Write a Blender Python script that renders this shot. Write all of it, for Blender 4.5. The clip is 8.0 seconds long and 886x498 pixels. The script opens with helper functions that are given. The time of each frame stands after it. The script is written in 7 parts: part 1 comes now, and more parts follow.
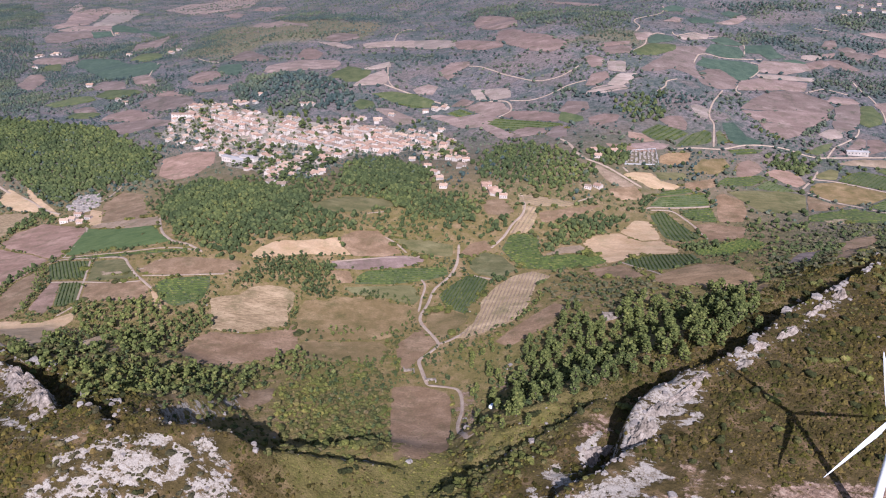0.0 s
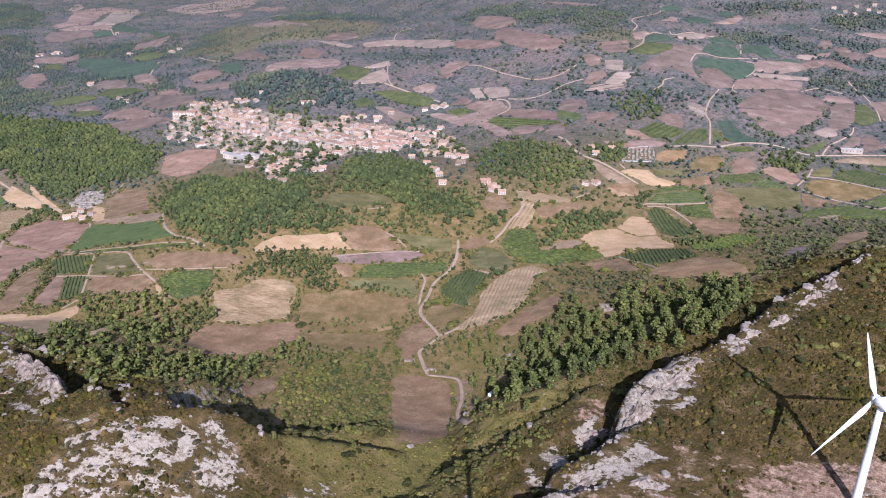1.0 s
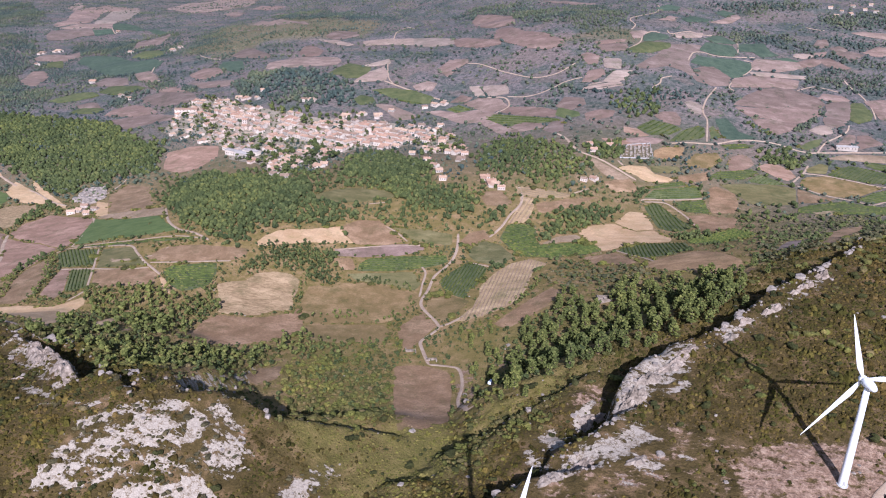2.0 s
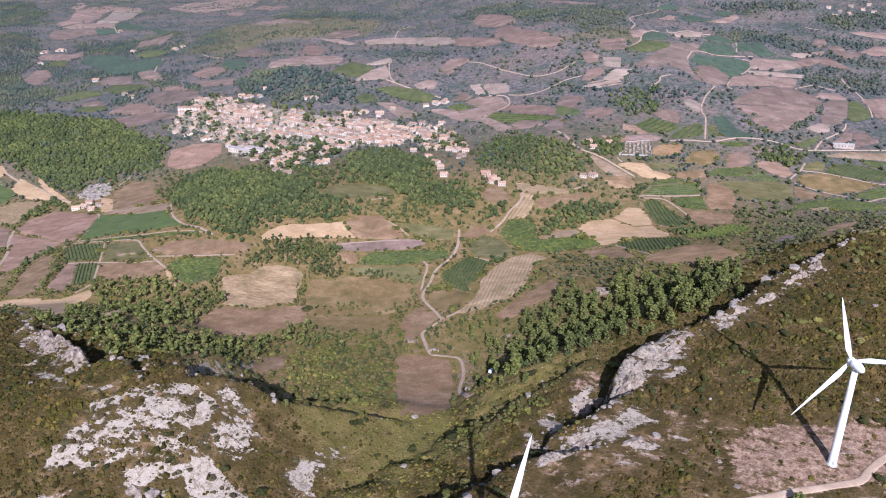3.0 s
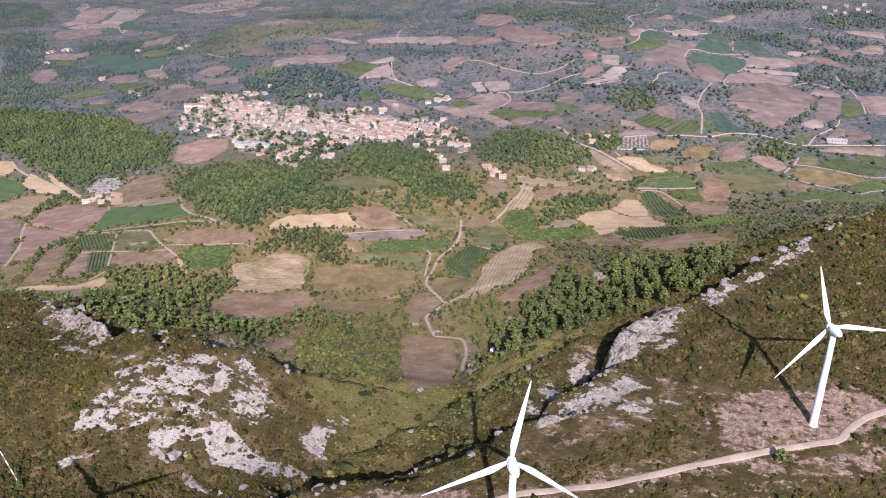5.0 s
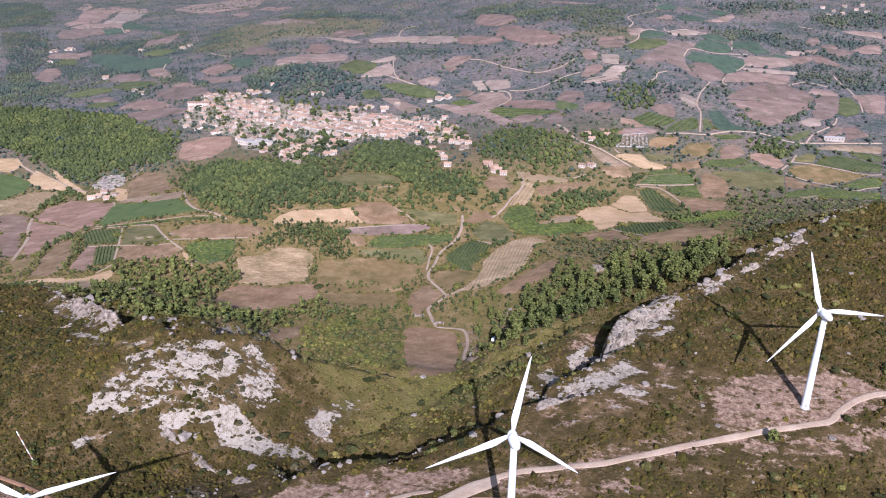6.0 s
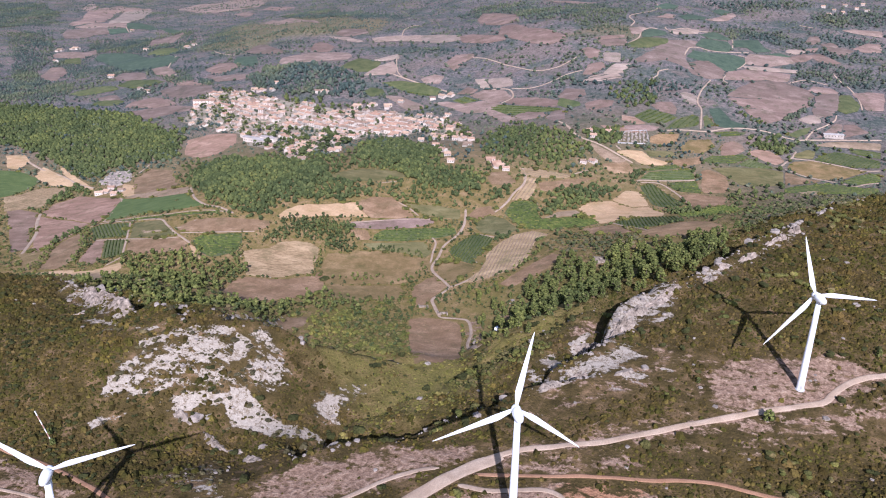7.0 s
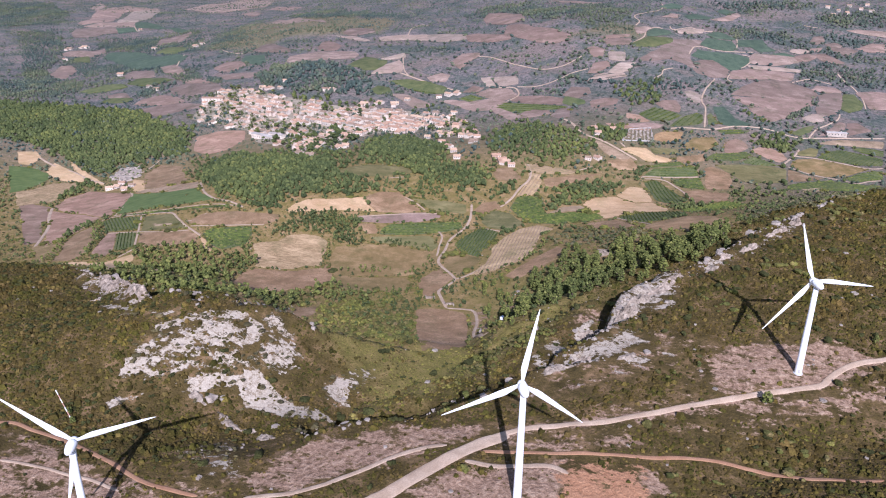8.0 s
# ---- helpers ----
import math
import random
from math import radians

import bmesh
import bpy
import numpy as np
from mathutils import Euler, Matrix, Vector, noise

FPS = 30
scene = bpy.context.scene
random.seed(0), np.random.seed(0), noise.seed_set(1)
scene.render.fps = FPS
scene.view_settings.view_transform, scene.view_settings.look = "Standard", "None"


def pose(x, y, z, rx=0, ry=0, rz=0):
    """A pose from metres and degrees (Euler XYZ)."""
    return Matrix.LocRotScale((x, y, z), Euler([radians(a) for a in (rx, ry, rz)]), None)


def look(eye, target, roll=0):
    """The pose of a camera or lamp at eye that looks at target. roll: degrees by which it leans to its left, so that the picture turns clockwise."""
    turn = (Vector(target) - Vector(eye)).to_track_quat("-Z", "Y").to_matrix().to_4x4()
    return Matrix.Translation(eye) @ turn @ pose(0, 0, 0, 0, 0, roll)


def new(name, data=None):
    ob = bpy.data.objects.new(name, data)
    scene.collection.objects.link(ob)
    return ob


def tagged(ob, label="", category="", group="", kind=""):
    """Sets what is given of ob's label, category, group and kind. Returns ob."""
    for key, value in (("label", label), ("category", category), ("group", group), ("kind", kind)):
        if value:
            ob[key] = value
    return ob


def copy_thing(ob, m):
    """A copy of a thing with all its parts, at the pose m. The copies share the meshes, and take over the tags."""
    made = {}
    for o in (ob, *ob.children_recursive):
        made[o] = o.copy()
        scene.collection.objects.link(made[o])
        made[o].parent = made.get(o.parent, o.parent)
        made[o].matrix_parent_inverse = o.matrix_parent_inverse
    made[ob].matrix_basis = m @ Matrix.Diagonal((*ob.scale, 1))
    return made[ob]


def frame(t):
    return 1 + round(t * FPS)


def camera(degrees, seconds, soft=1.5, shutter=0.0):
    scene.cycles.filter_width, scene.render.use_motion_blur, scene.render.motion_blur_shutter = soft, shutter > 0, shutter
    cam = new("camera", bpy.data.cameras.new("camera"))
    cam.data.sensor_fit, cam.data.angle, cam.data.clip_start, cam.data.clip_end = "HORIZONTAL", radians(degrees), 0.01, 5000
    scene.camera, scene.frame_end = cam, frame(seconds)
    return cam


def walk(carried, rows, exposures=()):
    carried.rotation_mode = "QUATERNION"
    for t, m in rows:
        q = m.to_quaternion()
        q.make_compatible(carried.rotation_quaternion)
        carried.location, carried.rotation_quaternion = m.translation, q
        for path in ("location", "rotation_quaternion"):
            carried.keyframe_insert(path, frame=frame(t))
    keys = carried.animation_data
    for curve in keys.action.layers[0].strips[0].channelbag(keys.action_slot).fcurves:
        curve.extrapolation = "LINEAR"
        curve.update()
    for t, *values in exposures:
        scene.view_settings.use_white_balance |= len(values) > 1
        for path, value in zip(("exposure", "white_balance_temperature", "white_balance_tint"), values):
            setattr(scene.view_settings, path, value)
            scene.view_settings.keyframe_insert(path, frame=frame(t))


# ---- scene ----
cam = camera(62.0, 8.0, soft=1.1)
PATH = [
    (0, (-15.75, -23.998, 192.428), (-16.147, -22.19, 191.672), 0.3),
    (0.5, (-15.314, -29.362, 191.821), (-15.709, -27.553, 191.065), 0.4),
    (1, (-14.401, -34.824, 190.973), (-14.794, -33.014, 190.219), 0.4),
    (1.5, (-14.019, -40.203, 190.237), (-14.409, -38.392, 189.483), 0.5),
    (3, (-12.148, -56.453, 187.839), (-12.538, -54.641, 187.087), 0.6),
    (3.5, (-11.466, -62.142, 186.995), (-11.856, -60.33, 186.245), 0.6),
    (4, (-10.717, -67.808, 186.152), (-11.108, -65.996, 185.403), 0.6),
    (4.5, (-10.059, -73.494, 185.217), (-10.45, -71.681, 184.469), 0.6),
    (6, (-8.136, -90.341, 182.096), (-8.528, -88.526, 181.353), 0.7),
    (6.5, (-7.541, -96.004, 180.893), (-7.935, -94.19, 180.15), 0.7),
    (7, (-7.179, -101.714, 179.499), (-7.576, -99.899, 178.758), 0.7),
    (7.5, (-6.738, -107.822, 177.96), (-7.139, -106.007, 177.221), 0.8),
    (8, (-6.199, -113.754, 176.719), (-6.608, -111.94, 175.981), 0.8),
]
walk(cam, [(t, look(eye, target, roll)) for t, eye, target, roll in PATH], exposures=[(0, 0.53, 5270, 25), (8, 0.58, 5270, 25)])

# ---- light: a clear autumn morning, the sun low behind the camera ----
SUN_UP, SUN_TURN = radians(33.0), radians(-16.0)
toward_sun = Vector((-math.sin(SUN_TURN) * math.cos(SUN_UP), -math.cos(SUN_TURN) * math.cos(SUN_UP), math.sin(SUN_UP)))
world = bpy.data.worlds.new("sky")
scene.world = world
world.use_nodes = True
sky = world.node_tree.nodes.new("ShaderNodeTexSky")
sky.sky_type, sky.sun_disc = "NISHITA", False
sky.sun_elevation, sky.sun_rotation = SUN_UP, math.atan2(toward_sun.x, toward_sun.y)
sky.air_density, sky.dust_density = 1.2, 1.5
world.node_tree.links.new(sky.outputs[0], world.node_tree.nodes["Background"].inputs[0])
world.node_tree.nodes["Background"].inputs[1].default_value = 0.07
lamp = bpy.data.lights.new("sun", "SUN")
lamp.energy, lamp.angle, lamp.color = 5.0, radians(0.5), (1.0, 0.95, 0.88)
sun = new("sun", lamp)
sun.matrix_world = look((0, 0, 600), Vector((0, 0, 600)) - toward_sun)

# ---- materials ----
def link(tree, a, b):
    tree.links.new(a, b)


def ramp(tree, fac, stops):
    node = tree.nodes.new("ShaderNodeValToRGB")
    while len(node.color_ramp.elements) < len(stops):
        node.color_ramp.elements.new(0.5)
    for e, (at, c) in zip(node.color_ramp.elements, stops):
        e.position, e.color = at, (*c, 1)
    link(tree, fac, node.inputs[0])
    return node.outputs[0]


def grain(tree, size, detail=4.0, rough=0.6, stretch=None):
    """Noise over world metres: a blotch is about size metres wide."""
    where = tree.nodes.new("ShaderNodeNewGeometry").outputs["Position"]
    if stretch:
        turn = tree.nodes.new("ShaderNodeMapping")
        turn.inputs["Rotation"].default_value = (0, 0, stretch[0])
        turn.inputs["Scale"].default_value = (1, stretch[1], 1)
        link(tree, where, turn.inputs[0])
        where = turn.outputs[0]
    node = tree.nodes.new("ShaderNodeTexNoise")
    node.inputs["Scale"].default_value, node.inputs["Detail"].default_value, node.inputs["Roughness"].default_value = 1.0 / size, detail, rough
    link(tree, where, node.inputs["Vector"])
    return node.outputs["Fac"]


def mix(tree, fac, a, b, how="MIX"):
    node = tree.nodes.new("ShaderNodeMix")
    node.data_type, node.blend_type = "RGBA", how
    for socket, value in ((node.inputs[0], fac), (node.inputs[6], a), (node.inputs[7], b)):
        if isinstance(value, (int, float)):
            socket.default_value = value
        elif isinstance(value, tuple):
            socket.default_value = (*value, 1)
        else:
            link(tree, value, socket)
    return node.outputs[2]


def maths(tree, how, a, b=0.0, c=0.0):
    node = tree.nodes.new("ShaderNodeMath")
    node.operation = how
    for socket, value in zip(node.inputs, (a, b, c)):
        if isinstance(value, (int, float)):
            socket.default_value = value
        else:
            link(tree, value, socket)
    return node.outputs[0]


def blank(name, rough=0.9, metal=0.0, gloss=0.3):
    mat = bpy.data.materials.new(name)
    mat.use_nodes = True
    bsdf = mat.node_tree.nodes["Principled BSDF"]
    bsdf.inputs["Roughness"].default_value, bsdf.inputs["Metallic"].default_value = rough, metal
    bsdf.inputs["Specular IOR Level"].default_value = gloss
    return mat, mat.node_tree, bsdf


def relief(tree, bsdf, fac, strength, distance):
    node = tree.nodes.new("ShaderNodeBump")
    node.inputs["Strength"].default_value, node.inputs["Distance"].default_value = strength, distance
    link(tree, fac, node.inputs["Height"])
    link(tree, node.outputs[0], bsdf.inputs["Normal"])


def mottled(name, low, high, size, fine, rough=0.92, bump=0.5, deep=0.3, vary=0.0, stretch=None, middle=None, stains=0.0):
    """A natural surface: blotches of two colours, finer grain over them, broad pale and weedy stains, and relief."""
    mat, tree, bsdf = blank(name, rough)
    big, small = grain(tree, size, 5, 0.62, stretch), grain(tree, fine, 4, 0.65, stretch)
    stops = [(0.33, low), (0.67, high)] if middle is None else [(0.3, low), (0.5, middle), (0.7, high)]
    col = ramp(tree, big, stops)
    if stains:
        pale, weedy = ramp(tree, grain(tree, 30, 6, 0.7, (0.5, 2.0)), [(0.5, (0, 0, 0)), (0.68, (stains, stains, stains))]), ramp(tree, grain(tree, 17, 6, 0.75), [(0.5, (0, 0, 0)), (0.66, (stains, stains, stains))])
        col = mix(tree, pale, col, tuple(min(1.0, c * 1.35 + 0.03) for c in high))
        col = mix(tree, weedy, col, (low[0] * 0.62, low[1] * 0.78, low[2] * 0.6))
    col = mix(tree, 0.75, col, ramp(tree, small, [(0.3, (0.5, 0.5, 0.5)), (0.7, (1, 1, 1))]), "MULTIPLY")
    if vary:
        info = tree.nodes.new("ShaderNodeObjectInfo").outputs["Random"]
        col = mix(tree, 1.0, col, ramp(tree, info, [(0.0, (1 - vary, 1 - vary, 1 - vary)), (0.5, (1, 1 - vary * 0.4, 1 - vary * 0.5)), (1.0, (1 + vary * 0.5, 1 + vary * 0.4, 1 + vary * 0.3))]), "MULTIPLY")
    link(tree, col, bsdf.inputs["Base Color"])
    relief(tree, bsdf, small, bump, deep)
    return mat


def foliage(name, dark, light, tint=None, other=None, reach=26):
    """Leaves: each clump its own green, with fine mottling; other: the colours of the stretches between."""
    mat, tree, bsdf = blank(name, 0.85, 0, 0.1)
    clump = tree.nodes.new("ShaderNodeNewGeometry").outputs["Random Per Island"]
    big, small = grain(tree, 55, 3), grain(tree, 0.7, 3, 0.7)
    col = ramp(tree, clump, [(0.0, dark), (0.75, light), (1.0, tint or light)])
    if other:
        col = mix(tree, ramp(tree, grain(tree, reach, 4, 0.6), [(0.42, (0, 0, 0)), (0.58, (1, 1, 1))]), col, ramp(tree, clump, [(0.0, other[0]), (0.75, other[1]), (1.0, other[2])]))
    col = mix(tree, 1.0, col, ramp(tree, big, [(0.3, (0.75, 0.78, 0.82)), (0.7, (1.18, 1.12, 1.0))]), "MULTIPLY")
    col = mix(tree, 1.0, col, ramp(tree, small, [(0.32, (0.45, 0.45, 0.45)), (0.65, (1.2, 1.2, 1.2))]), "MULTIPLY")
    link(tree, col, bsdf.inputs["Base Color"])
    relief(tree, bsdf, small, 0.8, 0.4)
    return mat


SOIL = {
    "brown": mottled("ploughed_soil", (0.265, 0.163, 0.104), (0.39, 0.253, 0.172), 22, 1.6, vary=0.2, stretch=(0.4, 3), stains=0.65),
    "pink": mottled("pinkish_soil", (0.225, 0.157, 0.119), (0.325, 0.236, 0.184), 32, 1.8, vary=0.22, stretch=(1.0, 3), stains=0.75),
    "rust": mottled("rusty_soil", (0.27, 0.175, 0.08), (0.42, 0.28, 0.135), 16, 1.5, vary=0.2, stains=0.65),
    "tan": mottled("dry_grass_soil", (0.27, 0.19, 0.11), (0.4, 0.29, 0.18), 14, 1.5, vary=0.15, stains=0.65),
    "sand": mottled("pale_dry_soil", (0.48, 0.31, 0.15), (0.61, 0.42, 0.235), 20, 1.8, vary=0.1, stretch=(0.2, 3), stains=0.45),
    "stubble": mottled("stubble", (0.25, 0.165, 0.078), (0.5, 0.35, 0.185), 5, 0.9, vary=0.1, stretch=(0.15, 3), stains=0.65),
    "fallow": mottled("fallow_grass", (0.178, 0.133, 0.042), (0.33, 0.22, 0.098), 12, 1.2, vary=0.12, middle=(0.247, 0.17, 0.065), stains=0.65),
    "heath": mottled("dry_heath", (0.23, 0.143, 0.07), (0.375, 0.245, 0.135), 9, 1.3, vary=0.14, middle=(0.295, 0.187, 0.095), stains=0.65),
    "olive": mottled("yellowing_crop", (0.128, 0.12, 0.04), (0.225, 0.19, 0.075), 15, 1.2, vary=0.15, stretch=(0.3, 3), stains=0.65),
    "crop": mottled("green_crop", (0.075, 0.115, 0.03), (0.135, 0.172, 0.048), 14, 1.2, vary=0.12, stretch=(0.2, 3), stains=0.3),
    "vine": mottled("vineyard_floor", (0.075, 0.1, 0.034), (0.15, 0.158, 0.06), 11, 1.2, vary=0.2, stains=0.35),
    # three far copies of field soils, greyed or blued to stand for haze
    "hazed_green": mottled("hazed_leafy_ground", (0.056, 0.088, 0.055), (0.1, 0.136, 0.082), 9, 1.6, vary=0.15, stains=0.3),
    "hazed_brown": mottled("hazed_brown_soil", (0.195, 0.138, 0.104), (0.285, 0.208, 0.16), 30, 1.8, vary=0.25, stretch=(0.5, 3), stains=0.75),
    "pale": mottled("hazed_pale_soil", (0.3, 0.222, 0.165), (0.41, 0.315, 0.242), 24, 1.6, vary=0.15, stretch=(0.4, 3), stains=0.7),
    "rows": mottled("harvested_soil", (0.33, 0.225, 0.11), (0.48, 0.335, 0.175), 11, 1.2, vary=0.1, stains=0.65),
}
GRAVEL = mottled("pale_gravel", (0.43, 0.3, 0.195), (0.58, 0.43, 0.3), 7, 0.5, bump=0.3, deep=0.05)
DIRT = mottled("track_dirt", (0.38, 0.265, 0.175), (0.52, 0.385, 0.27), 6, 0.5, bump=0.3, deep=0.05)
REDDIRT = mottled("red_dirt", (0.33, 0.17, 0.09), (0.43, 0.24, 0.135), 6, 0.5, bump=0.3, deep=0.05)
PINE = foliage("pine_needles", (0.055, 0.07, 0.026), (0.112, 0.132, 0.044), (0.165, 0.168, 0.048), ((0.045, 0.06, 0.024), (0.092, 0.112, 0.04), (0.13, 0.14, 0.052)), 70)
TALLPINE = foliage("aleppo_pine_needles", (0.064, 0.078, 0.022), (0.155, 0.168, 0.046), (0.22, 0.22, 0.066))
# far leaves are blued: distance haze is put into their colour
HAZEWOOD = foliage("hazed_wood_leaves", (0.045, 0.066, 0.058), (0.085, 0.112, 0.092), (0.12, 0.138, 0.1), ((0.062, 0.082, 0.05), (0.115, 0.132, 0.08), (0.155, 0.155, 0.095)), 110)
ROCKBUSH = foliage("rock_bush_leaves", (0.06, 0.052, 0.025), (0.115, 0.098, 0.048), (0.15, 0.12, 0.06))
JUNIPER = foliage("juniper_leaves", (0.034, 0.036, 0.012), (0.062, 0.063, 0.02))
BUSH = foliage("green_bush_leaves", (0.085, 0.092, 0.022), (0.16, 0.158, 0.038), (0.215, 0.185, 0.05), ((0.06, 0.062, 0.02), (0.12, 0.108, 0.036), (0.2, 0.15, 0.07)), 18)
SCRUB = foliage("garrigue_leaves", (0.048, 0.035, 0.009), (0.1, 0.07, 0.018), (0.155, 0.106, 0.036), ((0.034, 0.033, 0.007), (0.072, 0.064, 0.012), (0.14, 0.108, 0.024)), 14)
DULL = foliage("grey_green_bush_leaves", (0.065, 0.07, 0.032), (0.125, 0.118, 0.055), (0.19, 0.155, 0.085))
GRASS = foliage("grass_tuft_leaves", (0.1, 0.095, 0.02), (0.185, 0.165, 0.038), (0.25, 0.2, 0.06))
DRYWEED = foliage("dry_weed_leaves", (0.14, 0.1, 0.05), (0.25, 0.18, 0.09), (0.34, 0.25, 0.13))
VINES = foliage("vine_leaves", (0.05, 0.07, 0.018), (0.098, 0.122, 0.03), (0.15, 0.145, 0.04))
BARK = mottled("bark", (0.09, 0.065, 0.045), (0.17, 0.13, 0.095), 0.8, 0.15)
CRAG = mottled("weathered_limestone", (0.11, 0.086, 0.06), (0.52, 0.435, 0.345), 3.2, 0.9, bump=1.0, deep=0.7, vary=0.1, middle=(0.33, 0.265, 0.2))
ROCK = mottled("limestone", (0.25, 0.21, 0.168), (0.43, 0.372, 0.304), 3.5, 0.5, bump=0.8, deep=0.35, vary=0.12)


def ground_material():
    """Garrigue floor on the ridge and rough grazing in the valley, its far colour hazed; limestone, bare soil and turf
    by the painted amounts.
    """
    mat, tree, bsdf = blank("hillside", 0.95, 0, 0.12)
    amount = {}
    for key in ("rock", "bare", "red", "green", "valley", "meadow"):
        node = tree.nodes.new("ShaderNodeAttribute")
        node.attribute_name = key
        amount[key] = node.outputs["Fac"]
    big, small, tiny = grain(tree, 9, 5, 0.65), grain(tree, 2.2, 4, 0.7), grain(tree, 0.6, 3, 0.7)
    ridge = ramp(tree, big, [(0.3, (0.048, 0.036, 0.011)), (0.52, (0.098, 0.068, 0.024)), (0.72, (0.25, 0.156, 0.08))])
    speck = grain(tree, 5, 4, 0.75)
    # grey-blue base of the far valley floor imitates haze by colour
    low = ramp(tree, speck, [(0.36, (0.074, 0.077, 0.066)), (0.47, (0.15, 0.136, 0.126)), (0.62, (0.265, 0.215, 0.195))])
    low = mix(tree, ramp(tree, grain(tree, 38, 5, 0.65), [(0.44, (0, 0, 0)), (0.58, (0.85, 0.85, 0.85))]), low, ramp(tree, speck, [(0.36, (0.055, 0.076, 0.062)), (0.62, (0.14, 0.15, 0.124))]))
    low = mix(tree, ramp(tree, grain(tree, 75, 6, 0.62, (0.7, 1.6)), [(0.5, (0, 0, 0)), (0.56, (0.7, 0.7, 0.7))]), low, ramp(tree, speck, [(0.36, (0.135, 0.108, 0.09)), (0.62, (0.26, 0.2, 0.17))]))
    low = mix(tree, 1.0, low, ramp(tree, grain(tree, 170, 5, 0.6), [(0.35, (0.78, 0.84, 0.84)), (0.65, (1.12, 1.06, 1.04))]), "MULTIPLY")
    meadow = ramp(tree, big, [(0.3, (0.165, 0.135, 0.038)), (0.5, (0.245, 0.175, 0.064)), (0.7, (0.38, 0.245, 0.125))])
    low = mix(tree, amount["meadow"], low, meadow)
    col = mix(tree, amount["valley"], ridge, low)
    col = mix(tree, amount["green"], col, ramp(tree, big, [(0.3, (0.158, 0.138, 0.034)), (0.7, (0.27, 0.203, 0.068))]))
    soil = ramp(tree, small, [(0.32, (0.162, 0.1, 0.061)), (0.5, (0.297, 0.188, 0.123)), (0.68, (0.46, 0.322, 0.217))])
    beds = grain(tree, 10, 5, 0.68, (0.6, 2.2))
    ragged = maths(tree, "ADD", maths(tree, "MULTIPLY", maths(tree, "SUBTRACT", beds, 0.5), 3.2), maths(tree, "MULTIPLY", maths(tree, "SUBTRACT", small, 0.5), 1.5))

    def cut(key, sharp):
        return maths(tree, "MULTIPLY", maths(tree, "ADD", ragged, maths(tree, "SUBTRACT", maths(tree, "MULTIPLY", amount[key], 2.2), 1.0)), sharp)

    def clamped(value):
        node = tree.nodes.new("ShaderNodeClamp")
        link(tree, value, node.inputs[0])
        return node.outputs[0]

    col = mix(tree, clamped(cut("bare", 3.0)), col, soil)
    col = mix(tree, clamped(cut("red", 4.0)), col, ramp(tree, small, [(0.3, (0.33, 0.16, 0.082)), (0.7, (0.43, 0.235, 0.13))]))
    stone = ramp(tree, small, [(0.28, (0.23, 0.182, 0.132)), (0.42, (0.38, 0.315, 0.238)), (0.7, (0.455, 0.386, 0.302))])
    cracks = ramp(tree, grain(tree, 8, 5, 0.65, (0.6, 1.3)), [(0.465, (1, 1, 1)), (0.485, (0.55, 0.5, 0.42)), (0.5, (0.55, 0.5, 0.42)), (0.52, (1, 1, 1))])
    stone = mix(tree, 1.0, stone, cracks, "MULTIPLY")
    rocky = clamped(cut("rock", 7.0))
    col = mix(tree, rocky, col, stone)
    col = mix(tree, 0.8, col, ramp(tree, tiny, [(0.3, (0.5, 0.5, 0.5)), (0.65, (1.05, 1.05, 1.05))]), "MULTIPLY")
    link(tree, col, bsdf.inputs["Base Color"])
    relief(tree, bsdf, maths(tree, "MULTIPLY", small, maths(tree, "MULTIPLY_ADD", rocky, -0.6, 1.0)), 1.0, 1.0)
    return mat


HILLSIDE = ground_material()


def paint(name, colour, rough, worn=0.06, metal=0.0):
    mat, tree, bsdf = blank(name, rough, metal, 0.5)
    spots, streaks = grain(tree, 2.5, 4), grain(tree, 0.4, 3)
    dim = tuple(c * (1 - 2 * worn) for c in colour)
    link(tree, mix(tree, 0.5, ramp(tree, spots, [(0.35, dim), (0.6, colour)]), ramp(tree, streaks, [(0.3, dim), (0.6, colour)])), bsdf.inputs["Base Color"])
    return mat


WHITE = paint("turbine_white_paint", (0.8, 0.8, 0.79), 0.42)
CONCRETE = mottled("concrete", (0.42, 0.4, 0.37), (0.56, 0.54, 0.5), 2.0, 0.3, bump=0.2, deep=0.03)

# landforms: (x, y, reach, height) of each rise or hollow
RIDGE_A = [
    (0, 0, 120, 16.2), (400, 650, 320, 2.5), (-600, 0, 320, 4.1), (500, 100, 280, -3.3),
    (100, 390, 165, 38.6), (-240, 110, 130, 19.7), (-20, 220, 130, 22.1), (200, 50, 165, 12.8),
    (0, -150, 190, -12.7), (250, 250, 165, 7.1), (100, 180, 130, -4.0), (-90, 120, 120, -9.9),
    (60, 80, 90, -2.9), (500, 450, 255, 54.4), (250, 520, 210, 9.2), (-400, 80, 170, 16.8),
    (-200, 0, 130, 0.9), (-50, 60, 90, 16.5),
]
RIDGE = ((-56.7, 8.4, 14.1), RIDGE_A)
KNOLL_A = [
    (-60, 150, 70, -8.7), (-600, 250, 210, -2.8), (-320, 220, 70, -0.2), (100, 300, 150, 1.1),
    (-220, 120, 80, -24.8), (-100, 270, 70, -10.6), (-170, 200, 60, 94.5), (-450, 200, 105, 1.1),
    (-20, 240, 70, -1.1), (-400, 280, 90, 28.3), (-240, 230, 65, 4.0), (-100, 190, 45, 9.0),
    (20, 280, 90, -4.4), (-260, 160, 70, 22.5), (-140, 180, 65, -80.2), (-60, 200, 45, 14.1),
    (-350, 180, 80, 1.4),
]
KNOLL = ((4.4, 81.5, -101.0), KNOLL_A)
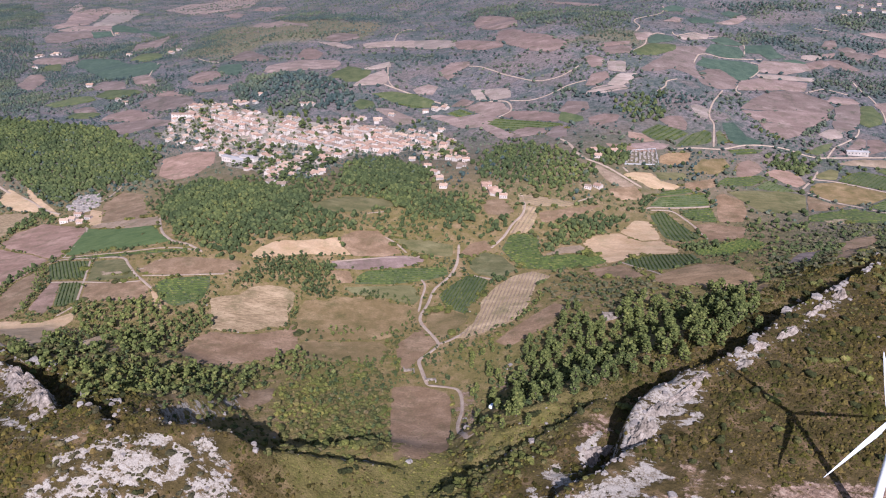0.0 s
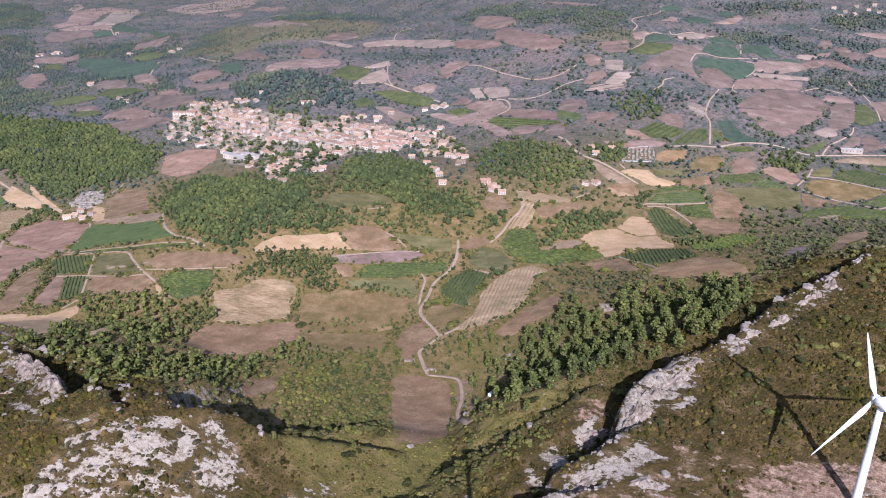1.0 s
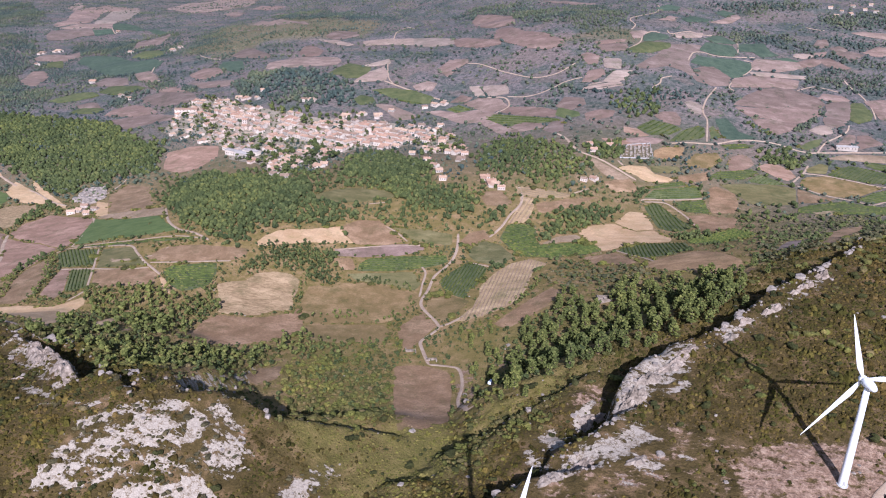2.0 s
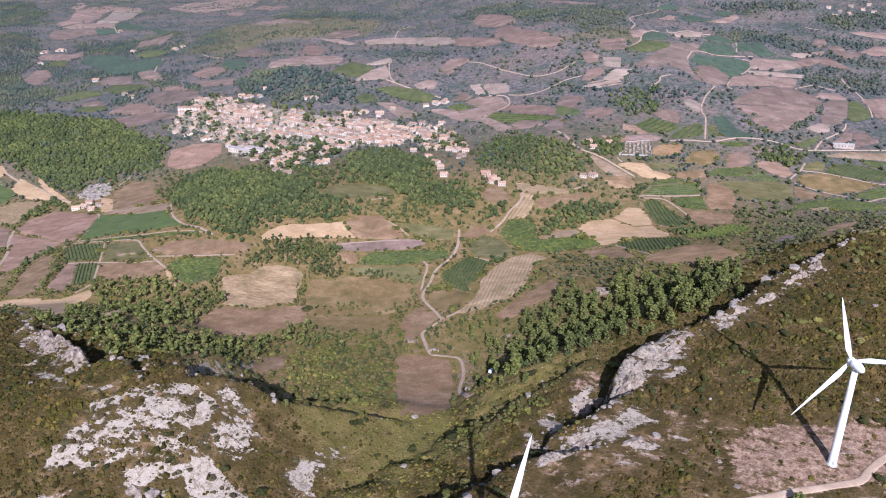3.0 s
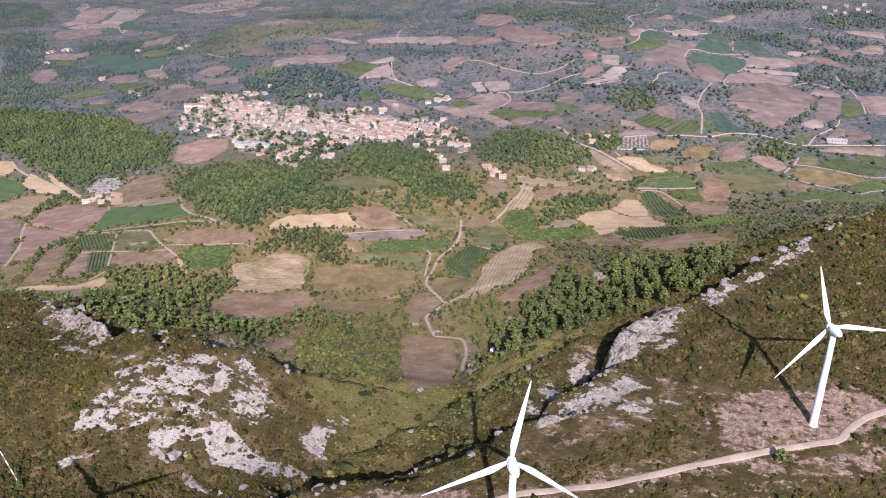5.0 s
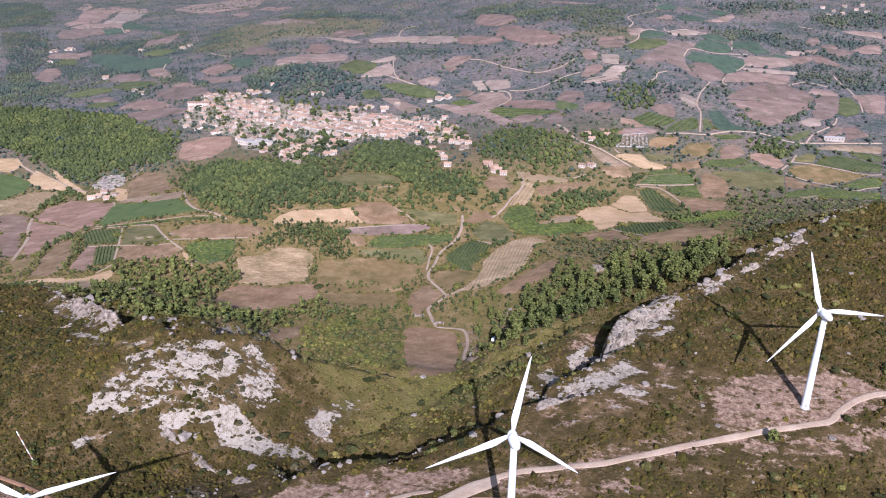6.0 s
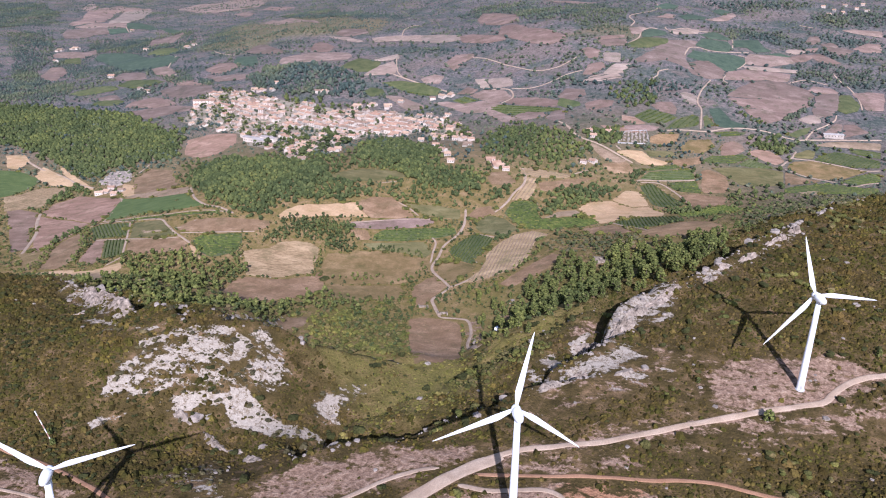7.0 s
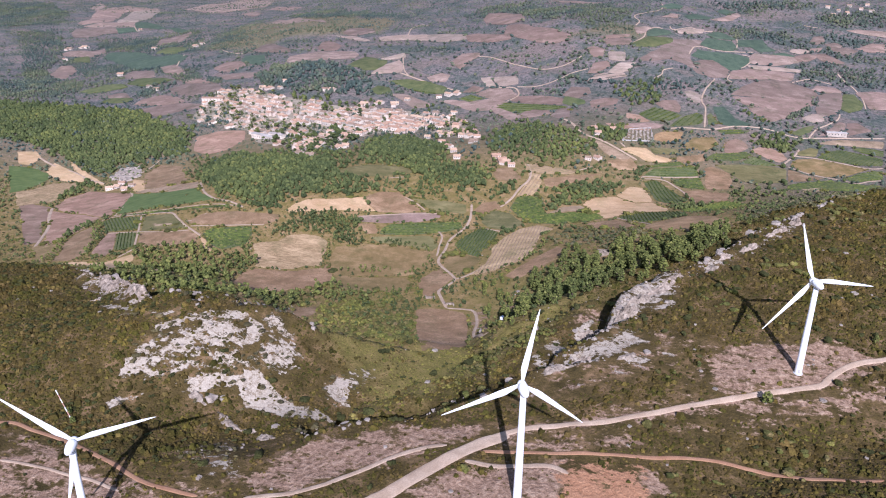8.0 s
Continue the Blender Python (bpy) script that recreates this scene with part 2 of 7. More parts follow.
VALLEY_A = [
    (-60, 240, 80, 7.8), (-3000, 4500, 1500, 20.0), (3000, 3500, 1500, 22.6), (0, 3200, 960, 103.8),
    (3000, 800, 1500, -40.3), (-2000, 2000, 855, -29.8), (1200, 1200, 665, -22.6), (-1500, 500, 610, -47.9),
    (-530, 1340, 275, -7.5), (270, 930, 145, 14.6), (-700, 640, 265, -34.6), (1500, 2500, 1065, 75.5),
    (1500, 4500, 1500, 47.0), (-3500, 2500, 1500, -26.6), (-800, 2400, 785, -70.6), (500, 1750, 525, -31.5),
    (-1000, 4200, 1500, -71.8), (200, 540, 120, 28.0), (-420, 330, 135, -1.7), (-260, 800, 160, -10.4),
    (-1280, 1420, 360, 4.3), (1200, 600, 660, -1.0), (-2500, 3000, 1065, -3.9), (-1000, 300, 415, -4.0),
]
VALLEY_B = [
    (-2500, 3000, 1065, -3.9), (-1000, 300, 415, -4.0), (-100, 520, 120, -10.8), (-1200, 900, 400, 7.1),
    (700, 2400, 645, -43.9), (0, 2000, 625, 103.9), (-80, 1140, 215, 83.5), (380, 1320, 325, 55.3),
    (-840, 1060, 265, -2.2), (50, 390, 120, 19.3), (-230, 290, 120, 10.1), (-340, 580, 140, 39.5),
    (30, 810, 105, 2.4), (-480, 1000, 175, 47.9), (600, 1100, 295, -37.5), (-110, 380, 105, -4.0),
    (-600, 300, 215, 7.4), (-830, 1390, 265, 49.9), (60, 590, 120, -26.2), (-290, 1280, 235, -18.7),
    (-510, 470, 155, -14.6), (-230, 440, 105, -21.6), (-540, 730, 200, -6.3), (400, 800, 180, -6.8),
]
VALLEY_C = [
    (-540, 730, 200, -6.3), (400, 800, 180, -6.8), (-1640, 1980, 610, 29.4), (-260, 990, 185, -68.8),
    (190, 1120, 215, -53.4), (-360, 450, 105, -0.3), (-660, 980, 195, -18.9), (0, 300, 80, 19.3),
    (-1040, 1110, 280, -21.5), (100, 490, 90, 17.3), (120, 950, 140, -1.6), (300, 600, 180, -11.7),
    (-160, 260, 80, 13.1), (220, 810, 145, -19.8), (-100, 820, 130, -0.9), (-450, 860, 160, 7.9),
    (70, 700, 95, -8.6), (-330, 330, 100, -0.3), (-50, 720, 95, 18.1), (-1080, 1460, 280, -47.4),
    (-80, 320, 65, -27.8), (-220, 540, 100, -3.6),
]
VALLEY = ((-65.9, 15.0, 62.0), VALLEY_A + VALLEY_B + VALLEY_C)

SCARP_EAST = [(-700, 40), (-420, 70), (-260, 92), (-170, 104), (-128, 112), (-119, 132), (-104, 143), (-71, 153), (-50, 176), (-34, 189), (-18, 205), (0, 236), (6, 264), (38, 298), (55, 306), (82, 345), (125, 395), (175, 455), (250, 520), (400, 660), (900, 1000)]
SCARP_WEST = [(-900, 330), (-600, 310), (-420, 295), (-350, 288), (-305, 282), (-262, 250), (-240, 232), (-210, 217), (-178, 224), (-158, 230), (-120, 262), (-60, 262), (0, 280), (80, 330), (300, 420)]


def landform(x, y, form):
    (a, b, c), hills = form
    z = a + b * x / 1000 + c * y / 1000
    for hx, hy, reach, high in hills:
        z = z + high * np.exp(-((x - hx) ** 2 + (y - hy) ** 2) / (2 * reach**2))
    return z


def beside(x, y, line):
    """Signed distance to a line that runs from west to east: positive on its south side. Second: metres along it."""
    best, side, along, run = np.full(x.shape, 1e9), np.zeros(x.shape), np.zeros(x.shape), 0.0
    for (ax, ay), (bx, by) in zip(line, line[1:]):
        dx, dy = bx - ax, by - ay
        long = math.hypot(dx, dy)
        k = np.clip(((x - ax) * dx + (y - ay) * dy) / long**2, 0, 1)
        d = np.hypot(x - ax - k * dx, y - ay - k * dy)
        cross = (x - ax) * dy - (y - ay) * dx
        near = d < best
        best = np.where(near, d, best)
        side = np.where(near, np.sign(cross), side)
        along = np.where(near, run + k * long, along)
        run += long
    return best * side, along


def step(d, low, high):
    k = np.clip((d - low) / (high - low), 0, 1)
    return k * k * (3 - 2 * k)


def wavy(x, y, size, seed=0.0):
    """Cheap smooth unevenness, about -1 to 1."""
    u, v = x / size + seed * 7.31, y / size - seed * 3.17
    return (np.sin(u * 2.1 + 1.7 * np.sin(v * 1.3 + seed)) * np.cos(v * 1.9 + 1.3 * np.sin(u * 1.1 + 2 * seed))
            + 0.5 * np.sin(u * 4.7 + v * 3.1 + 2.0 * np.sin(v * 2.3)) * np.cos(v * 5.3 - u * 2.2 + seed)) / 1.5


# steps in the limestone, west to east: how far the ground falls behind, how far the lip stands up, the line of the lip
STEPS = [
    (9.0, 3.0, [(2, 236), (4, 255), (9, 272), (20, 287), (31, 291), (46, 298)]),
    (5.0, 1.4, [(-27, 205), (-19, 216), (-11, 224), (-1, 230), (9, 240), (20, 247)]),
    (4.5, 0.8, [(-52, 186), (-38, 193), (-23, 197), (-12, 201), (1, 207)]),
    (4.0, 0.6, [(-71, 234), (-60, 248), (-46, 256), (-32, 264), (-19, 277), (-2, 294)]),
    (7.5, 0.6, [(-127, 139), (-114, 149), (-93, 158), (-79, 164), (-66, 168), (-50, 176)]),
    (9.0, 5.5, [(-338, 273), (-312, 262), (-284, 246), (-262, 227), (-245, 212)]),
    (14.0, 3.2, [(-192, 208), (-186, 212), (-177, 216), (-168, 219), (-158, 221), (-148, 226)]),
    (6.0, 1.5, [(-156, 218), (-141, 231), (-127, 242), (-112, 250), (-94, 255)]),
    (5.0, 2.4, [(-240, 222), (-224, 211), (-207, 201)]),
    (7.0, 1.6, [(50, 302), (71, 333), (85, 349), (106, 370), (125, 390), (152, 422)]),
]


def broken(x, y, z):
    for drop, lip, line in STEPS:
        d, along = beside(x, y, line)
        d = d + 1.5 * wavy(x, y, 8, 1) + 0.7 * wavy(x, y, 3.5, 2)
        total = sum(math.dist(a, b) for a, b in zip(line, line[1:]))
        fade = step(along, 0, 9) * step(total - along, 0, 9)
        z = z + fade * (lip * (1 + 0.5 * wavy(x, y, 6, 3)) * step(d, -0.8, 0.8) * (1 - step(d, 2, 15)) - drop * step(-d, 0, 1.8) * (1 - step(-d, 3, 26)))
    return z


def height(x, y):
    x, y = np.asarray(x, float), np.asarray(y, float)
    valley, knoll, ridge = landform(x, y, VALLEY), landform(x, y, KNOLL), landform(x, y, RIDGE)
    jag = 5 * wavy(x, y, 17, 1) + 2.2 * wavy(x, y, 6, 2)
    dw, along_w = beside(x, y, SCARP_WEST)
    de, _ = beside(x, y, SCARP_EAST)
    de = de + jag * step(x, -160, -60)
    steep = 6 + 70 * step(-x, 108, 138)
    # below each broken edge a slope of fallen stone runs out into the valley
    behind = np.maximum(-dw, 0)
    line = np.array(SCARP_WEST, float)
    run = np.concatenate([[0], np.cumsum(np.hypot(*np.diff(line, axis=0).T))])
    lip = np.interp(along_w, run, landform(line[:, 0], line[:, 1], KNOLL))
    fall = 3 + 19 * step(x, -216, -196) + 1.5 * wavy(x, y, 24, 4) + 40 * step(x, -165, -125)
    z = np.where(dw < 6, np.maximum(valley, lip - fall - 0.38 * behind), valley)
    z = z + (knoll - z) * step(dw + 0.6 * jag, -6 - 33 * step(x, -160, -110), 2)
    talus = ridge - 5.2 - 2.6 * wavy(x, y, 40, 4) - 0.27 * np.maximum(-de - 3, 0) - 0.25 * np.maximum(-de - 43, 0)
    keep = (de > -110) & (x > -115) & (y < 560)
    z = np.where(keep, np.maximum(z, talus), z)
    z = z + (np.maximum(ridge, z - 2) - z) * step(de, -steep, 1.0) * step(680 - y, 0, 160)
    z = broken(x, y, z)
    far = step(np.hypot(x, y), 400, 1500)
    z = z + (0.7 * wavy(x, y, 21, 3) + 0.12 * wavy(x, y, 7, 4)) * step(de + 12, 0, 10) * step(450 - y, 0, 60)
    return z + far * (5 * wavy(x, y, 95, 5) + 9 * wavy(x, y, 260, 6)) * step(y, 1050, 1500)

# ---- the ground: one sheet from behind the camera to the horizon ----
def spaced(start, stop, first, growth, most):
    out, gap = [start], first
    while abs(out[-1] - start) < abs(stop - start):
        out.append(out[-1] + math.copysign(gap, stop - start))
        gap = min(gap * growth, most)
    return out[1:]


XS = np.array(spaced(-430, -4000, 2.2, 1.02, 12)[:80][::-1] + list(np.arange(-430, 280, 2.1)) + spaced(277.4, 900, 2.2, 1.02, 12))
XS = np.array(spaced(XS[0], -4500, 10, 1.08, 120)[::-1] + list(XS) + spaced(XS[-1], 3500, 12, 1.08, 120))
XS = XS[np.insert(np.diff(XS) > 0.6, 0, True)]
YS = np.array(spaced(40, -320, 2.4, 1.06, 14)[::-1] + list(np.arange(40, 480, 2.1)) + spaced(479, 1300, 2.2, 1.02, 5.5) + spaced(1302, 4900, 6, 1.05, 110))
GX, GY = np.meshgrid(XS, YS)
GZ = height(GX, GY)


def ground(x, y):
    """The height of the ground sheet, between its knots."""
    x, y = np.asarray(x, float), np.asarray(y, float)
    i = np.clip(np.searchsorted(XS, x) - 1, 0, len(XS) - 2)
    j = np.clip(np.searchsorted(YS, y) - 1, 0, len(YS) - 2)
    u, v = (x - XS[i]) / (XS[i + 1] - XS[i]), (y - YS[j]) / (YS[j + 1] - YS[j])
    return (GZ[j, i] * (1 - u) + GZ[j, i + 1] * u) * (1 - v) + (GZ[j + 1, i] * (1 - u) + GZ[j + 1, i + 1] * u) * v


def within(x, y, poly):
    """Which points lie inside a polygon."""
    inside = np.zeros(np.shape(x), bool)
    for (ax, ay), (bx, by) in zip(poly, poly[1:] + poly[:1]):
        if ay != by:
            inside ^= ((ay > y) != (by > y)) & (x < (bx - ax) * (y - ay) / (by - ay) + ax)
    return inside


def near_edge(x, y, poly):
    best = np.full(np.shape(x), 1e9)
    for (ax, ay), (bx, by) in zip(poly, poly[1:] + poly[:1]):
        dx, dy = bx - ax, by - ay
        k = np.clip(((x - ax) * dx + (y - ay) * dy) / (dx * dx + dy * dy + 1e-9), 0, 1)
        best = np.minimum(best, np.hypot(x - ax - k * dx, y - ay - k * dy))
    return best


COVER = {key: np.zeros(GX.shape) for key in ("rock", "bare", "red", "green")}


def patch(kind, amount, poly):
    xs, ys = [p[0] for p in poly], [p[1] for p in poly]
    i0, i1 = np.searchsorted(XS, [min(xs) - 30, max(xs) + 30])
    j0, j1 = np.searchsorted(YS, [min(ys) - 30, max(ys) + 30])
    x, y = GX[j0:j1, i0:i1], GY[j0:j1, i0:i1]
    d = near_edge(x, y, poly) * np.where(within(x, y, poly), 1, -1)
    ragged = d + 9 * wavy(x, y, 21, 2) + 4 * wavy(x, y, 8, 3)
    soft = amount * (step(ragged, -16, 22) if kind == "green" else np.clip(0.6 + (d + 0.8 * wavy(x, y, 5, 3)) / 4, 0, 1) if kind == "slab" else 0.55 * np.clip(0.6 + d / 11, 0, 1))
    kind = "rock" if kind == "slab" else kind
    COVER[kind][j0:j1, i0:i1] = np.maximum(COVER[kind][j0:j1, i0:i1], soft)


def cover_at(kind, x, y):
    i = np.clip(np.searchsorted(XS, x), 0, len(XS) - 1)
    j = np.clip(np.searchsorted(YS, y), 0, len(YS) - 1)
    return COVER[kind][j, i]

# bare limestone, soil and turf on the ridge: what, how much, outline
patch("slab", 0.95, [(-225, 182), (-221, 185), (-211, 191), (-207, 194), (-207, 191), (-213, 185), (-222, 180)])
patch("slab", 0.95, [(-204, 195), (-204, 198), (-200, 199), (-198, 196)])
patch("slab", 0.95, [(-196, 202), (-190, 204), (-184, 204), (-184, 202), (-190, 199), (-192, 199)])
patch("slab", 0.95, [(-203, 186), (-199, 192), (-189, 195), (-186, 195), (-183, 195), (-184, 191), (-191, 189), (-193, 186), (-196, 187), (-200, 185)])
patch("slab", 0.95, [(-181, 202), (-178, 203), (-173, 201), (-173, 196), (-174, 192), (-177, 188), (-180, 187), (-178, 193), (-179, 197)])
patch("slab", 0.95, [(-212, 171), (-212, 175), (-206, 180), (-203, 183), (-199, 182), (-201, 179), (-200, 174), (-203, 172), (-208, 171)])
patch("slab", 0.95, [(-226, 169), (-224, 172), (-219, 173), (-219, 170), (-221, 168)])
patch("slab", 0.95, [(-227, 155), (-228, 160), (-229, 164), (-222, 165), (-217, 165), (-211, 168), (-209, 168), (-211, 165), (-218, 164), (-220, 161), (-214, 160), (-206, 162), (-199, 166), (-198, 168), (-198, 165), (-203, 161), (-212, 158), (-218, 158), (-221, 156)])
patch("slab", 0.9, [(-199, 183), (-191, 183), (-188, 186), (-186, 184), (-190, 181), (-194, 181), (-198, 181)])
patch("slab", 0.9, [(-182, 171), (-179, 175), (-181, 180), (-181, 184), (-179, 186), (-178, 182), (-180, 179), (-180, 173)])
patch("slab", 0.98, [(-195, 161), (-190, 166), (-182, 170), (-173, 173), (-170, 178), (-166, 179), (-162, 177), (-153, 174), (-143, 170), (-128, 172), (-130, 165), (-136, 161), (-146, 161), (-152, 162), (-157, 162), (-165, 161), (-168, 165), (-173, 169), (-181, 164), (-185, 164), (-192, 161)])
patch("slab", 0.95, [(-194, 159), (-189, 163), (-185, 162), (-185, 160), (-188, 158), (-192, 157)])
patch("slab", 0.9, [(-226, 141), (-223, 144), (-218, 146), (-212, 149), (-213, 147), (-220, 143), (-222, 139)])
patch("slab", 0.85, [(-196, 155), (-185, 156), (-177, 158), (-178, 157), (-189, 154)])
patch("slab", 0.85, [(-281, 214), (-268, 210), (-245, 198), (-244, 196), (-264, 204)])
patch("slab", 0.85, [(-236, 194), (-225, 193), (-216, 196), (-219, 194), (-224, 191)])
patch("rock", 1.0, [(-171, 195), (-177, 209), (-171, 214), (-162, 210), (-152, 200), (-154, 184), (-163, 181), (-171, 187)])
patch("bare", 0.8, [(-171, 195), (-177, 209), (-171, 214), (-162, 210), (-152, 200), (-154, 184), (-163, 181), (-171, 187)])
patch("rock", 0.82, [(-227, 154), (-228, 169), (-221, 186), (-200, 200), (-183, 205), (-173, 201), (-171, 187), (-165, 178), (-184, 168), (-198, 162)])
patch("rock", 1.05, [(-133.3, 183.8), (-133.7, 197.0), (-121.4, 215.3), (-117.1, 211.8), (-125.8, 191.6), (-127.9, 181.2)])
patch("rock", 0.6, [(-344, 269), (-435, 387), (-322, 276), (-276, 239), (-242, 204), (-242, 198), (-268, 208), (-302, 236)])
patch("rock", 0.8, [(-279, 213), (-245, 196), (-226, 195), (-241, 191), (-265, 200)])
patch("rock", 0.95, [(2.7, 228.9), (3.7, 268.7), (12.1, 267.9), (25.2, 293.9), (38.1, 287.4), (38.7, 270.3), (23.7, 252.5), (9.5, 235.1)])
patch("rock", 1.1, [(-26.6, 196.6), (-17.2, 213.2), (-1.3, 222.7), (12.4, 231.6), (23.3, 225.9), (9.9, 209.0), (-3.1, 203.5), (-21.1, 194.5)])
patch("rock", 0.9, [(-16.0, 244.6), (-14.2, 261.6), (-5.3, 262.8), (-0.5, 243.6), (-6.8, 229.7)])
patch("rock", 0.85, [(40, 289), (60, 311), (84, 335), (117, 377), (121, 367), (90, 332), (69, 308), (49, 287)])
patch("rock", 0.7, [(-176.9, 115.6), (-158.9, 140.7), (-133.1, 102.5), (-151.2, 99.3)])
patch("bare", 1.2, [(-129.6, 115.9), (-115.6, 130.9), (-84.0, 143.1), (-48.2, 150.0), (-40.3, 146.6), (-65.1, 127.7), (-87.3, 114.4), (-111.6, 98.1), (-132.1, 95.9)])
patch("bare", 1.1, [(-247.7, 99.2), (-223.8, 104.4), (-188.6, 93.6), (-159.6, 88.3), (-146.9, 67.8), (-226.8, 53.6), (-269.9, 98.1)])
patch("bare", 1.3, [(-57.7, 116.3), (-10.9, 132.7), (-8.2, 99.2), (-77.6, 85.4)])
patch("red", 1.2, [(-13.9, 128.8), (-2.1, 133.5), (8.8, 134.5), (19.6, 134.0), (21.5, 114.8), (-11.9, 106.4)])
patch("bare", 1.15, [(47.1, 206.0), (50.6, 218.4), (63.2, 228.5), (89.6, 233.5), (115.1, 235.4), (123.3, 228.1), (131.3, 222.0), (103.0, 200.2), (83.4, 194.5), (66.0, 187.2), (49.6, 190.8)])
patch("bare", 0.95, [(26.5, 164.2), (66.1, 188.0), (83.1, 192.7), (107.6, 200.1), (133.7, 213.1), (128.7, 194.4), (91.9, 178.1), (57.8, 176.6)])
patch("green", 0.8, [(-148, 218), (-159, 314), (-135, 343), (-103, 247), (-88, 248), (-82, 196), (-101, 180), (-112, 162), (-115, 206), (-134, 206)])
patch("green", 0.45, [(-877, 1366), (-1029, 1831), (-696, 1653), (-463, 1475), (-469, 1340), (-585, 1367), (-682, 1365), (-693, 1259)])
patch("green", 0.4, [(-88, 1150), (-29, 1207), (78, 1194), (25, 1138)])
patch("green", 0.7, [(-105, 403), (-87, 417), (-45, 411), (-25, 392), (-38, 357), (-57, 295), (-79, 333), (-94, 369)])
patch("green", 0.6, [(-216, 381), (-144, 386), (-109, 262), (-144, 222)])
patch("green", 0.6, [(-291, 677), (-205, 694), (-121, 615), (-201, 590)])
patch("green", 0.75, [(-68.4, 208.9), (-78.3, 270.7), (-60.6, 298.6), (-34.5, 337.5), (-7.2, 293.1), (-28.8, 261.9), (-47.4, 228.0), (-66.6, 213.2)])
patch("bare", 1.1, [(-39.1, 139.4), (10.8, 154.8), (24.3, 149.3), (-11.2, 137.3), (-38.3, 133.9)])
patch("bare", 0.6, [(-157.7, 119.5), (-123.1, 147.9), (-94.9, 102.9), (-136.9, 91.3)])
patch("bare", 0.7, [(-167.2, 100.4), (-121.8, 121.1), (-99.2, 90.3), (-160.9, 82.4)])
patch("rock", 0.6, [(-36.6, 215.9), (-30.6, 240.6), (-16.1, 245.4), (-17.2, 214.1), (-27.4, 207.5)])
patch("rock", 0.75, [(50, 304), (84, 335), (122, 381), (137, 388), (101, 337), (65, 301)])
patch("rock", 0.45, [(-44.3, 171.6), (-25.6, 187.4), (23.2, 216.3), (51.5, 248.2), (47.4, 228.1), (10.2, 187.1), (-25.8, 165.9)])
patch("green", 1.0, [(-117, 259), (-111, 346), (-72, 280), (-53, 224), (-66, 201), (-84, 187), (-104, 215)])
patch("bare", 0.95, [(-43.2, 149.1), (-13.0, 160.4), (26.8, 175.9), (69.5, 196.9), (97.9, 209.5), (96.0, 199.4), (68.1, 185.1), (26.5, 163.5), (-12.0, 146.7), (-38.8, 137.4)])
patch("bare", 0.72, [(-37.9, 163.0), (-26.1, 191.8), (-1.3, 223.6), (26.2, 236.1), (50.1, 228.5), (35.7, 204.5), (-2.1, 181.6)])
patch("bare", 0.7, [(26.5, 164.2), (82.1, 186.0), (123.1, 200.4), (119.7, 186.4), (79.6, 171.1), (33.2, 150.8)])
patch("rock", 0.75, [(-36.6, 215.9), (-18.8, 243.1), (-9.7, 231.8), (-21.9, 205.7)])
patch("slab", 0.44, [(-339, 272), (-312, 261), (-284, 245), (-246, 211), (-253, 203), (-290, 229), (-318, 247), (-341, 261)])
patch("slab", 0.9, [(-134, 189), (-132, 197), (-128, 203), (-122, 187), (-128, 186)])
patch("bare", 1.0, [(-18, 261), (-13, 278), (-4, 283), (2, 278), (-1, 264), (-11, 251)])
patch("bare", 0.9, [(-92, 367), (-76, 357), (-70, 318), (-69, 282), (-78, 290), (-89, 334)])
patch("bare", 0.9, [(-70, 363), (-61, 379), (-45, 376), (-47, 361), (-60, 348)])
patch("slab", 0.6, [(-35, 222), (-31, 227), (-24, 215), (-30, 214)])
patch("slab", 0.8, [(-29, 233), (-23, 240), (-13, 224), (-19, 223)])
patch("slab", 0.6, [(25, 254), (33, 264), (38, 263), (35, 257), (28, 252)])
patch("slab", 0.6, [(10, 208), (16, 212), (25, 209), (21, 205), (14, 204)])
patch("slab", 0.8, [(-15, 248), (-12, 258), (-5, 267), (-6, 254), (-10, 245)])
patch("slab", 0.6, [(2, 235), (4, 256), (11, 283), (21, 292), (31, 288), (41, 294), (36, 278), (26, 268), (20, 251), (11, 242)])
patch("slab", 0.6, [(-8, 208), (-2, 215), (3, 213), (0, 204), (-6, 201)])
patch("slab", 0.6, [(29, 213), (33, 217), (35, 212), (31, 210)])
patch("bare", 1.0, [(-266, 119), (-227, 108), (-193, 100), (-161, 91), (-133, 93), (-137, 105), (-115, 129), (-83, 141), (-60, 136), (-78, 121), (-96, 106), (-115, 95), (-228, 77)])
patch("bare", 1.1, [(-21, 126), (28, 137), (30, 123), (-24, 109)])
patch("bare", 0.9, [(-4, 169), (47, 189), (50, 185), (-1, 159)])
patch("bare", 0.85, [(68, 182), (126, 218), (124, 204), (105, 190), (81, 179)])
patch("bare", 0.8, [(47, 228), (35, 187), (50, 194), (61, 230)])


def mesh_of(name, verts, faces, material, smooth=False):
    """A mesh of triangles or quads from arrays."""
    me = bpy.data.meshes.new(name)
    verts, faces = np.asarray(verts, np.float32), np.asarray(faces, np.int32)
    me.vertices.add(len(verts))
    me.vertices.foreach_set("co", verts.ravel())
    me.loops.add(faces.size)
    me.loops.foreach_set("vertex_index", faces.ravel())
    me.polygons.add(len(faces))
    me.polygons.foreach_set("loop_start", np.arange(0, faces.size, faces.shape[1], dtype=np.int32))
    me.polygons.foreach_set("use_smooth", np.full(len(faces), smooth))
    me.update(calc_edges=True)
    if material:
        me.materials.append(material)
    return me


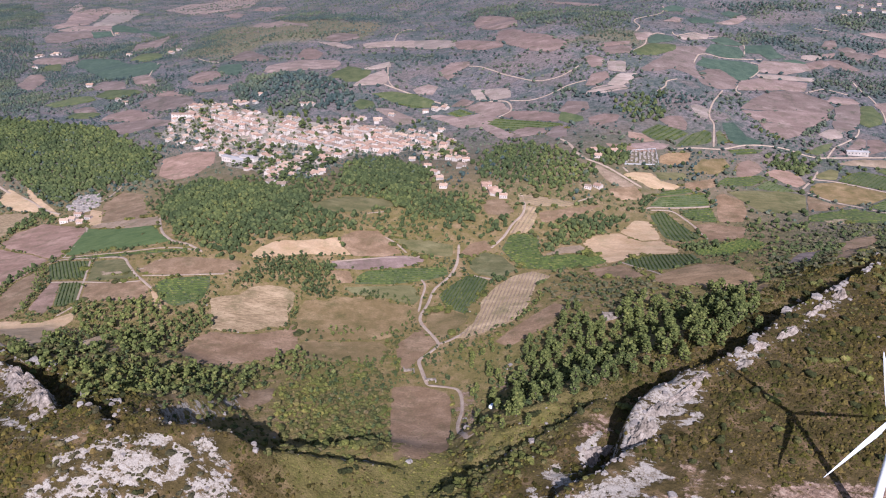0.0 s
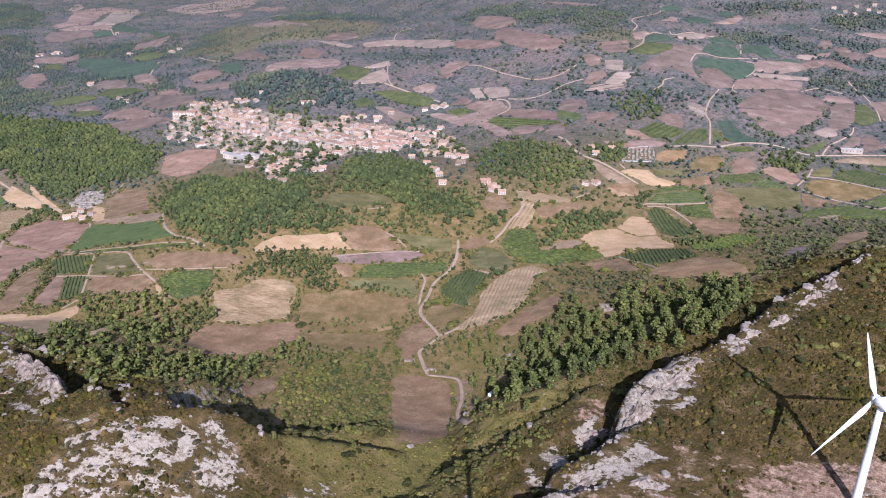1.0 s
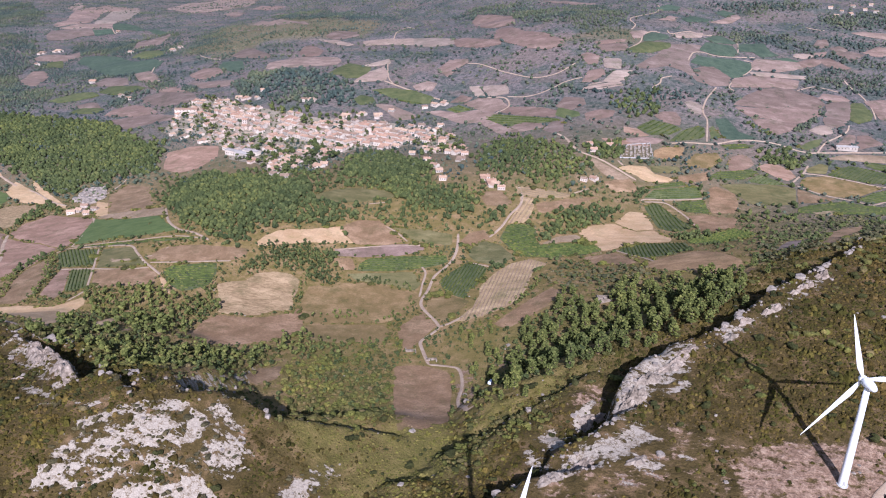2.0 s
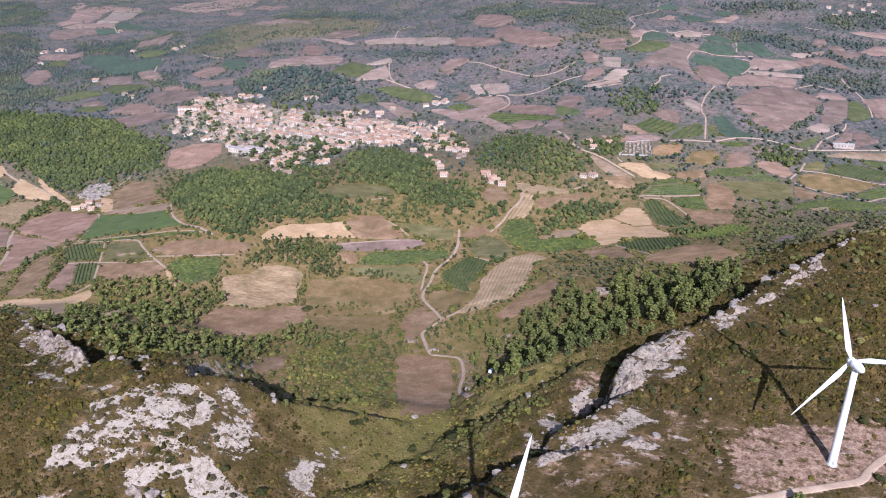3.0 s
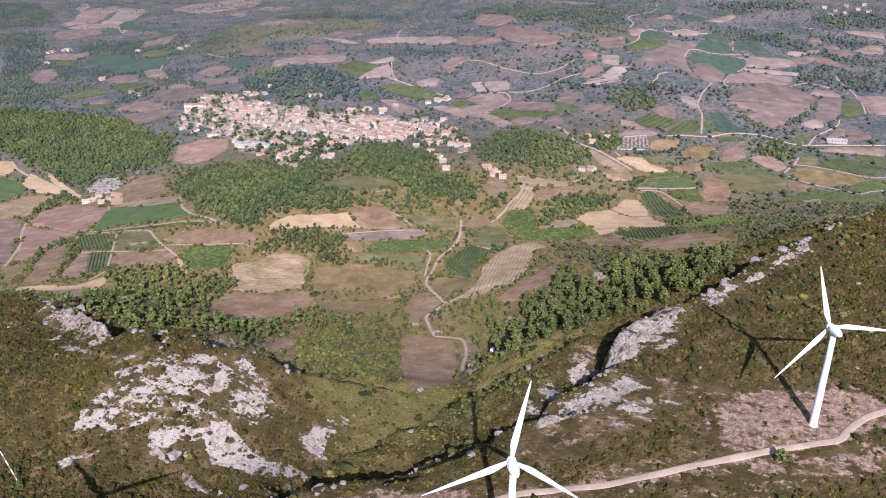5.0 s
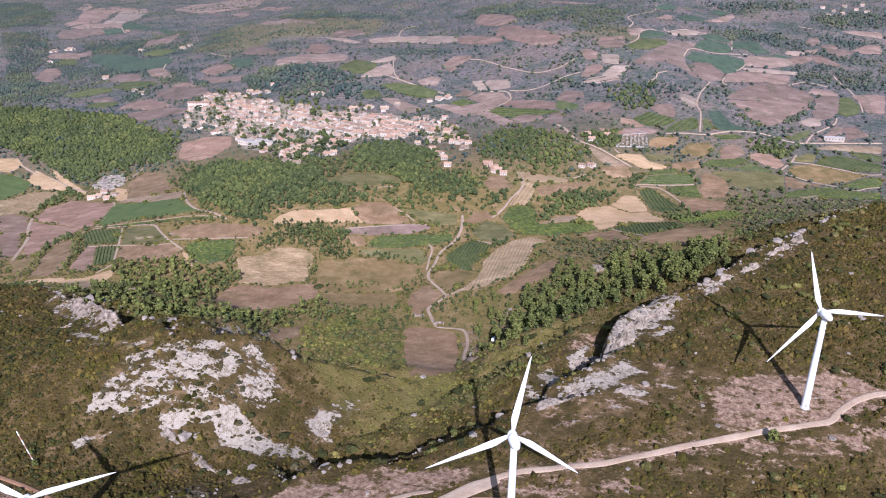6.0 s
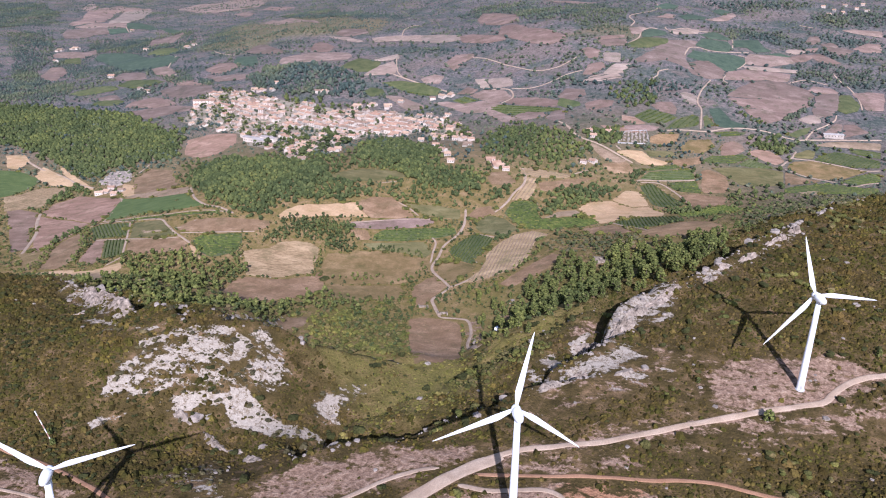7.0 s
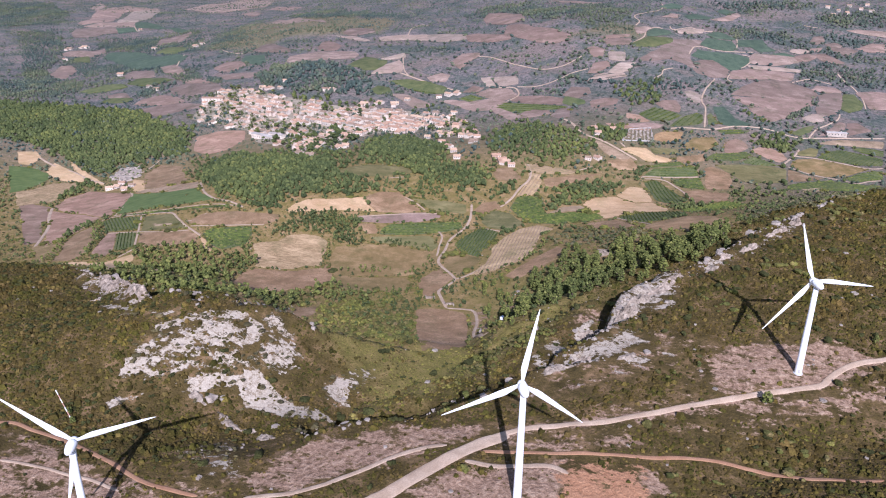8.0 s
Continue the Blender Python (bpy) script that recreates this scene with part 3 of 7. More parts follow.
def build_ground():
    rows, cols = GX.shape
    k = np.arange(rows * cols).reshape(rows, cols)
    quads = np.stack([k[:-1, :-1], k[:-1, 1:], k[1:, 1:], k[1:, :-1]], -1).reshape(-1, 4)
    me = mesh_of("ground", np.stack([GX, GY, GZ], -1).reshape(-1, 3), quads, HILLSIDE, True)
    east, _ = beside(GX, GY, SCARP_EAST)
    west, _ = beside(GX, GY, SCARP_WEST)
    # bare rock on the broken edges
    slope = np.hypot(*np.gradient(GZ, YS, XS))
    cliff = np.clip((slope - 0.7) * 0.8, 0, 0.5) * (GY < 520) * (GX > -360)
    COVER["rock"] = np.maximum(COVER["rock"], cliff)
    cover = dict(COVER, valley=np.maximum(step(np.minimum(-east, np.maximum(-west, GY - 330)), 5, 40), step(GY, 520, 580)))
    # warm grass colour fades with distance into the haze-tinted base
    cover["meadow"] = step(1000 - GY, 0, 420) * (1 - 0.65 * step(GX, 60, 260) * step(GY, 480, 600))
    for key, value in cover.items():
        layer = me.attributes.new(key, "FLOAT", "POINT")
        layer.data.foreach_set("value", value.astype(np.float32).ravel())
    tagged(new("ground", me), "garrigue hillside and valley floor with bare limestone and dry soil", "ground", kind="structure")


build_ground()

# which ground is taken, in cells of two metres: 1 field, 2 track, 3 building
CELL, WEST, SOUTH = 2.0, -1900.0, -150.0
TAKEN = np.zeros((1150, 1350), np.uint8)


def cells(poly, grow=0.0):
    xs, ys = [p[0] for p in poly], [p[1] for p in poly]
    i = np.arange(max(int((min(xs) - grow - WEST) / CELL), 0), min(int((max(xs) + grow - WEST) / CELL) + 1, TAKEN.shape[1]))
    j = np.arange(max(int((min(ys) - grow - SOUTH) / CELL), 0), min(int((max(ys) + grow - SOUTH) / CELL) + 1, TAKEN.shape[0]))
    return np.meshgrid(i, j)


def take(poly, mark, grow=0.0):
    i, j = cells(poly, grow)
    x, y = WEST + (i + 0.5) * CELL, SOUTH + (j + 0.5) * CELL
    hit = within(x, y, poly)
    if grow:
        hit |= near_edge(x, y, poly) < grow
    TAKEN[j[hit], i[hit]] = mark


def taken_at(x, y):
    i, j = ((np.asarray(x) - WEST) / CELL).astype(int), ((np.asarray(y) - SOUTH) / CELL).astype(int)
    ok = (i >= 0) & (j >= 0) & (i < TAKEN.shape[1]) & (j < TAKEN.shape[0])
    return np.where(ok, TAKEN[np.clip(j, 0, TAKEN.shape[0] - 1), np.clip(i, 0, TAKEN.shape[1] - 1)], 0)


def part(name, data, parent, label=""):
    ob = new(name, data)
    ob.parent = parent
    return tagged(ob, label)

# ---- roads, tracks and fields ----
from mathutils.geometry import delaunay_2d_cdt

SURFACE = {"gravel": (GRAVEL, "gravel_road", "pale gravel road rutted by wheels"), "dirt": (DIRT, "dirt_track", "pale beaten earth track through the fields"),
           "red": (REDDIRT, "dirt_track", "narrow reddish earth track along the ridge")}


def smooth_line(line, gap):
    """A rounded line through the given points, with a point every gap metres or so."""
    p = [line[0]] + list(line) + [line[-1]]
    out = []
    for a, b, c, d in zip(p, p[1:], p[2:], p[3:]):
        n = max(1, int(math.dist(b, c) / gap))
        for k in range(n):
            t = k / n
            out.append([0.5 * (2 * b[i] + (c[i] - a[i]) * t + (2 * a[i] - 5 * b[i] + 4 * c[i] - d[i]) * t * t + (3 * b[i] - a[i] - 3 * c[i] + d[i]) * t**3) for i in (0, 1)])
    return np.array(out + [list(line[-1])])


def track(kind, width, line):
    mat, name, label = SURFACE[kind]
    p = smooth_line(line, 2.5)
    width *= 0.7 if p[:, 1].mean() > 850 else 0.82 if p[:, 1].mean() > 320 else 1.0
    way = np.gradient(p, axis=0)
    way /= np.hypot(way[:, 0], way[:, 1])[:, None] + 1e-9
    side = np.stack([-way[:, 1], way[:, 0]], 1)
    across = np.array([-0.5, -0.47, -0.25, 0, 0.25, 0.47, 0.5])
    ragged = 1 + 0.07 * wavy(p[:, 0], p[:, 1], 9, 1)
    run = np.concatenate([[0], np.cumsum(np.hypot(*np.diff(p, axis=0).T))])
    ragged = ragged * np.clip(0.3 + np.minimum(run, run[-1] - run) / (1.2 * width), 0, 1)
    q = p[:, None] + side[:, None] * (across[None, :, None] * (width * ragged)[:, None, None])
    lift = np.array([-0.03, 0.06, 0.09, 0.13, 0.09, 0.06, -0.03]) + 0.13 + 0.004 * width
    far = 1 + np.clip((p[:, 1] - 500) / 400, 0, 2)
    z = ground(q[..., 0], q[..., 1]) + lift[None] * far[:, None]
    n, m = q.shape[:2]
    k = np.arange(n * m).reshape(n, m)
    quads = np.stack([k[:-1, :-1], k[:-1, 1:], k[1:, 1:], k[1:, :-1]], -1).reshape(-1, 4)[:, ::-1]
    tagged(new(name, mesh_of(name, np.dstack([q, z]).reshape(-1, 3), quads, mat, True)), label, "road", kind="structure")
    for a, b in zip(p[::2], p[2::2]):
        s = np.array([-(b - a)[1], (b - a)[0]]) / (np.hypot(*(b - a)) + 1e-9) * (width * 0.5 + 0.8)
        take([tuple(a - s), tuple(b - s), tuple(b + s), tuple(a + s)], 2)


def rounded(poly, gap):
    """The outline with points every gap metres and slightly uneven edges."""
    out = []
    for a, b in zip(poly, poly[1:] + poly[:1]):
        n = max(1, int(math.dist(a, b) / gap))
        out += [(a[0] + (b[0] - a[0]) * k / n, a[1] + (b[1] - a[1]) * k / n) for k in range(n)]
    pts = np.array(out)
    soft = 0.8 * pts + 0.1 * (np.roll(pts, 1, 0) + np.roll(pts, -1, 0))
    wob = gap * 0.16
    return np.stack([soft[:, 0] + wob * wavy(soft[:, 0], soft[:, 1], gap * 1.7, 2), soft[:, 1] + wob * wavy(soft[:, 0], soft[:, 1], gap * 1.7, 5)], 1)


def long_axis(poly):
    p = np.array(poly, float)
    d = np.roll(p, -1, 0) - p
    e = d[np.argmax(np.hypot(d[:, 0], d[:, 1]))]
    return math.atan2(e[1], e[0])


FIELD_WORDS = {
    "brown": ("field", "bare ploughed field of purplish brown earth"), "pink": ("field", "bare field of pinkish dry earth"),
    "rust": ("field", "field of rust brown dry weeds"), "tan": ("field", "field of pale dry grass"), "sand": ("field", "pale sandy field with nothing growing"),
    "stubble": ("field", "pale stubble field with uneven tufts"), "fallow": ("field", "fallow field of brownish grass"),
    "heath": ("field", "abandoned field of purplish dry heath"), "olive": ("field", "field of yellowing green crop"),
    "crop": ("field", "fresh green crop field"), "vine": ("vineyard", "green vineyard planted in straight rows"),
    "rows": ("vineyard", "harvested field with pale earth rows")}


# soil for each kind of field in the far valley, with haze painted in
HAZED_SOIL = {"vine": "hazed_green", "crop": "hazed_green", "brown": "hazed_brown", "fallow": "hazed_brown", "heath": "hazed_brown", "rust": "hazed_brown", "olive": "vine", "sand": "pale", "tan": "pale", "rows": "pale"}
HEDGES, TUSSOCKS = [], []


def hedge_along(edge, cy):
    """Stretches of bushes along a field's edge."""
    gap = 2.6 if cy < 700 else 4.5 if cy < 1000 else 9.0
    keen = random.random() * 0.4 + 0.12
    for a, b in zip(edge, np.roll(edge, -1, 0)):
        n = max(1, int(np.hypot(*(b - a)) / gap))
        for k in range(n):
            p = a + (b - a) * k / n
            if 0.5 + 0.5 * wavy(p[0], p[1], 23, 4) < keen:
                h = (0.8 if cy < 1000 else 1.3) * random.uniform(0.7, 2.2) + (random.random() < 0.1) * random.uniform(1, 3)
                HEDGES.append((p[0] + random.uniform(-1.5, 1.5), p[1] + random.uniform(-1.5, 1.5), h, h * random.uniform(1.2, 2.0)))


def field(kind, poly):
    cx, cy = sum(p[0] for p in poly) / len(poly), sum(p[1] for p in poly) / len(poly)
    if cy > 880:
        poly = [(cx + (p[0] - cx) * 1.12, cy + (p[1] - cy) * 1.12) for p in poly]
    gap = 5.0 if cy < 700 else 8.0 if cy < 1000 else 14.0
    gap = min(gap, sum(math.dist(a, b) for a, b in zip(poly, poly[1:] + poly[:1])) / 26)
    edge = rounded(poly, gap)
    x0, y0 = edge.min(0)
    x1, y1 = edge.max(0)
    gx, gy = np.meshgrid(np.arange(x0, x1, gap), np.arange(y0, y1, gap))
    ring = [tuple(p) for p in edge]
    inner = within(gx, gy, ring) & (near_edge(gx, gy, ring) > gap * 0.4)
    pts = [Vector(p) for p in edge] + [Vector((a, b)) for a, b in zip(gx[inner], gy[inner])]
    n = len(edge)
    flat, _, tris, *_ = delaunay_2d_cdt(pts, [], [list(range(n))], 1, 1e-4)
    if not tris:
        return
    v = np.array([(p.x, p.y, 0) for p in flat])
    lift = 0.25 if cy < 700 else 0.5 if cy < 1000 else 1.2
    lift += 0.12 * lift * (len(bpy.data.objects) % 6)
    v[:, 2] = ground(v[:, 0], v[:, 1]) + np.where(near_edge(v[:, 0], v[:, 1], ring) < 0.1, lift * 0.3, lift)
    name, label = FIELD_WORDS[kind]
    # fields far off switch to the soil colours that carry haze
    mat = SOIL[HAZED_SOIL.get(kind, kind) if cy >= 880 and (kind != "vine" or cy >= 1150) else kind]
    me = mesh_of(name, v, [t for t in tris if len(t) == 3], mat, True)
    ob = tagged(new(name, me), label, "field", kind="structure")
    take(poly, 1)
    hedge_along(edge, cy)
    if kind in ("fallow", "heath", "stubble", "tan") and cy < 720:
        for a, b in zip(gx[inner], gy[inner]):
            for _ in range(5):
                x, y = a + random.uniform(-2.5, 2.5), b + random.uniform(-2.5, 2.5)
                if wavy(x, y, 14, 6) + random.uniform(-0.5, 0.5) > 0.05:
                    h = random.uniform(0.2, 0.75)
                    TUSSOCKS.append((x, y, h, h * random.uniform(1.2, 2.2)))
    if kind == "rows" or kind == "vine" and cy < 1150:
        turn = long_axis(poly)
        every = 3.0 if cy < 620 else 4.0 if cy < 850 else 6.5 if cy < 950 else 11.0
        # far earth rows borrow the haze-blued leaf colour
        plant_rows(ob, ring, turn, every, VINES if kind == "vine" else SOIL["tan"] if cy < 950 else HAZEWOOD, 0.95 if kind == "vine" else 0.3)


def plant_rows(ob, ring, turn, every, mat, tall):
    """Rows of low vines, or ridges of earth, as one joined mesh on the field."""
    c, s = math.cos(turn), math.sin(turn)
    p = np.array(ring)
    u, w = p[:, 0] * c + p[:, 1] * s, -p[:, 0] * s + p[:, 1] * c
    verts, faces = [], []
    for row in np.arange(w.min() + every / 2, w.max(), every):
        along = np.arange(u.min(), u.max(), 2.2)
        x, y = along * c - row * s, along * s + row * c
        ok = within(x, y, ring) & (near_edge(x, y, ring) > 1.0)
        gone = np.random.rand(len(along)) < 0.06
        for k in np.nonzero(ok & ~gone)[0]:
            h = tall * (0.75 + 0.5 * random.random())
            wide = every * 0.24 * (0.8 + 0.4 * random.random())
            z = float(ground(x[k], y[k])) + 0.2
            b = len(verts)
            for du, dw, dz in ((-1.25, -wide, 0), (1.25, -wide, 0), (1.25, wide, 0), (-1.25, wide, 0), (-1.0, 0, h), (1.0, 0, h * 0.9)):
                verts.append((x[k] + du * c - dw * s, y[k] + du * s + dw * c, z + dz))
            faces += [(b, b + 1, b + 5), (b, b + 5, b + 4), (b + 2, b + 3, b + 4), (b + 2, b + 4, b + 5), (b + 1, b + 2, b + 5), (b + 3, b, b + 4)]
    if faces:
        tagged(part("crop_rows", mesh_of("crop_rows", verts, faces, mat), ob), kind="stuff")

# roads and tracks: surface, width, line
track("dirt", 3, [(-515, 537), (-524, 564), (-545, 612), (-563, 634)])
track("dirt", 2.6, [(-524, 526), (-510, 532), (-466, 519), (-428, 509), (-409, 492), (-390, 474), (-378, 465), (-362, 453)])
track("dirt", 2.4, [(-465, 514), (-441, 474), (-415, 428)])
track("dirt", 2.2, [(-480, 477), (-443, 469), (-403, 462), (-379, 464)])
track("dirt", 2.2, [(-395, 483), (-384, 486), (-381, 499)])
track("dirt", 2.2, [(-383, 472), (-359, 473), (-339, 476), (-312, 482)])
track("dirt", 3, [(-449, 604), (-417, 558), (-391, 533), (-370, 524), (-348, 511)])
track("dirt", 1.8, [(-515, 538), (-436, 521), (-385, 519), (-350, 512)])
track("gravel", 4, [(-814, 779), (-769, 752), (-719, 729), (-669, 698), (-634, 682)])
track("dirt", 4.5, [(-646, 598), (-624, 566), (-594, 530), (-568, 488), (-553, 462)])
track("dirt", 3, [(-420, 411), (-415, 428)])
track("dirt", 3, [(-412, 334), (-387, 323), (-351, 303)])
track("dirt", 3, [(-599, 753), (-597, 732), (-599, 710)])
track("dirt", 3, [(-133, 576), (-129, 552), (-129, 531), (-133, 515), (-138, 501), (-138, 478), (-139, 459), (-135, 447), (-125, 433), (-116, 418), (-120, 405), (-124, 396), (-119, 383), (-111, 366)])
track("dirt", 2.6, [(-111, 366), (-97, 364), (-89, 359), (-83, 338), (-81, 314), (-71, 288), (-67, 288)])
track("dirt", 3, [(-116, 418), (-109, 423), (-100, 434)])
track("dirt", 2.2, [(-198, 468), (-175, 465), (-155, 462), (-143, 462), (-145, 487), (-147, 506), (-154, 517)])
track("dirt", 3, [(-104, 575), (-96, 596), (-91, 620), (-84, 641), (-85, 662), (-91, 679)])
track("dirt", 2.2, [(-231, 524), (-197, 539), (-161, 550)])
track("dirt", 2, [(-201, 573), (-188, 565), (-175, 553)])
track("dirt", 2, [(-114, 528), (-93, 521)])
track("dirt", 2, [(8, 554), (28, 522), (36, 503)])
track("dirt", 1.8, [(-229, 610), (-209, 621)])
track("dirt", 2, [(-37, 674), (-20, 691)])
track("gravel", 4, [(-65, 847), (-53, 826), (-37, 785), (-11, 766), (15, 743), (28, 732)])
track("gravel", 4, [(-353, 1082), (-315, 1057), (-282, 1036), (-256, 1019), (-236, 1008)])
track("gravel", 4, [(-688, 1065), (-644, 1011), (-602, 958)])
track("gravel", 3.2, [(150, 238), (129, 225), (120, 222), (111, 217), (102, 208), (97, 202), (84, 197), (69, 191), (46, 180), (34, 175), (11, 163), (-13, 154), (-29, 149), (-44, 139), (-56, 128), (-65, 116), (-73, 105), (-82, 98)])
track("dirt", 2.3, [(-59, 133), (-68, 130), (-78, 124), (-87, 115), (-96, 107), (-103, 101), (-115, 96), (-130, 92)])
track("red", 2.0, [(-45, 131), (-28, 134), (-11, 137), (11, 140), (33, 144), (46, 146), (61, 145), (75, 143), (84, 142), (107, 144)])
track("red", 2.1, [(-290, 100), (-264, 118), (-245, 116), (-228, 113), (-214, 109), (-194, 102), (-177, 95), (-162, 92), (-149, 91)])
track("dirt", 1.5, [(-243.1, 94.2), (-226.6, 94.2), (-212.2, 93.2), (-198.0, 92.1), (-182.0, 88.0)])
track("gravel", 3, [(-341, 907), (-339, 866), (-389, 858), (-430, 837)])
track("gravel", 3, [(-525, 850), (-488, 873), (-457, 861), (-398, 800)])
track("gravel", 6.6, [(-95.6, 81.3), (-82.6, 93.6), (-74.3, 102.4), (-64.3, 115.2), (-55.3, 126.0), (-45.6, 135.8), (-35.0, 143.5)])
track("dirt", 2.4, [(-50, 124), (-39, 123), (-27, 126), (-16, 128), (-9, 125)])
track("gravel", 4, [(61, 839), (87, 852), (111, 858), (123, 863), (150, 882), (177, 889), (197, 887), (215, 878), (231, 876), (241, 879), (282, 890), (332, 901)])
track("gravel", 3, [(239, 879), (253, 908), (271, 929), (287, 950), (294, 970)])
track("dirt", 3.2, [(111, 863), (114, 897), (116, 925), (113, 939), (113, 955), (120, 987), (129, 1012), (136, 1031)])
track("dirt", 3, [(-229, 1126), (-209, 1116), (-187, 1096), (-167, 1076), (-152, 1064), (-124, 1043), (-103, 1036), (-83, 1041), (-68, 1055), (-58, 1068)])
track("dirt", 3, [(-146, 994), (-121, 985), (-101, 988), (-83, 1000), (-68, 1013), (-45, 1023)])
track("dirt", 3.5, [(-178, 1002), (-150, 992), (-140, 964), (-155, 949)])
track("dirt", 3, [(160, 1031), (154, 1040), (161, 1063), (171, 1084), (186, 1108), (200, 1143), (198, 1156), (187, 1159)])
track("dirt", 3.2, [(180, 1177), (185, 1224), (168, 1229), (151, 1239), (132, 1233), (110, 1234), (82, 1208), (76, 1221)])
track("dirt", 3.2, [(16, 1119), (33, 1149), (38, 1183), (51, 1205), (64, 1205)])
track("dirt", 3.2, [(99, 1094), (107, 1130), (113, 1148), (127, 1157), (146, 1154), (179, 1166), (206, 1179)])
track("dirt", 3.2, [(20, 1203), (26, 1229), (18, 1260), (38, 1294), (58, 1318), (69, 1377), (65, 1398)])
track("gravel", 3, [(325, 1140), (328, 1115), (334, 1091), (337, 1070), (338, 1037), (333, 1000)])
track("dirt", 3, [(249, 1073), (275, 1097), (290, 1096), (310, 1087)])
track("dirt", 3, [(32, 688), (38, 694), (62, 703), (96, 719)])
track("dirt", 3, [(36, 687), (56, 693), (69, 678), (78, 657), (84, 627)])
track("dirt", 3, [(199, 782), (219, 765), (239, 756), (249, 752), (264, 745), (278, 756), (294, 763)])
track("dirt", 3, [(221, 840), (213, 820), (202, 801), (196, 790)])
track("dirt", 3, [(213, 818), (236, 818), (264, 810), (288, 801), (306, 805)])
track("gravel", 4, [(-898, 1327), (-882, 1287), (-856, 1229), (-845, 1203), (-815, 1171), (-797, 1163)])
track("dirt", 3.2, [(-397, 1288), (-407, 1340), (-413, 1403), (-401, 1426), (-383, 1402)])
track("dirt", 3, [(-372, 1169), (-361, 1130), (-348, 1092), (-334, 1070)])
track("dirt", 3, [(49, 997), (60, 1015), (63, 1031), (77, 1043)])
track("dirt", 4, [(313, 1362), (329, 1350), (339, 1347)])
track("dirt", 4, [(-1397, 1878), (-1294, 1753)])
track("dirt", 3, [(-802, 1307), (-771, 1285), (-729, 1263)])
track("dirt", 3, [(14, 761), (8, 771)])

# fields of the valley: what grows on them, and their corners
field("crop", [(-518, 542), (-554, 625), (-486, 596), (-440, 581), (-417, 553), (-391, 533), (-409, 528), (-454, 533)])
field("tan", [(-553, 628), (-548, 637), (-501, 628), (-459, 615), (-423, 564), (-442, 582), (-486, 596)])
field("sand", [(-448, 570), (-429, 561), (-424, 551), (-436, 556)])
field("vine", [(-503, 532), (-434, 518), (-384, 516), (-356, 517), (-369, 511), (-398, 510), (-430, 512), (-466, 519)])
field("brown", [(-646, 598), (-653, 629), (-636, 656), (-557, 630), (-543, 604), (-521, 542), (-537, 543), (-575, 565), (-614, 581)])
field("brown", [(-638, 587), (-612, 578), (-571, 561), (-534, 539), (-529, 517), (-531, 494), (-539, 479), (-533, 464), (-544, 463), (-594, 530)])
field("brown", [(-701, 607), (-688, 613), (-652, 601), (-620, 557), (-596, 522), (-561, 477), (-572, 468)])
field("heath", [(-522, 467), (-527, 491), (-522, 512), (-502, 492), (-479, 455), (-466, 429), (-469, 412), (-494, 412), (-502, 438)])
field("fallow", [(-560, 466), (-539, 463), (-531, 474), (-522, 467), (-506, 441), (-499, 414), (-509, 411)])
field("stubble", [(-745, 651), (-731, 662), (-719, 687), (-675, 691), (-663, 669), (-667, 644), (-665, 619), (-686, 612), (-702, 603)])
field("crop", [(-835, 741), (-801, 743), (-756, 723), (-736, 705), (-735, 667), (-749, 646)])
field("sand", [(-761, 727), (-776, 762), (-736, 740), (-687, 710), (-672, 691), (-707, 695), (-734, 706)])
field("sand", [(-756, 771), (-709, 736), (-643, 688), (-626, 672), (-638, 670), (-682, 706), (-733, 744)])
field("sand", [(-867, 797), (-839, 802), (-810, 779), (-807, 750), (-826, 751)])
field("heath", [(-573, 673), (-589, 705), (-588, 736), (-544, 717), (-487, 639), (-490, 626), (-544, 638)])
field("sand", [(-598, 690), (-570, 676), (-541, 630), (-561, 635)])
field("vine", [(-519, 522), (-507, 528), (-465, 513), (-443, 475), (-483, 481)])
field("olive", [(-459, 511), (-425, 506), (-409, 494), (-385, 468), (-434, 468)])
field("tan", [(-436, 486), (-407, 483), (-399, 475), (-426, 475)])
field("brown", [(-458, 424), (-469, 450), (-478, 475), (-465, 473), (-438, 429), (-436, 416)])
field("vine", [(-464, 472), (-439, 468), (-419, 433), (-435, 426)])
field("heath", [(-432, 464), (-380, 463), (-364, 453), (-359, 439), (-384, 433), (-414, 432)])
field("vine", [(-364, 460), (-359, 468), (-322, 477), (-315, 461), (-312, 443), (-329, 430), (-346, 439)])
field("sand", [(-363, 453), (-354, 447), (-335, 425), (-345, 429)])
field("heath", [(-392, 483), (-385, 497), (-363, 502), (-324, 502), (-305, 504), (-303, 495), (-310, 484), (-354, 474), (-387, 476)])
field("sand", [(-486, 393), (-487, 406), (-464, 407), (-427, 401), (-416, 410), (-408, 418), (-399, 404), (-401, 390), (-346, 309), (-373, 329), (-425, 355)])
field("sand", [(-343, 344), (-349, 364), (-356, 388), (-332, 349), (-332, 333)])
field("sand", [(-319, 333), (-312, 333), (-333, 374), (-302, 321)])
field("sand", [(-305, 511), (-300, 527), (-291, 539), (-266, 547), (-241, 561), (-231, 546), (-220, 538), (-238, 532), (-258, 527), (-286, 515), (-297, 508)])
field("heath", [(-240, 560), (-230, 575), (-210, 581), (-200, 572), (-179, 552), (-193, 543), (-218, 536), (-230, 547)])
field("pink", [(-235, 523), (-216, 531), (-188, 545), (-160, 552), (-157, 542), (-181, 525), (-227, 514)])
field("heath", [(-231, 511), (-214, 514), (-206, 499), (-216, 495)])
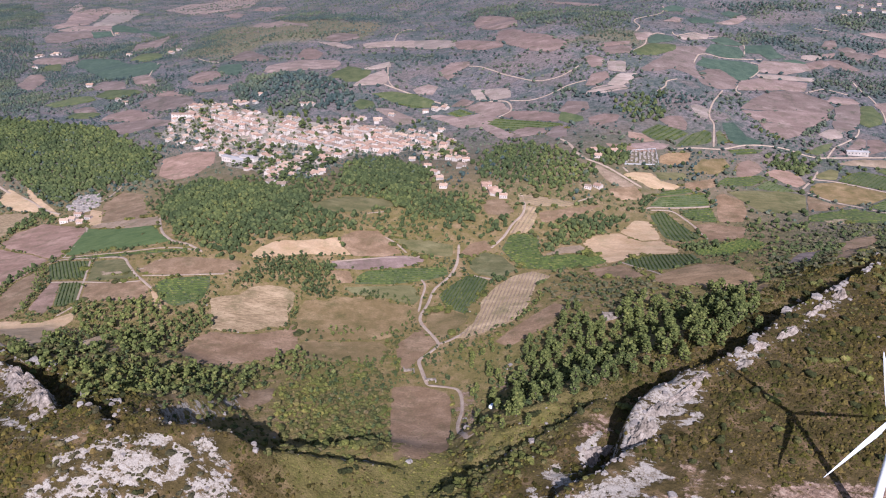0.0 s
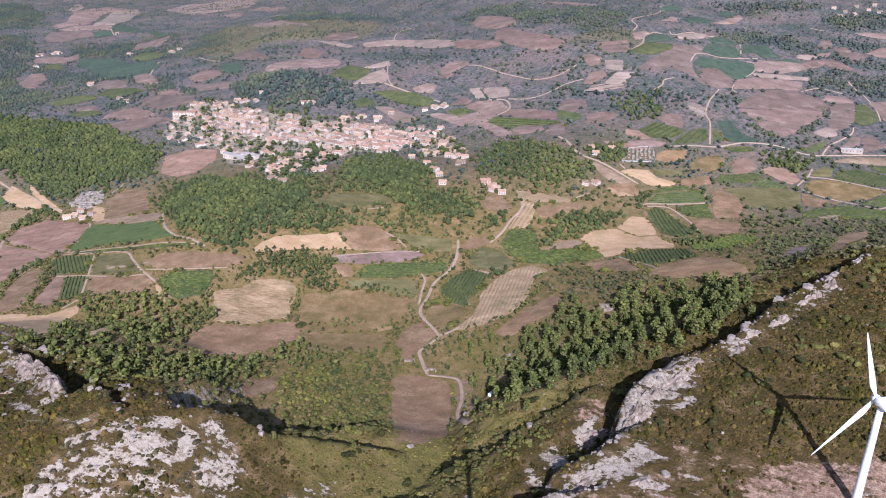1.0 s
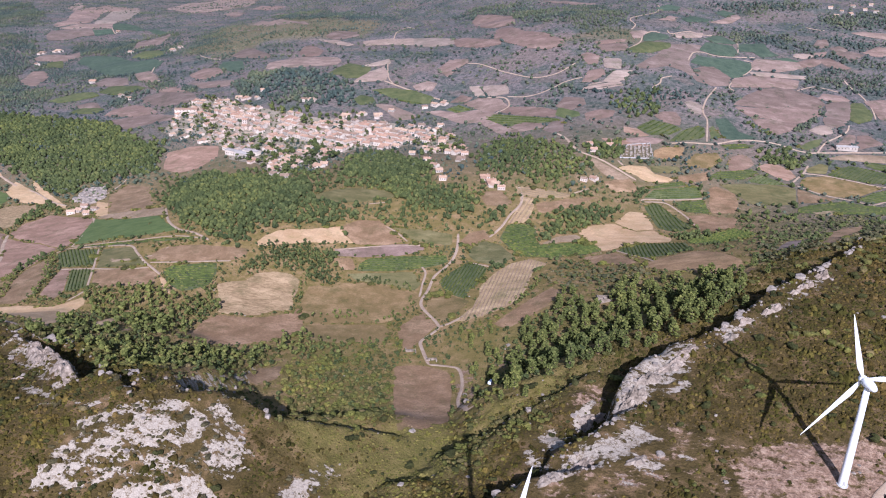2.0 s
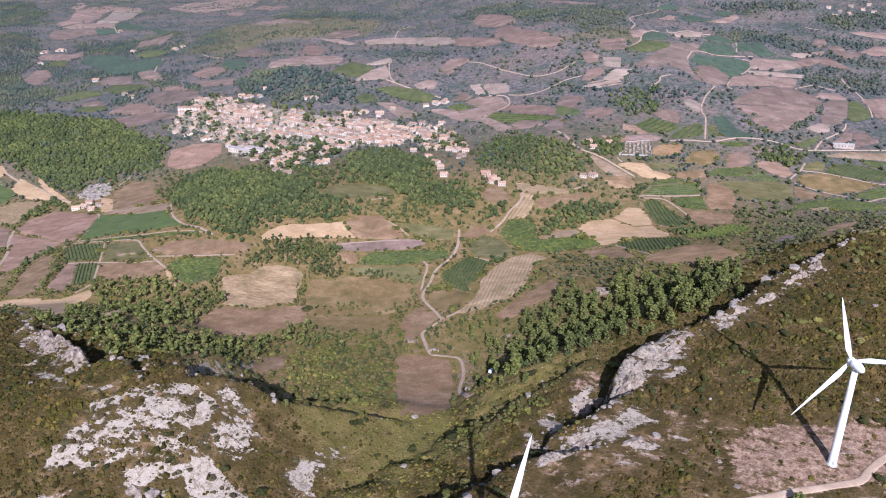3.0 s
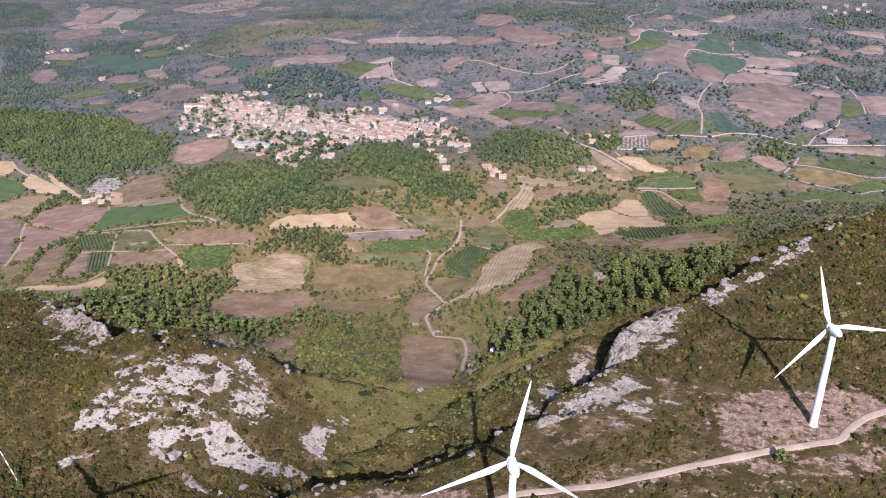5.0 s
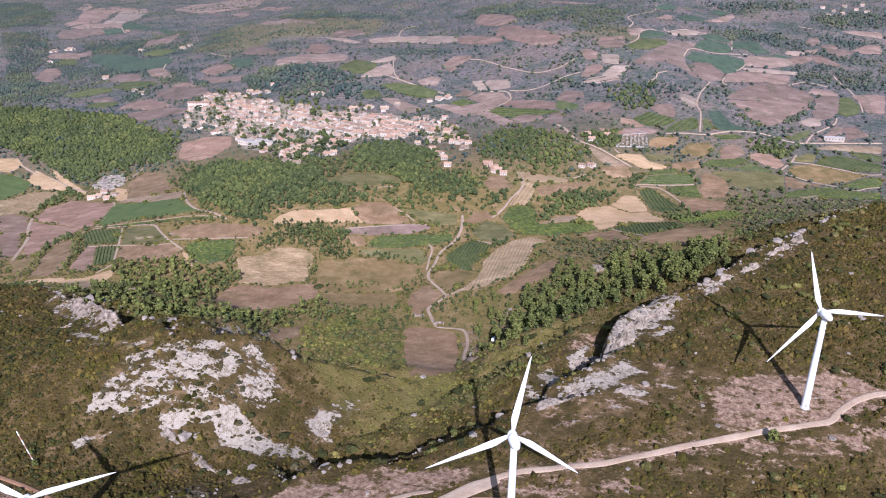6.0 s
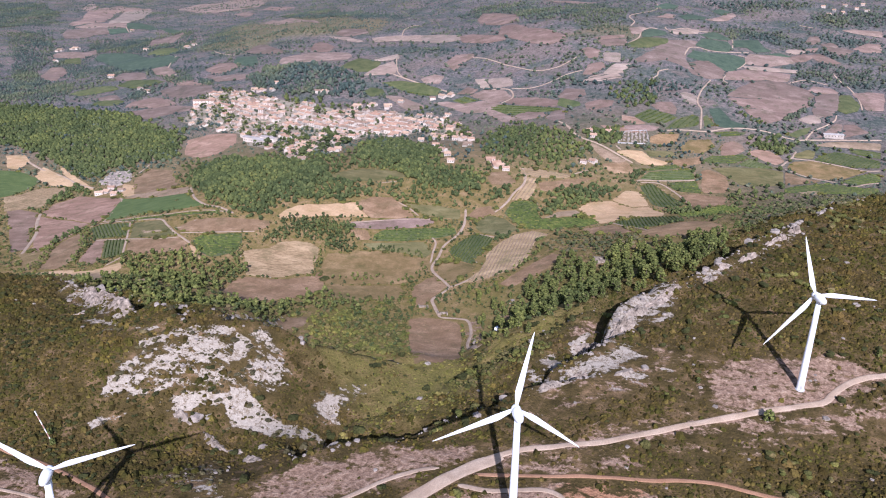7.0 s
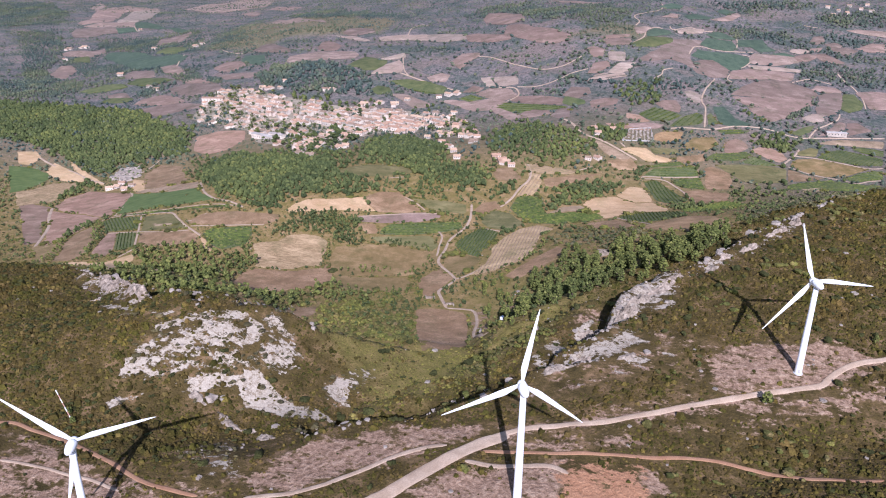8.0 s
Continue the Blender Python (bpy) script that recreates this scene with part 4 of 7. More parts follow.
field("vine", [(-206, 509), (-201, 518), (-173, 529), (-136, 538), (-131, 526), (-144, 516), (-176, 503), (-205, 497)])
field("olive", [(-212, 491), (-199, 495), (-157, 506), (-146, 487), (-149, 475), (-170, 482), (-201, 483)])
field("olive", [(-195, 573), (-163, 577), (-137, 574), (-135, 555), (-158, 555), (-172, 557)])
field("stubble", [(-307, 446), (-298, 453), (-287, 457), (-283, 470), (-270, 477), (-255, 477), (-246, 472), (-241, 456), (-239, 442), (-233, 424), (-246, 421), (-255, 410), (-272, 406), (-285, 407), (-294, 426)])
field("heath", [(-285, 362), (-289, 392), (-283, 403), (-266, 404), (-249, 408), (-231, 421), (-229, 432), (-218, 411), (-209, 389), (-221, 374), (-245, 360), (-261, 350)])
field("fallow", [(-230, 434), (-234, 454), (-235, 466), (-216, 468), (-209, 477), (-174, 479), (-142, 469), (-138, 461), (-144, 447), (-147, 431), (-158, 421), (-187, 415), (-215, 408)])
field("fallow", [(-214, 405), (-186, 412), (-157, 418), (-149, 407), (-149, 392), (-168, 384), (-201, 380)])
field("heath", [(-146, 415), (-139, 429), (-135, 443), (-124, 428), (-117, 420), (-122, 407), (-126, 393), (-130, 382), (-140, 398)])
field("heath", [(-133, 359), (-117, 365), (-96, 358), (-90, 343), (-80, 284), (-90, 267), (-104, 264), (-122, 319)])
field("fallow", [(-134, 455), (-134, 470), (-118, 468), (-100, 458), (-110, 427), (-116, 423), (-131, 445)])
field("heath", [(-208, 301), (-210, 323), (-200, 333), (-193, 315), (-199, 301), (-205, 299)])
field("vine", [(-133, 491), (-127, 508), (-117, 526), (-105, 527), (-96, 518), (-99, 489), (-104, 478), (-105, 461), (-117, 470)])
field("rows", [(-107, 425), (-96, 447), (-95, 466), (-97, 484), (-88, 511), (-78, 528), (-62, 538), (-46, 526), (-57, 511), (-59, 470), (-66, 447), (-81, 434), (-97, 426)])
field("heath", [(-76, 417), (-60, 441), (-40, 469), (-30, 458), (-43, 429), (-64, 407)])
field("olive", [(-117, 541), (-116, 560), (-110, 568), (-93, 564), (-75, 540), (-90, 525), (-108, 529)])
field("heath", [(-129, 563), (-123, 580), (-111, 588), (-102, 573), (-112, 564), (-120, 548)])
field("vine", [(-95, 575), (-90, 601), (-70, 607), (-63, 595), (-63, 580), (-57, 567), (-35, 574), (-11, 573), (-2, 556), (-19, 544), (-45, 540), (-73, 543), (-85, 561)])
field("rows", [(-92, 603), (-84, 644), (-87, 656), (-73, 657), (-70, 639), (-73, 615), (-77, 606)])
field("rows", [(-94, 678), (-72, 677), (-34, 673), (-42, 664), (-70, 657), (-89, 660)])
field("heath", [(-70, 646), (-35, 665), (-8, 680), (-30, 655), (-45, 641), (-64, 627)])
field("sand", [(7, 629), (20, 659), (36, 662), (42, 631), (42, 620), (26, 613)])
field("sand", [(-25, 597), (-19, 614), (2, 625), (7, 627), (26, 610), (42, 619), (56, 592), (54, 577), (35, 575), (5, 558), (-2, 552), (-15, 579)])
field("tan", [(-56, 569), (-44, 586), (-27, 594), (-20, 584), (-12, 576), (-35, 577)])
field("vine", [(9, 554), (18, 569), (39, 572), (65, 570), (67, 538), (50, 520), (28, 520), (19, 534)])
field("heath", [(-21, 538), (8, 546), (26, 511), (18, 503), (-8, 517)])
field("rust", [(27, 498), (45, 513), (65, 526), (83, 515), (95, 484), (92, 421), (83, 399), (75, 449), (53, 464), (34, 481)])
field("heath", [(-124, 649), (-123, 662), (-106, 665), (-91, 643), (-101, 632), (-117, 634)])
field("olive", [(-291, 613), (-265, 644), (-223, 649), (-208, 634), (-236, 612), (-268, 599)])
field("heath", [(-7, 712), (21, 733), (32, 709), (5, 694)])
field("tan", [(-32, 776), (-11, 759), (8, 744), (22, 734), (15, 722), (-4, 727), (-13, 740)])
field("sand", [(7, 752), (20, 764), (39, 771), (47, 757), (69, 754), (63, 743), (39, 734), (28, 742)])
field("olive", [(41, 773), (74, 787), (77, 774), (58, 763), (47, 760)])
field("fallow", [(83, 803), (96, 828), (121, 838), (126, 823), (108, 796), (87, 790)])
field("vine", [(107, 776), (117, 791), (156, 811), (163, 806), (144, 782), (115, 772)])
field("vine", [(146, 778), (162, 801), (177, 792), (190, 782), (168, 776)])
field("brown", [(161, 818), (173, 831), (190, 832), (200, 819), (203, 805), (191, 792), (179, 800)])
field("brown", [(129, 812), (134, 832), (149, 846), (159, 838), (160, 821), (145, 804), (131, 799)])
field("heath", [(70, 760), (106, 787), (105, 766), (76, 749)])
field("vine", [(34, 694), (45, 718), (75, 738), (94, 748), (96, 721), (62, 704)])
field("vine", [(41, 719), (51, 735), (76, 752), (82, 746), (51, 724)])
field("vine", [(63, 699), (96, 715), (99, 681), (77, 678), (69, 684)])
field("vine", [(35, 678), (49, 690), (60, 672), (72, 650), (80, 636), (67, 617), (55, 619), (47, 625), (41, 650)])
field("heath", [(103, 746), (113, 756), (130, 741), (130, 713), (123, 687), (100, 682)])
field("olive", [(116, 759), (138, 770), (175, 778), (196, 775), (187, 726), (160, 720), (143, 719), (132, 741)])
field("heath", [(198, 775), (217, 758), (233, 755), (213, 739), (190, 730)])
field("fallow", [(201, 789), (213, 809), (235, 817), (263, 808), (290, 799), (271, 781), (254, 763), (234, 759), (214, 770)])
field("olive", [(215, 829), (236, 850), (245, 847), (237, 823), (218, 821)])
field("vine", [(236, 820), (253, 843), (269, 853), (296, 844), (314, 835), (308, 812), (281, 809), (259, 814)])
field("vine", [(253, 757), (274, 782), (304, 799), (295, 767), (265, 749)])
field("vine", [(187, 718), (212, 735), (238, 749), (257, 739), (288, 744), (280, 715), (226, 703), (183, 698)])
field("heath", [(74, 667), (94, 676), (123, 672), (115, 635), (88, 618), (78, 647)])
field("vine", [(67, 591), (91, 606), (115, 635), (130, 608), (115, 577), (89, 554), (68, 565)])
field("heath", [(134, 447), (191, 618), (210, 643), (233, 662), (178, 514), (148, 461)])
field("pink", [(124, 514), (141, 552), (162, 572), (133, 492)])
field("tan", [(195, 704), (219, 718), (226, 707), (208, 694)])
field("brown", [(-559, 774), (-585, 828), (-555, 839), (-510, 834), (-493, 798), (-503, 759), (-523, 752)])
field("brown", [(-13, 832), (33, 832), (46, 827), (1, 809)])
field("pink", [(-1823, 2260), (-2011, 2572), (-1791, 2301), (-1745, 2186)])
field("pink", [(-1562, 1870), (-1729, 2187), (-1723, 2337), (-1580, 2230), (-1565, 2258), (-1533, 2182), (-1629, 2171), (-1492, 1928), (-1530, 1898)])
field("tan", [(-1466, 1913), (-1598, 2171), (-1542, 2228), (-1501, 2184), (-1421, 2001), (-1413, 1921)])
field("pink", [(-1482, 1728), (-1527, 1803), (-1434, 1835), (-1378, 1766), (-1402, 1746), (-1394, 1688), (-1442, 1684)])
field("pink", [(-1528, 1838), (-1497, 1878), (-1415, 1905), (-1374, 1843), (-1458, 1823)])
field("vine", [(-1401, 1804), (-1364, 1831), (-1299, 1753), (-1363, 1764)])
field("vine", [(-1401, 1893), (-1368, 1910), (-1277, 1851), (-1164, 1775), (-1161, 1742), (-1286, 1832), (-1354, 1833)])
field("pink", [(-1120, 1575), (-1171, 1669), (-1120, 1703), (-1132, 1739), (-1095, 1683), (-1087, 1621), (-1112, 1599)])
field("pink", [(-1324, 1479), (-1328, 1505), (-1277, 1530), (-1274, 1565), (-1233, 1514), (-1244, 1490), (-1306, 1477)])
field("olive", [(-1282, 1468), (-1261, 1491), (-1203, 1416), (-1250, 1418)])
field("brown", [(-1222, 1311), (-1245, 1371), (-1221, 1378), (-1181, 1336), (-1133, 1247), (-1165, 1253)])
field("vine", [(-1174, 1441), (-1206, 1506), (-1172, 1515), (-1091, 1466), (-1031, 1415), (-926, 1342), (-895, 1316), (-873, 1256), (-893, 1248), (-959, 1261), (-1006, 1290), (-1133, 1417)])
field("olive", [(-1045, 1451), (-1065, 1527), (-1039, 1553), (-951, 1420), (-959, 1414)])
field("pink", [(-960, 1189), (-964, 1238), (-898, 1205), (-864, 1161), (-889, 1156)])
field("vine", [(-902, 1131), (-897, 1159), (-841, 1146), (-809, 1129), (-822, 1116), (-851, 1107)])
field("vine", [(-987, 1106), (-957, 1140), (-924, 1137), (-893, 1111), (-915, 1098), (-953, 1087)])
field("vine", [(-890, 1032), (-884, 1048), (-855, 1054), (-829, 1035), (-837, 1021), (-872, 1023)])
field("fallow", [(-902, 1061), (-887, 1076), (-869, 1073), (-838, 1041), (-878, 1047)])
field("fallow", [(-776, 1073), (-749, 1090), (-687, 1068), (-648, 1023), (-676, 1019), (-705, 1017), (-760, 1053)])
field("fallow", [(-790, 1124), (-743, 1114), (-691, 1074), (-749, 1090)])
field("brown", [(-805, 1006), (-805, 1030), (-775, 1043), (-735, 1022), (-704, 993), (-736, 990)])
field("fallow", [(-774, 981), (-739, 987), (-701, 984), (-653, 963), (-632, 943), (-666, 951), (-694, 947), (-718, 938), (-742, 952)])
field("brown", [(-742, 1172), (-734, 1208), (-696, 1194), (-673, 1158), (-680, 1136), (-707, 1134)])
field("pink", [(-707, 1118), (-648, 1106), (-619, 1100), (-618, 1071), (-667, 1081)])
field("pink", [(-1475, 2318), (-1489, 2480), (-1408, 2561), (-1260, 2513), (-1164, 2250), (-1179, 2162), (-1222, 2133), (-1265, 2123), (-1349, 2183)])
field("pink", [(-1148, 2075), (-1118, 2097), (-1083, 2082), (-1075, 2029), (-1121, 2040)])
field("heath", [(-899, 1237), (-864, 1232), (-816, 1184), (-813, 1159), (-858, 1182)])
field("pink", [(-1103, 2183), (-1103, 2246), (-1005, 2201), (-1000, 2144)])
field("brown", [(-556, 1373), (-554, 1417), (-506, 1400), (-485, 1354), (-515, 1341)])
field("tan", [(-566, 1357), (-528, 1344), (-474, 1293), (-483, 1282), (-524, 1317)])
field("tan", [(-458, 1307), (-405, 1315), (-396, 1284), (-442, 1274)])
field("brown", [(-708, 1268), (-710, 1322), (-691, 1321), (-618, 1238), (-622, 1230), (-688, 1253)])
field("brown", [(-563, 1250), (-573, 1295), (-568, 1313), (-522, 1259), (-518, 1225), (-546, 1228)])
field("pink", [(-582, 1154), (-589, 1191), (-547, 1217), (-480, 1205), (-462, 1178), (-464, 1155), (-499, 1150), (-541, 1149), (-559, 1143)])
field("olive", [(-451, 1101), (-448, 1133), (-437, 1160), (-395, 1141), (-391, 1112), (-399, 1090), (-417, 1087), (-432, 1103)])
field("sand", [(-412, 1147), (-393, 1166), (-375, 1182), (-366, 1157), (-385, 1147)])
field("sand", [(-400, 1071), (-388, 1118), (-371, 1141), (-355, 1104), (-353, 1085), (-376, 1078)])
field("vine", [(-696, 1194), (-708, 1234), (-668, 1224), (-638, 1173), (-646, 1155)])
field("brown", [(-897, 1673), (-789, 1557), (-766, 1517), (-871, 1635)])
field("fallow", [(-876, 1713), (-877, 1761), (-701, 1597), (-662, 1527), (-799, 1624)])
field("vine", [(-358, 1043), (-332, 1055), (-292, 1043), (-262, 1022), (-265, 1004), (-287, 1005), (-323, 1023)])
field("olive", [(-378, 1004), (-372, 1023), (-353, 1018), (-344, 1004), (-362, 991)])
field("brown", [(-343, 996), (-315, 996), (-278, 971), (-271, 960), (-293, 952), (-318, 976)])
field("tan", [(-401, 1311), (-364, 1305), (-349, 1258), (-390, 1278)])
field("sand", [(-359, 1300), (-325, 1299), (-282, 1264), (-273, 1230), (-310, 1234), (-343, 1250)])
field("heath", [(-278, 1255), (-253, 1255), (-197, 1210), (-187, 1181), (-221, 1185), (-260, 1211)])
field("brown", [(-198, 1217), (-199, 1274), (-173, 1259), (-151, 1223), (-120, 1200), (-87, 1156), (-89, 1138), (-108, 1129), (-137, 1146), (-169, 1181)])
field("rust", [(-270, 1414), (-275, 1493), (-201, 1419), (-183, 1307), (-208, 1298), (-246, 1329)])
field("pink", [(-273, 1117), (-261, 1148), (-234, 1142), (-229, 1128), (-243, 1112), (-250, 1087)])
field("pink", [(-301, 1063), (-283, 1078), (-266, 1067), (-268, 1045), (-289, 1047)])
field("tan", [(-209, 1042), (-195, 1041), (-179, 1005), (-194, 1010)])
field("tan", [(-190, 1038), (-153, 1030), (-147, 1004), (-175, 1004)])
field("brown", [(-229, 1002), (-217, 1020), (-199, 1008), (-206, 996)])
field("fallow", [(-206, 990), (-188, 1003), (-157, 991), (-143, 962), (-162, 955), (-182, 969)])
field("vine", [(-231, 981), (-215, 990), (-194, 972), (-213, 967)])
field("vine", [(-167, 935), (-154, 943), (-113, 922), (-68, 899), (-87, 893), (-110, 901), (-127, 896), (-150, 917)])
field("brown", [(-147, 949), (-134, 959), (-93, 944), (-73, 927), (-76, 909), (-113, 926)])
field("pink", [(-255, 974), (-233, 975), (-212, 963), (-182, 965), (-154, 945), (-168, 935), (-145, 907), (-125, 882), (-144, 877), (-175, 926), (-199, 930), (-229, 956)])
field("brown", [(-123, 898), (-110, 901), (-88, 889), (-86, 875), (-106, 870), (-125, 873)])
field("pink", [(-85, 866), (-76, 893), (-60, 893), (-58, 855), (-69, 848)])
field("brown", [(-74, 942), (-64, 966), (-41, 960), (-37, 942), (-54, 927)])
field("olive", [(-73, 916), (-69, 937), (-44, 918), (-43, 906), (-59, 901)])
field("brown", [(-34, 913), (-17, 923), (1, 920), (-2, 905), (-23, 889), (-31, 893)])
field("pink", [(-153, 1599), (-110, 1585), (-52, 1536), (-50, 1453), (-96, 1550), (-139, 1585)])
field("rows", [(-18, 1078), (0, 1081), (6, 1078), (6, 1048), (-15, 1052)])
field("rows", [(-15, 1011), (-2, 1040), (21, 1044), (13, 1016), (-5, 1004)])
field("rows", [(-43, 985), (-30, 1004), (3, 1008), (11, 998), (-20, 986)])
field("heath", [(-44, 1009), (-38, 1040), (-19, 1046), (-15, 1028), (-33, 1008)])
field("pink", [(-52, 1093), (-42, 1100), (-25, 1088), (-27, 1065), (-40, 1062)])
field("brown", [(-34, 1139), (-15, 1148), (11, 1155), (7, 1142), (-23, 1130)])
field("brown", [(-30, 1125), (-1, 1136), (14, 1135), (13, 1112), (-17, 1104)])
field("pink", [(19, 1188), (35, 1204), (44, 1202), (36, 1171), (24, 1161)])
field("vine", [(40, 1178), (51, 1199), (74, 1199), (77, 1186), (50, 1161), (40, 1157)])
field("olive", [(16, 1117), (41, 1152), (76, 1165), (76, 1145), (50, 1115), (25, 1107)])
field("pink", [(33, 1064), (58, 1105), (77, 1151), (120, 1177), (126, 1166), (106, 1134), (100, 1095), (111, 1059), (119, 1039), (108, 1045), (94, 1071), (74, 1078), (49, 1061), (37, 1057)])
field("heath", [(120, 1043), (110, 1079), (123, 1094), (142, 1110), (158, 1075), (151, 1046), (131, 1036)])
field("tan", [(84, 1204), (110, 1229), (131, 1240), (128, 1220), (95, 1195)])
field("vine", [(105, 1302), (121, 1339), (150, 1335), (144, 1315), (113, 1287)])
field("pink", [(64, 1266), (80, 1298), (96, 1301), (89, 1274)])
field("pink", [(150, 1320), (180, 1355), (203, 1407), (204, 1366), (188, 1337), (160, 1320)])
field("vine", [(167, 1401), (184, 1436), (202, 1421), (181, 1364)])
field("vine", [(64, 1375), (85, 1406), (105, 1402), (98, 1367), (74, 1359)])
field("crop", [(135, 1220), (160, 1246), (182, 1227), (176, 1219), (150, 1209)])
field("vine", [(125, 1165), (137, 1201), (175, 1208), (179, 1181), (170, 1163), (146, 1159)])
field("crop", [(109, 1104), (121, 1136), (152, 1143), (178, 1154), (195, 1145), (191, 1125), (171, 1086), (154, 1077), (136, 1101)])
field("vine", [(184, 1193), (188, 1221), (228, 1251), (230, 1217), (243, 1204), (215, 1186), (207, 1202)])
field("vine", [(236, 1186), (255, 1199), (272, 1191), (256, 1181)])
field("sand", [(267, 1208), (273, 1222), (294, 1231), (301, 1223), (281, 1204)])
field("pink", [(199, 1147), (210, 1174), (236, 1181), (265, 1184), (274, 1179), (269, 1163), (233, 1136), (200, 1129)])
field("sand", [(192, 1116), (224, 1128), (269, 1134), (265, 1121), (230, 1113), (197, 1105)])
field("pink", [(160, 1043), (166, 1075), (196, 1100), (229, 1108), (255, 1111), (245, 1075), (216, 1071), (183, 1054)])
field("fallow", [(269, 1186), (295, 1210), (306, 1200), (289, 1176), (273, 1169)])
field("brown", [(303, 1209), (322, 1222), (345, 1190), (331, 1181), (312, 1189)])
field("brown", [(332, 1271), (352, 1287), (360, 1272), (341, 1253)])
field("pink", [(300, 1239), (324, 1252), (317, 1231), (302, 1226)])
field("brown", [(308, 1273), (319, 1299), (333, 1301), (333, 1285), (318, 1265)])
field("pink", [(382, 1345), (402, 1355), (442, 1349), (437, 1325), (414, 1332)])
field("pink", [(383, 1269), (410, 1293), (428, 1291), (421, 1259), (397, 1256)])
field("heath", [(336, 1251), (366, 1269), (381, 1258), (357, 1229)])
field("heath", [(160, 986), (178, 1021), (207, 1058), (239, 1071), (267, 1055), (274, 1032), (259, 1011), (234, 1013), (190, 991)])
field("pink", [(160, 978), (190, 987), (233, 1009), (260, 1007), (265, 998), (245, 972), (228, 956), (200, 960), (175, 957)])
field("rust", [(175, 951), (200, 956), (227, 952), (217, 932), (198, 915), (181, 932)])
field("pink", [(278, 1030), (312, 1058), (303, 1002), (287, 968), (266, 958), (267, 982), (277, 1010)])
field("vine", [(315, 1047), (329, 1051), (333, 1019), (327, 998), (309, 982), (301, 991)])
field("pink", [(274, 1053), (286, 1075), (308, 1074), (315, 1059), (295, 1048)])
field("pink", [(335, 1061), (364, 1073), (378, 1072), (360, 1007), (339, 1005), (340, 1037)])
field("olive", [(122, 909), (130, 884), (117, 873), (117, 901)])
field("crop", [(128, 928), (141, 936), (152, 905), (172, 897), (150, 882), (133, 882)])
field("vine", [(66, 847), (82, 881), (105, 906), (112, 899), (109, 873), (88, 858)])
field("vine", [(31, 875), (48, 900), (71, 894), (82, 888), (68, 867), (47, 859)])
field("fallow", [(52, 915), (62, 928), (77, 932), (83, 915), (80, 897), (62, 901)])
field("rows", [(91, 965), (99, 973), (113, 962), (109, 940), (100, 937)])
field("brown", [(13, 874), (30, 871), (44, 855), (33, 848), (14, 856)])
field("pink", [(15, 838), (40, 850), (62, 852), (53, 836), (20, 819)])
field("rust", [(49, 818), (60, 830), (84, 839), (79, 810), (59, 798), (47, 799)])
field("tan", [(245, 865), (267, 880), (281, 885), (329, 891), (323, 868), (289, 867), (270, 866)])
field("vine", [(284, 857), (295, 867), (321, 861), (316, 842), (296, 847)])
field("vine", [(125, 861), (149, 873), (169, 876), (161, 865), (134, 852)])
field("olive", [(220, 888), (237, 909), (252, 920), (244, 899), (229, 883)])
field("tan", [(242, 940), (256, 958), (271, 963), (268, 941), (254, 931)])
field("brown", [(254, 892), (268, 909), (286, 940), (294, 939), (288, 917), (270, 897)])
field("fallow", [(297, 939), (310, 943), (321, 922), (306, 912), (290, 901)])

VILLAGE = [(-661, 1029), (-599, 1005), (-507, 955), (-417, 932), (-351, 940), (-300, 940), (-222, 916), (-180, 847), (-170, 794), (-212, 811), (-250, 860), (-317, 836), (-332, 810), (-322, 732), (-348, 684), (-380, 709), (-419, 759), (-470, 784), (-499, 829), (-597, 877), (-641, 904), (-644, 969)]
CORE = [(-577, 963), (-486, 926), (-409, 909), (-348, 930), (-298, 932), (-247, 895), (-248, 867), (-319, 841), (-352, 844), (-388, 854), (-444, 870), (-507, 877), (-571, 923)]
FARMS_A = [(-183, 718, 1), (-210, 777, 1), (-128, 694, 1), (-114, 678, 0.9), (-561, 1000, 1), (-526, 991, 1), (-447, 985, 1.2), (-506, 953, 1), (-251, 996, 1.3), (-327, 961, 1.2), (-1336, 1523, 1.4), (-1292, 1445, 1.5), (-836, 1098, 1.2), (-950, 1461, 1.6), (-1321, 1802, 1.3), (-255, 931, 1.1), (-232, 897, 1), (-182, 820, 1.2), (-168, 769, 1), (-600, 661, 1.1), (-602, 673, 1.0), (-578, 659, 0.9), (-26, 707, 0.8), (-345, 674, 1.2), (-379, 748, 1), (-346, 807, 1.3), (-328, 748, 1.1), (-2, 808, 1), (-349, 961, 1), (-956, 1501, 1.3), (391, 1464, 0.8), (435, 1486, 0.8), (377, 1441, 0.8), (464, 1556, 0.9)]
FARMS_B = [(-172, 689, 1), (-193, 741, 1.1), (-120, 683, 1), (-107, 669, 0.9), (-544, 994, 1), (-533, 1024, 0.9), (-436, 987, 1.2), (-265, 990, 1), (-238, 998, 1.2), (-311, 978, 1), (-1311, 1548, 1.6), (-979, 1218, 1.6), (-808, 1078, 1.2), (-1100, 1524, 1.3), (-268, 927, 1.1), (-227, 927, 1), (-197, 840, 1.1), (-169, 794, 1), (-239, 817, 1), (-581, 649, 1.0), (-608, 656, 1.1), (-16, 713, 1.0), (-365, 691, 1.2), (-356, 728, 1), (-410, 774, 1), (-330, 736, 1.2), (-19, 788, 1), (-25, 805, 0.9), (-370, 949, 1.3), (374, 1476, 0.9), (419, 1505, 0.9), (447, 1462, 0.9), (403, 1454, 0.8)]
HALLS = [(-633, 967, 34, 11, 6), (274, 897, 24, 8, 3.4), (-471, 802, 26, 9, 5), (-454, 792, 22, 9, 5), (-446, 800, 24, 9, 5)]
